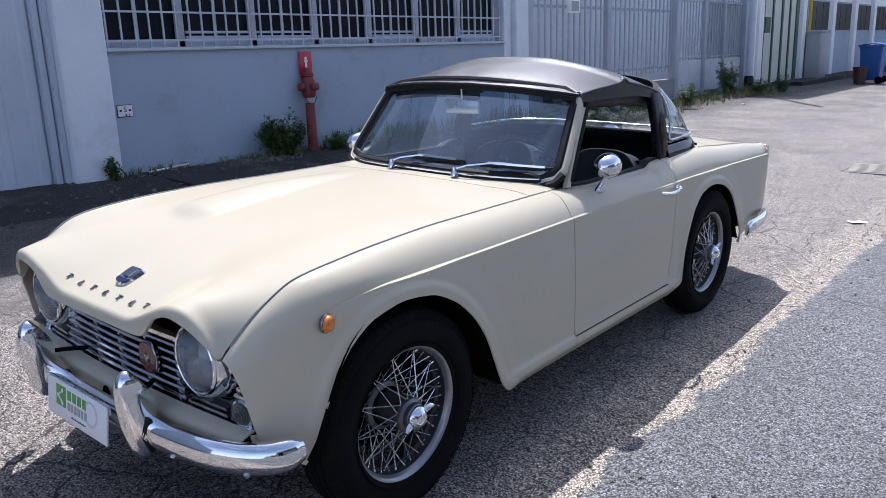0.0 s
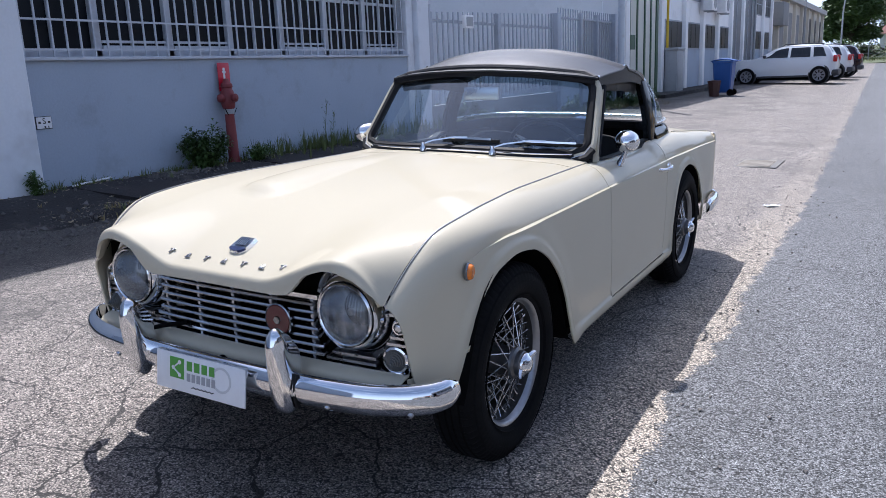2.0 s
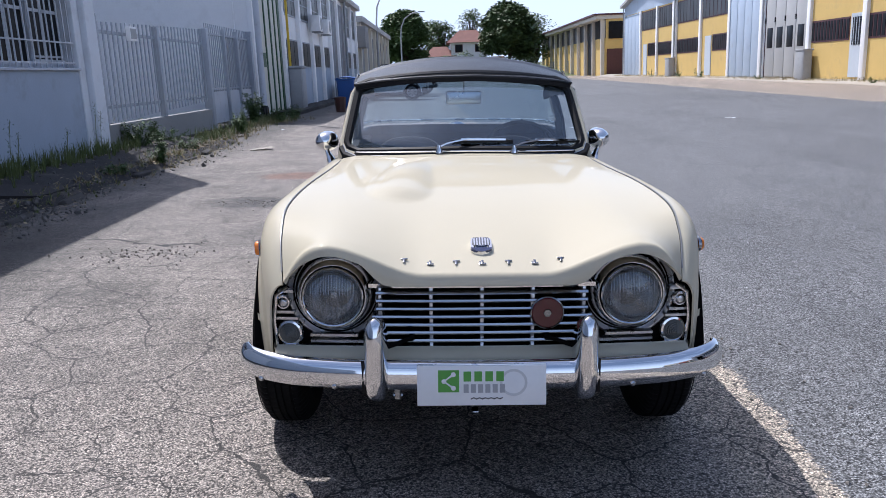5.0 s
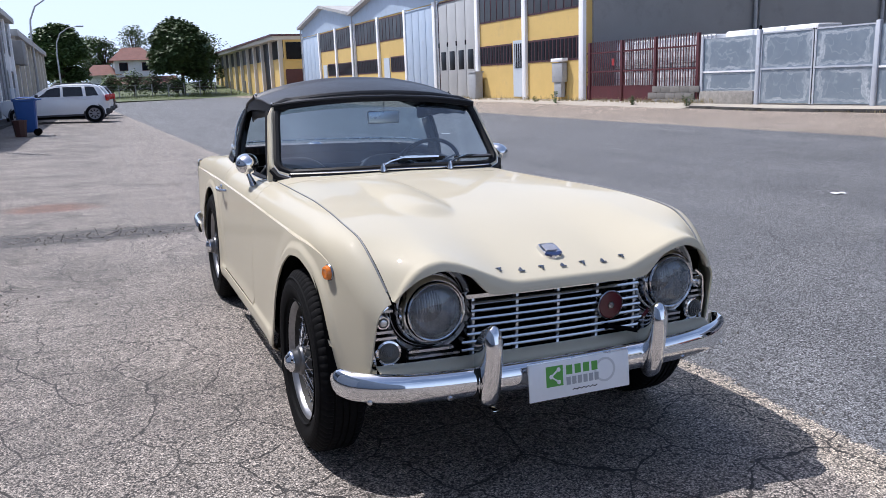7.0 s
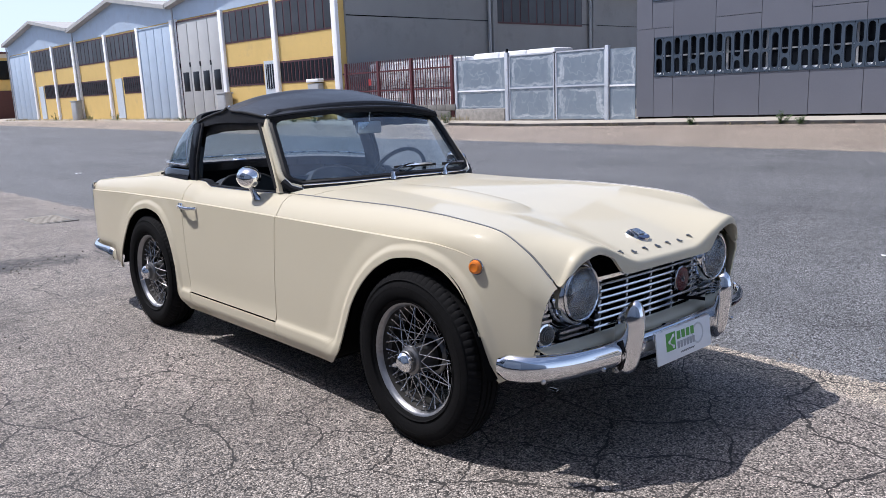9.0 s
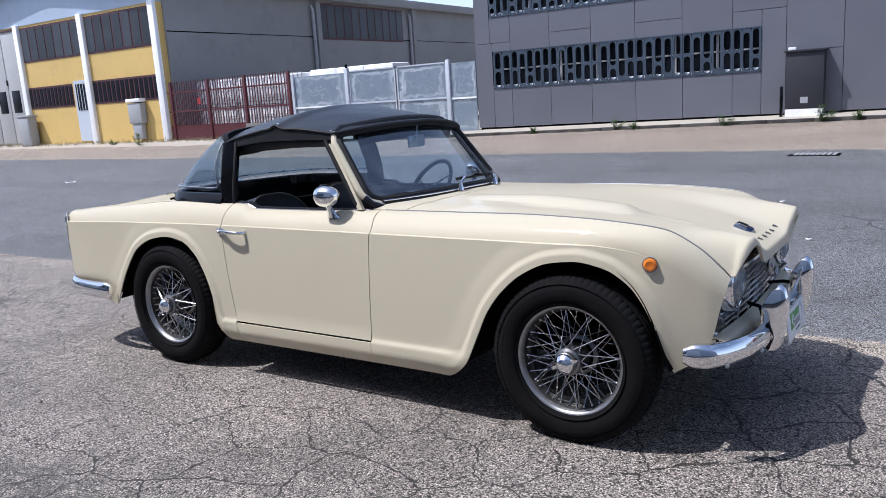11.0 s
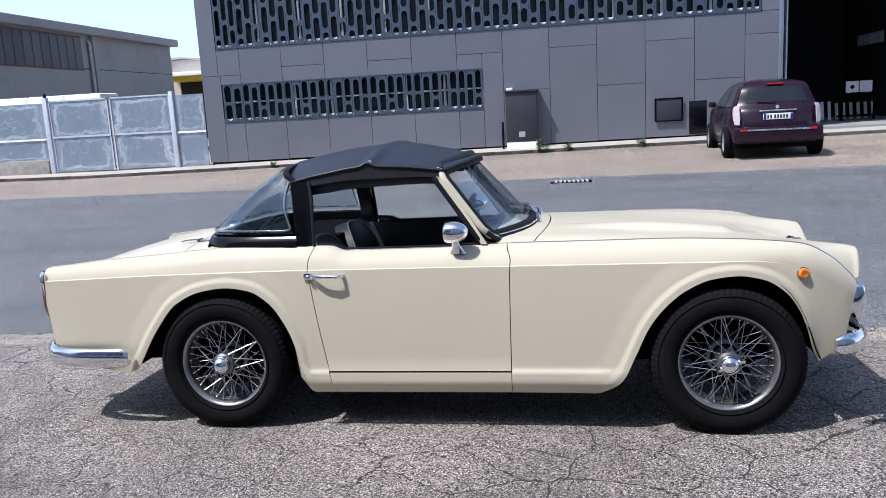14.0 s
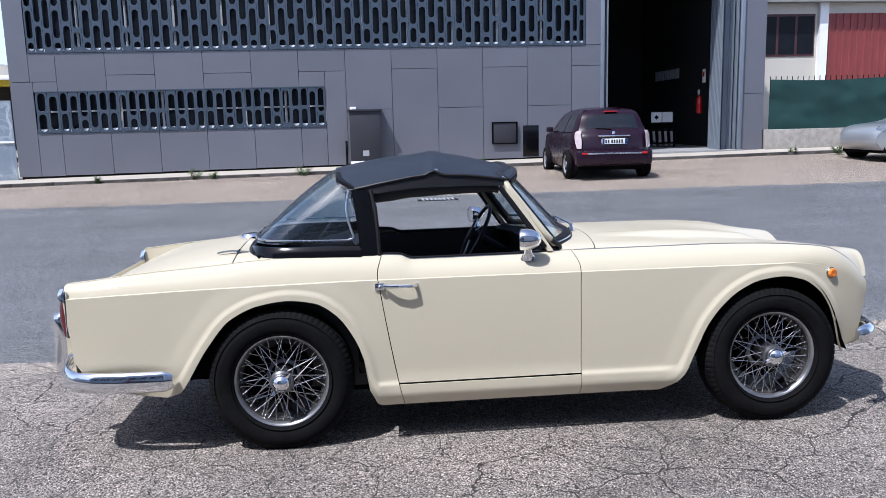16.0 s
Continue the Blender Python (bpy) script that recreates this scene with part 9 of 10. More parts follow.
def street_car(name, m, contour, half_w, belt, side_win, paint, label, wheel_x, wheel_r, glass_rear, glass_front, plastic=None, group=""):
    """A parked car. contour: (x, z) knots of the side outline from front foot over the roof to rear foot; x forward."""
    c = thing(name, m, label, "car", group)
    pts = []
    k = len(contour)
    for i in range(k - 1):
        p0, p1, p2, p3 = (contour[max(i - 1, 0)], contour[i], contour[i + 1], contour[min(i + 2, k - 1)])
        for t in steps(0, 1, 8)[:-1]:
            q = []
            for a in (0, 1):
                q.append(0.5 * (2 * p1[a] + (p2[a] - p0[a]) * t + (2 * p0[a] - 5 * p1[a] + 4 * p2[a] - p3[a]) * t * t + (3 * p1[a] - p0[a] - 3 * p2[a] + p3[a]) * t ** 3))
            pts.append((q[0], q[1]))
    pts.append(contour[-1])
    x_lo, x_hi = min(p[0] for p in pts), max(p[0] for p in pts)
    roof = max(p[1] for p in pts)
    width = curve((0.15, 0.90), (0.35, 0.97), (0.6, 1.0), (belt, 0.955), (belt + 0.05, 0.91), (roof - 0.12, 0.70), (roof - 0.04, 0.61), (roof, 0.52))

    def plan(x):
        e = min(x - x_lo, x_hi - x)
        return 1 - 0.20 * (1 - min(max(e, 0) / 0.60, 1)) ** 2.2

    def half(x, z):
        return half_w * width(z) * plan(x)

    def over(k, p, out=0.0):
        crown = 0.030 * (1 - k * k)
        end_round = 0.10 * k ** 4
        mid = (x_lo + x_hi) / 2
        x = p[0] - math.copysign(end_round, p[0] - mid) * (abs(p[0] - mid) / (mid - x_lo)) ** 4
        return (x, k * (half(p[0], p[1]) + 0.0), p[1] + crown * smoothstep(0.7, 1.0, p[1]) - 0.0)
    body = Mesh().grid([[over(k, p) for p in pts] for k in steps(-1, 1, 20)])
    # sides
    xs = sorted({round(p[0], 4) for p in pts})

    def top_at(x):
        zs = []
        for a, b in zip(pts, pts[1:]):
            if (a[0] - x) * (b[0] - x) <= 0 and a[0] != b[0]:
                zs.append(a[1] + (b[1] - a[1]) * (x - a[0]) / (b[0] - a[0]))
        return (min(zs), max(zs)) if zs else (0.3, 0.35)
    floor_z = max(contour[0][1], contour[-1][1]) - 0.06
    for s in (1, -1):
        rows = []
        for x in steps(x_lo + 0.004, x_hi - 0.004, 60):
            lo, hi = top_at(x)
            lo = min(lo, floor_z) if hi - lo < 0.05 or lo > 0.6 else lo
            lo = lo if (x < x_lo + 0.25 or x > x_hi - 0.25) else floor_z + 0.01
            row = []
            for t in steps(0, 1, 16):
                z = lo + (hi - lo) * t
                q = over(s, (x, z))
                row.append((q[0], q[1], z))
            rows.append(row)
        body.grid(rows)
    part("body", body, paint, c, smooth=40)
    part("underside", Mesh().box((x_lo + 0.25, -half_w * 0.88, 0.18), (x_hi - 0.25, half_w * 0.88, floor_z + 0.1)), M_UNDER, c, smooth=0)
    tinted = M_CAR_GLASS

    def strip(i0, i1, k1, nm, mat, out=0.007, k0=None):
        rows = []
        seg = pts[i0:i1 + 1]
        for k in steps(-k1 if k0 is None else k0, k1, 14):
            row = []
            for j, p in enumerate(seg):
                a, b = pts[max(i0 + j - 1, 0)], pts[min(i0 + j + 1, len(pts) - 1)]
                n = Vector((-(b[1] - a[1]), 0, b[0] - a[0]))
                n.normalize()
                q = Vector(over(k, p))
                ctr = Vector(((x_lo + x_hi) / 2, 0, 0.6))
                if n.dot(Vector((p[0], 0, p[1])) - ctr) < 0:
                    n = -n
                row.append(q + n * out)
            rows.append(row)
        return part(nm, Mesh().grid(rows), mat, c, smooth=60)
    strip(*glass_rear, 0.80, "rear_window", tinted)
    strip(*glass_front, 0.84, "windscreen", tinted)
    for s in (1, -1):
        for x0, x1, t0, t1 in side_win:
            rows = []
            for u in steps(0, 1, 10):
                row = []
                for v in steps(0, 1, 6):
                    x = (x0 + (x1 - x0) * u) * (1 - v) + (t0 + (t1 - t0) * u) * v
                    hi = min(top_at(x)[1] - 0.075, roof - 0.10)
                    z = belt + 0.03 + (hi - belt - 0.03) * v
                    q = over(s, (x, z))
                    row.append((q[0], q[1] + s * 0.006, z))
                rows.append(row)
            part("side_window", Mesh().grid(rows), tinted, c, smooth=60)
            part("window_line", Mesh().tube([rows[0][0], rows[-1][0]], 0.008, 5), M_UNDER, c)
        for wx in wheel_x:
            side = s * (half_w - 0.045)
            w = new("wheel")
            w.parent = c
            w.matrix_basis = pose(wx, side, wheel_r, 0, 0, 90 * s)
            part("tyre", ring_x(Mesh(), [(wheel_r * 0.66, 0.085), (wheel_r * 0.72, 0.10), (wheel_r * 0.92, 0.10), (wheel_r, 0.07), (wheel_r, -0.09), (wheel_r * 0.66, -0.10)], 32), M_TYRE, w)
            part("rim", ring_x(Mesh(), [(0.0, 0.07), (wheel_r * 0.16, 0.075), (wheel_r * 0.2, 0.05), (wheel_r * 0.58, 0.055), (wheel_r * 0.66, 0.088), (wheel_r * 0.69, 0.085)], 28), M_ALLOY, w)
            # dark bars laid on the rim stand in for shaded openings
            for a in range(0, 360, 45):
                part("rim_slot", Mesh().box((0.056, -0.022, wheel_r * 0.25), (0.062, 0.022, wheel_r * 0.56), bevel=0.002), M_UNDER, w, at=pose(0, 0, 0, a, 0, 0))
            # the side is uncut: a dark disc paints the arch's shaded hollow
            part("wheel_arch", Mesh().lathe([(wheel_r * 1.16, 0), (wheel_r * 1.15, 0.012), (0, 0.012)], pose(wx, s * (half(wx, wheel_r + 0.1) - 0.012), wheel_r + 0.015, -90 * s, 0, 0), 32, cap=False), M_UNDER if plastic is None else plastic, c, "dark disc for the wheel arch and the shade inside")
        mx = side_win[-1][1] - 0.05
        part("mirror", Mesh().box((mx - 0.06, s * (half_w * 0.95), belt + 0.02), (mx + 0.06, s * (half_w * 1.13), belt + 0.14), bevel=0.03), paint if plastic is None else plastic, c)
        part("door_handle", Mesh().box((side_win[0][1] - 0.02, s * half_w * 0.985, belt - 0.13), (side_win[0][1] + 0.14, s * half_w * 1.015, belt - 0.10), bevel=0.008), paint, c)
    return c, pts, over, half, strip


purple = surface("dark_purple_metallic", (0.014, 0.004, 0.012), 0.28, 0.0, var=0.15, scale=4, coat=0.25, spec=0.3)
suv_white = surface("white_car_paint", (0.72, 0.73, 0.75), 0.3, var=0.02, scale=4, coat=0.7)
silver = surface("silver_car_paint", (0.42, 0.45, 0.48), 0.3, 0.6, var=0.05, scale=4, coat=0.7)
M_GREY_PLASTIC = surface("grey_bumper_plastic", (0.05, 0.05, 0.055), 0.6, var=0.15)
M_CLEAR_RED = surface("pale_red_lamp", (0.46, 0.38, 0.38), 0.12, var=0.2, scale=14, coat=0.7)

contour = [(3.62, 0.26), (3.76, 0.45), (3.70, 0.70), (3.42, 0.85), (2.85, 0.96), (2.15, 1.36), (1.55, 1.455), (0.90, 1.455), (0.36, 1.375), (0.16, 1.02), (0.03, 0.86), (-0.04, 0.62), (-0.02, 0.42), (0.10, 0.27)]
c, pts, over, half, strip = street_car("hatchback", pose(11.74, -3.28, ground_height(12.5, -3.4), 0, 0, -3), contour, 0.845, 0.94, ((0.42, 1.28, 0.60, 1.28), (1.34, 2.52, 1.34, 2.0)), purple,
    "dark purple small hatchback parked facing the open bay", (0.62, 3.02), 0.30, (66, 72), (33, 38))
for s in (1, -1):
    rows = []
    for t in steps(0, 1, 12):
        z = 0.64 + 0.35 * t
        row = []
        for u in steps(0, 1, 5):
            x = 0.005 + (0.16 - 0.06 * (2 * t - 1) ** 2) * u * (0.7 + 0.3 * t) + 0.11 * t * t
            row.append((x - 0.015, s * (half(max(x, 0.02), z) + 0.012 - 0.05 * (1 - u)), z))
        rows.append(row)
    part("tail_lamp", Mesh().sheet(rows, 0.01, flip=s > 0), M_CLEAR_RED, c, "tall pale tail lamp")
part("rear_bumper", Mesh().box((-0.075, -0.80, 0.30), (0.12, 0.80, 0.60), bevel=0.05), purple, c)
part("chrome_bar", Mesh().box((-0.030, -0.33, 0.875), (0.05, 0.33, 0.905), bevel=0.01), M_CHROME, c, "chrome tailgate bar")
part("bumper_strip", Mesh().box((-0.088, -0.56, 0.52), (-0.06, 0.56, 0.55), bevel=0.008), M_DULL_METAL, c)
for s in (1, -1):
    part("reflector", Mesh().box((-0.088, s * 0.62 - 0.06, 0.515), (-0.06, s * 0.62 + 0.06, 0.555), bevel=0.006), M_RED_LENS, c)
part("brake_lamp", Mesh().box((0.27, -0.14, 1.375), (0.36, 0.14, 1.400), bevel=0.006), M_RED_LENS, c, "high red brake lamp")
pl = part("number_plate", Mesh().box((-0.055, -0.26, 0.725), (-0.005, 0.26, 0.835), bevel=0.003), M_WHITE, c, "white number plate with dark bars")
for k in range(7):
    part("bar", Mesh().box((-0.058, 0.165 - 0.052 * k - (0.02 if k > 1 else 0), 0.745), (-0.0545, 0.195 - 0.052 * k - (0.02 if k > 1 else 0), 0.815)), M_BLACK_PRINT, pl, smooth=0)
for s in (1, -1):
    part("blue_band", Mesh().box((-0.058, s * 0.235 - 0.022, 0.727), (-0.0545, s * 0.235 + 0.022, 0.833)), M_BLUE_ENAMEL, pl, smooth=0)
part("tailgate_badge", Mesh().lathe([(0.035, 0), (0.03, 0.006), (0, 0.008)], pose(0.045, 0, 0.955, 0, -70, 0), 16), M_CHROME, c)
part("rear_wiper", Mesh().tube([(0.135, 0.02, 1.02), (0.15, 0.34, 1.05)], 0.010, 6), M_UNDER, c)

contour = [(3.90, 0.36), (4.06, 0.58), (4.03, 0.86), (3.76, 0.98), (3.02, 1.06), (2.28, 1.41), (1.75, 1.515), (0.98, 1.525), (0.40, 1.44), (0.15, 1.13), (0.02, 0.92), (-0.03, 0.66), (0.08, 0.37)]
for i, (x, y, col, lab) in enumerate(((-0.76, 33.7, suv_white, "white compact SUV with roof rails, parked across the strip"), (-0.55, 38.9, suv_white, "white car parked beside the white SUV"), (-0.35, 43.0, purple, "dark car parked behind the white cars"))):
    c, pts, over, half, strip = street_car("suv" if i == 0 else "car", pose(x, y, 0.07, 0, 0, 180), contour, 0.91, 1.035, ((0.36, 0.86, 0.52, 0.88), (0.98, 1.72, 1.00, 1.70), (1.82, 2.72, 1.80, 2.26)), col, lab, (0.63, 3.36), 0.345, (64, 70), (33, 38), M_GREY_PLASTIC, group="parked cars")
    for s in (1, -1):
        part("roof_rail", Mesh().tube([(0.55, s * 0.52, 1.50), (0.67, s * 0.52, 1.575), (1.95, s * 0.52, 1.575), (2.10, s * 0.52, 1.48)], 0.018, 6), M_GREY_PLASTIC, c)
        part("sill_cladding", Mesh().box((1.04, s * 0.885 - 0.02, 0.27), (2.95, s * 0.885 + 0.02, 0.345), bevel=0.012), M_GREY_PLASTIC, c, "dark plastic sill")
        part("tail_lamp", Mesh().box((0.005, s * 0.73, 0.83), (0.16, s * 0.845, 1.09), bevel=0.035), M_RED_LENS, c)
    part("rear_bumper", Mesh().box((-0.06, -0.82, 0.32), (0.2, 0.82, 0.53), bevel=0.05), M_GREY_PLASTIC, c, "grey plastic bumper")
contour = [(4.30, 0.25), (4.48, 0.42), (4.42, 0.66), (4.05, 0.82), (3.15, 0.95), (2.45, 1.38), (1.75, 1.46), (0.95, 1.42), (0.25, 1.05), (0.05, 0.95), (-0.02, 0.6), (0.10, 0.28)]
c, pts, over, half, strip = street_car("saloon", pose(13.8, -14.35, ground_height(13.8, -11), 0, 0, 90), contour, 0.89, 0.95, ((0.55, 1.5, 0.85, 1.5), (1.58, 2.9, 1.58, 2.3)), silver, "silver saloon parked beside the stone wall", (0.85, 3.80), 0.315, (58, 64), (33, 38))
part("headlamp", Mesh().box((4.05, 0.55, 0.66), (4.32, 0.82, 0.80), bevel=0.04), M_LENS, c)


def wheelie_bin(m):
    blue = surface("blue_bin_plastic", (0.02, 0.085, 0.30), 0.45, var=0.12, scale=5, fine=50)
    b = thing("wheelie_bin", m, "blue wheeled rubbish bin", "bin")
    rows = []
    for z, w, d in ((0.10, 0.22, 0.24), (0.14, 0.235, 0.26), (0.9, 0.28, 0.33), (0.98, 0.285, 0.34), (0.99, 0.31, 0.36), (1.04, 0.31, 0.36)):
        rows.append([(w * c1, d * s1, z) for c1, s1 in ((-1, -0.85), (-0.85, -1), (0.85, -1), (1, -0.85), (1, 0.85), (0.85, 1), (-0.85, 1), (-1, 0.85))])
    bm2 = Mesh().grid(rows, close_v=True)
    bm2.f.append(tuple(range(7, -1, -1)))
    part("body", bm2, blue, b, smooth=30)
    rows = [[(0.33 * u, 0.38 * v, 1.045 + 0.07 * (1 - u * u) * (1 - 0.3 * v * v)) for v in steps(-1, 1, 8)] for u in steps(-1, 1, 8)]
    part("lid", Mesh().sheet(rows, 0.02), blue, b)
    part("handle", Mesh().tube([(0.33, -0.25, 1.02), (0.42, -0.25, 1.03), (0.42, 0.25, 1.03), (0.33, 0.25, 1.02)], 0.018, 6), blue, b)
    for s in (1, -1):
        part("wheel", Mesh().lathe([(0.10, -0.025), (0.10, 0.025), (0.04, 0.03), (0, 0.03)], pose(0.24, s * 0.26, 0.10, 90, 0, 0), 18), M_UNDER, b)


wheelie_bin(pose(-3.16, 23.2, 0.09))
br = thing("brown_bin", pose(-3.33, 22.65, 0.09), "small dark brown kitchen bin", "bin")
part("body", Mesh().lathe([(0.13, 0), (0.17, 0.42), (0.18, 0.43), (0.18, 0.47), (0.0, 0.49)], Matrix.Diagonal((1.1, 0.9, 1, 1)), 8), surface("brown_plastic", (0.06, 0.022, 0.018), 0.5), br)
for x, y, w in ((-4.85, 23.9, 0.42), (16.55, 34.0, 0.42), (16.5, 55.2, 0.5)):
    cb = thing("meter_box", pose(x, y, 0.22), "grey street cabinet against the wall", "cabinet", "street cabinets")
    part("body", Mesh().box((-0.2, -w, 0), (0.2, w, 1.30), bevel=0.02), M_GREY_BOX, cb)
    part("lid", Mesh().box((-0.24, -w - 0.04, 1.30), (0.24, w + 0.04, 1.38), bevel=0.015), M_GREY_BOX, cb)
    part("door", Mesh().box((0.2 if x < 0 else -0.215, -w + 0.06, 0.08), (0.215 if x < 0 else -0.2, w - 0.06, 1.24), bevel=0.006), M_GREY_BOX, cb)
wb = thing("wall_box", pose(16.72, 26.3, 0.35), "grey boiler box with small canopy on the yellow wall", "box")
part("body", Mesh().box((-0.12, -0.40, 0.62), (0.15, 0.40, 1.42), bevel=0.02), M_GREY_BOX, wb)
part("canopy", Mesh().box((-0.16, -0.44, 1.46), (0.15, 0.44, 1.60), bevel=0.02), M_WHITE_WALL, wb)
part("stand", Mesh().box((-0.08, -0.28, 0), (0.12, 0.28, 0.62), bevel=0.01), M_GREY_BOX, wb)
for y in (29.0, 31.4):
    ac = thing("air_conditioner", pose(X_LEFT + 0.12, y, 2.95), "white air conditioner on wall brackets", "air conditioner", "wall units")
    part("case", Mesh().box((0, -0.42, 0), (0.34, 0.42, 0.60), bevel=0.02), M_WHITE_WALL, ac)
    part("grille", Mesh().lathe([(0.24, 0), (0.22, 0.015), (0, 0.015)], pose(0.34, 0.08, 0.30, 0, 90, 0), 24), M_GREY_BOX, ac)
    for yb in (-0.28, 0.28):
        part("bracket", Mesh().box((0, yb - 0.02, -0.05), (0.36, yb + 0.02, 0)), M_GREY_BOX, ac, smooth=0)

# stacked tanks behind the red fence
for k in range(5):
    y = 18.8 + 1.15 * k
    for r in range(2):
        tk = thing("liquid_container", pose(18.3, y, 0.35 + 1.06 * r), "white liquid container in a steel cage", "container", "stacked containers")
        part("tank", Mesh().box((-0.48, -0.48, 0.12), (0.48, 0.48, 1.0), bevel=0.05), M_WHITE_WALL, tk)
        for i in range(6):
            part("cage_bar", Mesh().box((-0.52, -0.5 + 0.2 * i - 0.012, 0.1), (-0.50, -0.5 + 0.2 * i + 0.012, 1.03)), M_GREY_BOX, tk, smooth=0)
        for z in (0.3, 0.65, 1.0):
            part("cage_ring", Mesh().box((-0.525, -0.52, z), (-0.505, 0.52, z + 0.025)), M_GREY_BOX, tk, smooth=0)
        part("pallet", Mesh().box((-0.5, -0.5, 0), (0.5, 0.5, 0.11)), M_GREY_BOX, tk, smooth=0)
for k in range(3):
    tk = thing("wrapped_stack", pose(18.6, 15.1 + 1.25 * k, 0.35), "tall stack wrapped in white film", "stack", "wrapped stacks")
    part("load", Mesh().box((-0.5, -0.6, 0), (0.5, 0.6, 2.12), bevel=0.06), M_WHITE_WALL, tk)

# things in the open bay
ex = thing("fire_extinguisher", pose(19.45, -8.47, 1.50), "red fire extinguisher on the dark wall", "extinguisher")
part("bottle", Mesh().lathe([(0.09, 0), (0.10, 0.03), (0.10, 0.42), (0.06, 0.52), (0.03, 0.56), (0, 0.57)], None, 16), M_RED_LENS, ex)
part("label", Mesh().box((-0.06, 0.02, 0.56), (0.06, 0.04, 0.72)), M_WHITE, ex, smooth=0)
sg = thing("wall_sign", pose(19.3, -8.53, 2.62), "small white notice on the dark wall", "sign")
part("notice", Mesh().box((-0.10, -0.01, -0.20), (0.10, 0.01, 0.20), bevel=0.003), M_WHITE, sg)
part("symbol", Mesh().box((-0.05, 0.011, -0.02), (0.05, 0.014, 0.13)), M_RED_LENS, sg, smooth=0)
tr = thing("trolley", pose(20.2, -7.50, 0.475), "black workshop trolley with two white boards", "trolley")
part("frame", Mesh().box((-0.25, -0.5, 0.5), (0.25, 0.5, 0.55)).box((-0.2, -0.45, 0), (-0.15, -0.4, 0.5)).box((-0.2, 0.4, 0), (-0.15, 0.45, 0.5)).box((-0.2, -0.45, 0.1), (0.2, 0.45, 0.14)), M_UNDER, tr, smooth=0)
for y in (-0.18, 0.18):
    part("board", Mesh().box((-0.22, y - 0.165, 0.775), (-0.19, y + 0.165, 1.09)), M_WHITE, tr, "white square board", smooth=0)
for y in (-0.27, 0.27):
    part("stem", Mesh().rod((-0.2, y, 0.5), (-0.2, y, 0.8), 0.02), M_UNDER, tr)
part("diamond", Mesh().box((-0.226, -0.05, -0.05), (-0.221, 0.05, 0.05)), M_UNDER, tr, at=Matrix.Translation((0, 0.18, 0.93)) @ pose(0, 0, 0, 45, 0, 0), smooth=0)
rk = thing("slatted_rack", pose(21.0, -7.4, 0.475, 0, 12, 0), "leaning rack of pale slats", "rack")
for k in range(9):
    part("slat", Mesh().box((-0.02, -0.9 + 0.2 * k, 0), (0.02, -0.82 + 0.2 * k, 0.55)), M_WHITE_WALL, rk, smooth=0)
part("rail", Mesh().box((0.02, -0.95, 0.1), (0.05, 0.85, 0.15)).box((0.02, -0.95, 0.42), (0.05, 0.85, 0.47)), M_UNDER, rk, smooth=0)
nm = thing("wall_lettering", pose(22.4, -8.55, 2.66, 0, 0, 90), "row of pale bars as lettering on the dark wall", "sign")
for k in range(10):
    part("bar", Mesh().box((0, 1.00 - 0.215 * k, 0), (0.02, 1.15 - 0.215 * k, 0.32)), M_GREY_BOX, nm, smooth=0)

# loose stones and crumbled asphalt along the broken kerb
random.seed(77)
m = Mesh()
for k in range(5200):
    y = random.uniform(0.5, 11.4)
    x = random.gauss(-3.85, 0.22) if k % 3 else random.uniform(-4.95, -3.3)
    if k % 7 == 0:
        x, y = random.gauss(-4.85, 0.10), random.gauss(3.5, 0.25)
    if (y > 4.6 and k % 4) or x > -3.3 and k % 3:
        continue
    x = min(max(x, -5.05), -2.9)
    z = max(pave_height(x, y), ground_height(x, y))
    r = random.uniform(0.004, 0.014) * (3.4 if k % 23 == 0 else 1.8 if k % 9 == 0 else 1)
    q = Matrix.Translation((x, y, z + r * 0.3)) @ pose(0, 0, 0, random.uniform(0, 90), random.uniform(0, 90), random.uniform(0, 360))
    pts = [q @ (Vector(v).normalized() * r * random.uniform(0.6, 1.1)) for v in ((1, 0, 0), (-1, 0, 0), (0, 1, 0), (0, -1, 0), (0, 0, 0.7), (0, 0, -0.7))]
    m.add(pts, [(0, 2, 4), (2, 1, 4), (1, 3, 4), (3, 0, 4), (2, 0, 5), (1, 2, 5), (3, 1, 5), (0, 3, 5)])
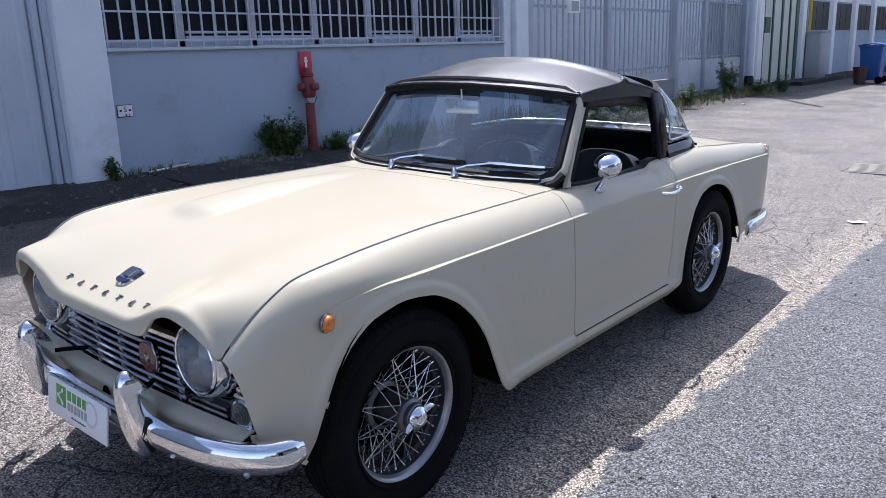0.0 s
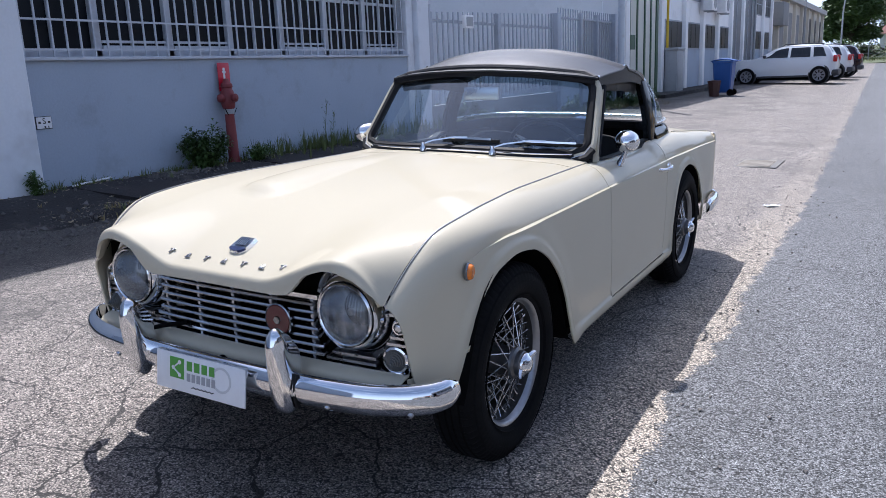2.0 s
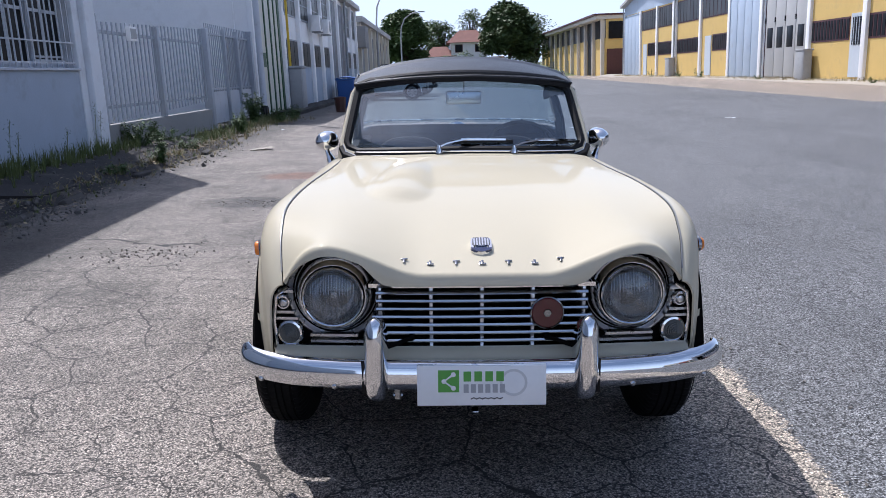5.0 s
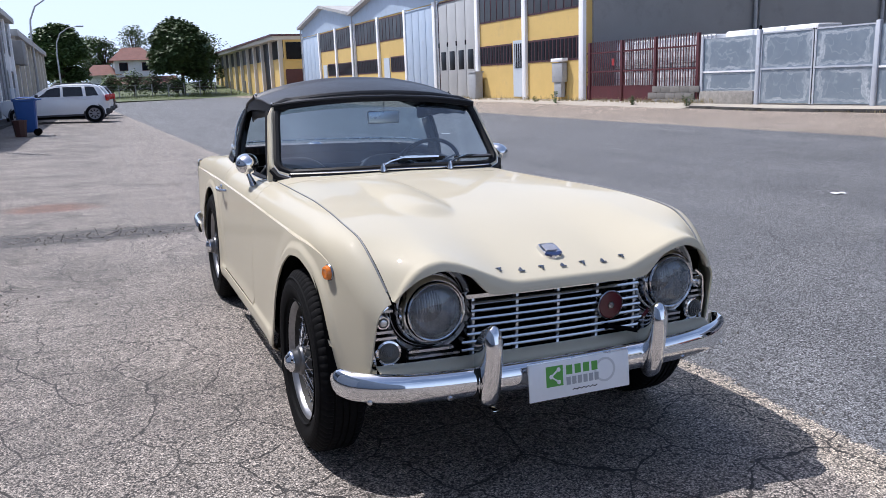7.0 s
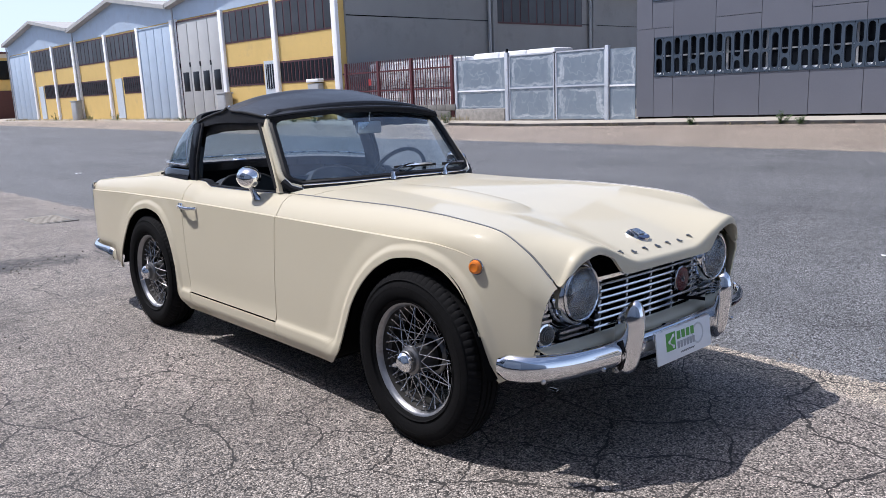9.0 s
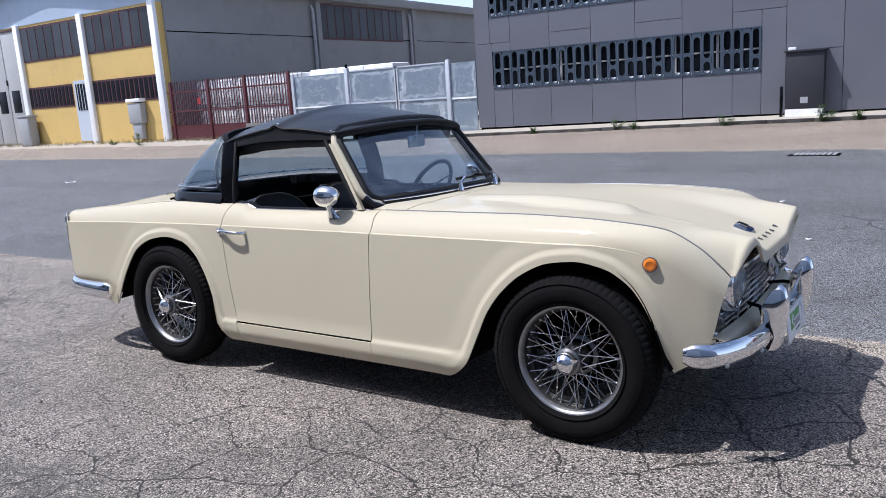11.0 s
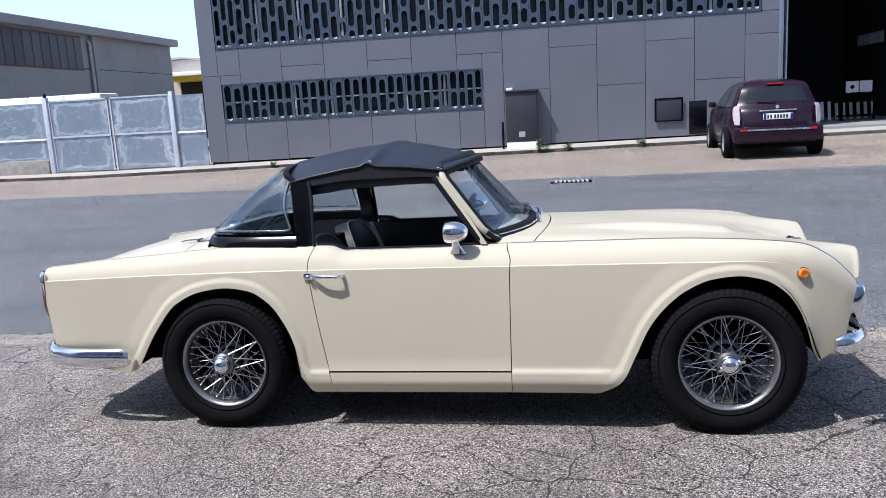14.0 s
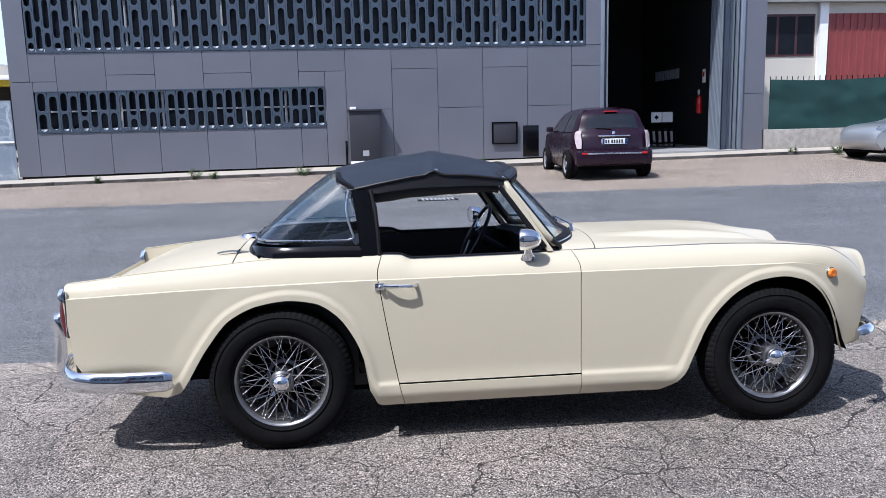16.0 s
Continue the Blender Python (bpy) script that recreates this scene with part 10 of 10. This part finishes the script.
tagged(part("rubble", m, surface("crumbled_asphalt", (0.12, 0.112, 0.105), 0.95, var=0.5, scale=9, fine=60), smooth=0), "dark crumbled asphalt and pebbles by the kerb", "rubble", kind="stuff")
# straw, twigs and dead leaves blown along the wall
m = Mesh()
for k in range(3600):
    y = random.uniform(1.6, 11.4)
    x = random.gauss(-5.0, 0.12) if k % 5 < 2 else random.gauss(-4.0, 0.25)
    x = max(x, -5.13)
    z = max(pave_height(x, y), ground_height(x, y)) + random.uniform(0.003, 0.014)
    a, ln = random.uniform(0, math.pi), random.uniform(0.015, 0.07)
    w = random.uniform(0.0015, 0.003) if k % 3 else ln * 0.22
    d, e = Vector((math.cos(a), math.sin(a), random.uniform(-0.15, 0.25))) * ln, Vector((-math.sin(a), math.cos(a), random.uniform(-0.3, 0.3))) * w
    p = Vector((x, y, z))
    m.add([p - d * 0.5, p + e, p + d * 0.5, p - e], [(0, 1, 2), (0, 2, 3)])
tagged(part("leaf_litter", m, surface("dead_straw", (0.30, 0.245, 0.16), 0.9, var=0.6, scale=5, fine=14), smooth=0), "dry straw and dead leaves along the wall", "litter", kind="stuff")
m = Mesh()
for k in range(660):
    x, y = random.gauss(-1.5, 0.7), random.gauss(4.75, 0.22)
    if k % 3 == 1:
        x, y = random.gauss(1.0, 0.25), random.uniform(-3.0, 9.0)
    elif k % 6 == 2:
        x, y = random.gauss(-2.2, 0.30), random.gauss(2.62, 0.16)
    r = random.uniform(0.004, 0.012)
    q = Matrix.Translation((x, y, ground_height(x, y) + r * 0.3)) @ pose(0, 0, 0, random.uniform(0, 90), random.uniform(0, 90), 0)
    pts = [q @ (Vector(v).normalized() * r * random.uniform(0.6, 1.1)) for v in ((1, 0, 0), (-1, 0, 0), (0, 1, 0), (0, -1, 0), (0, 0, 0.7), (0, 0, -0.7))]
    m.add(pts, [(0, 2, 4), (2, 1, 4), (1, 3, 4), (3, 0, 4), (2, 0, 5), (1, 2, 5), (3, 1, 5), (0, 3, 5)])
tagged(part("grit", m, surface("road_grit", (0.20, 0.18, 0.16), 0.95, var=0.5, scale=9, fine=60), smooth=0), "loose road grit along the asphalt joint", "grit", kind="stuff")
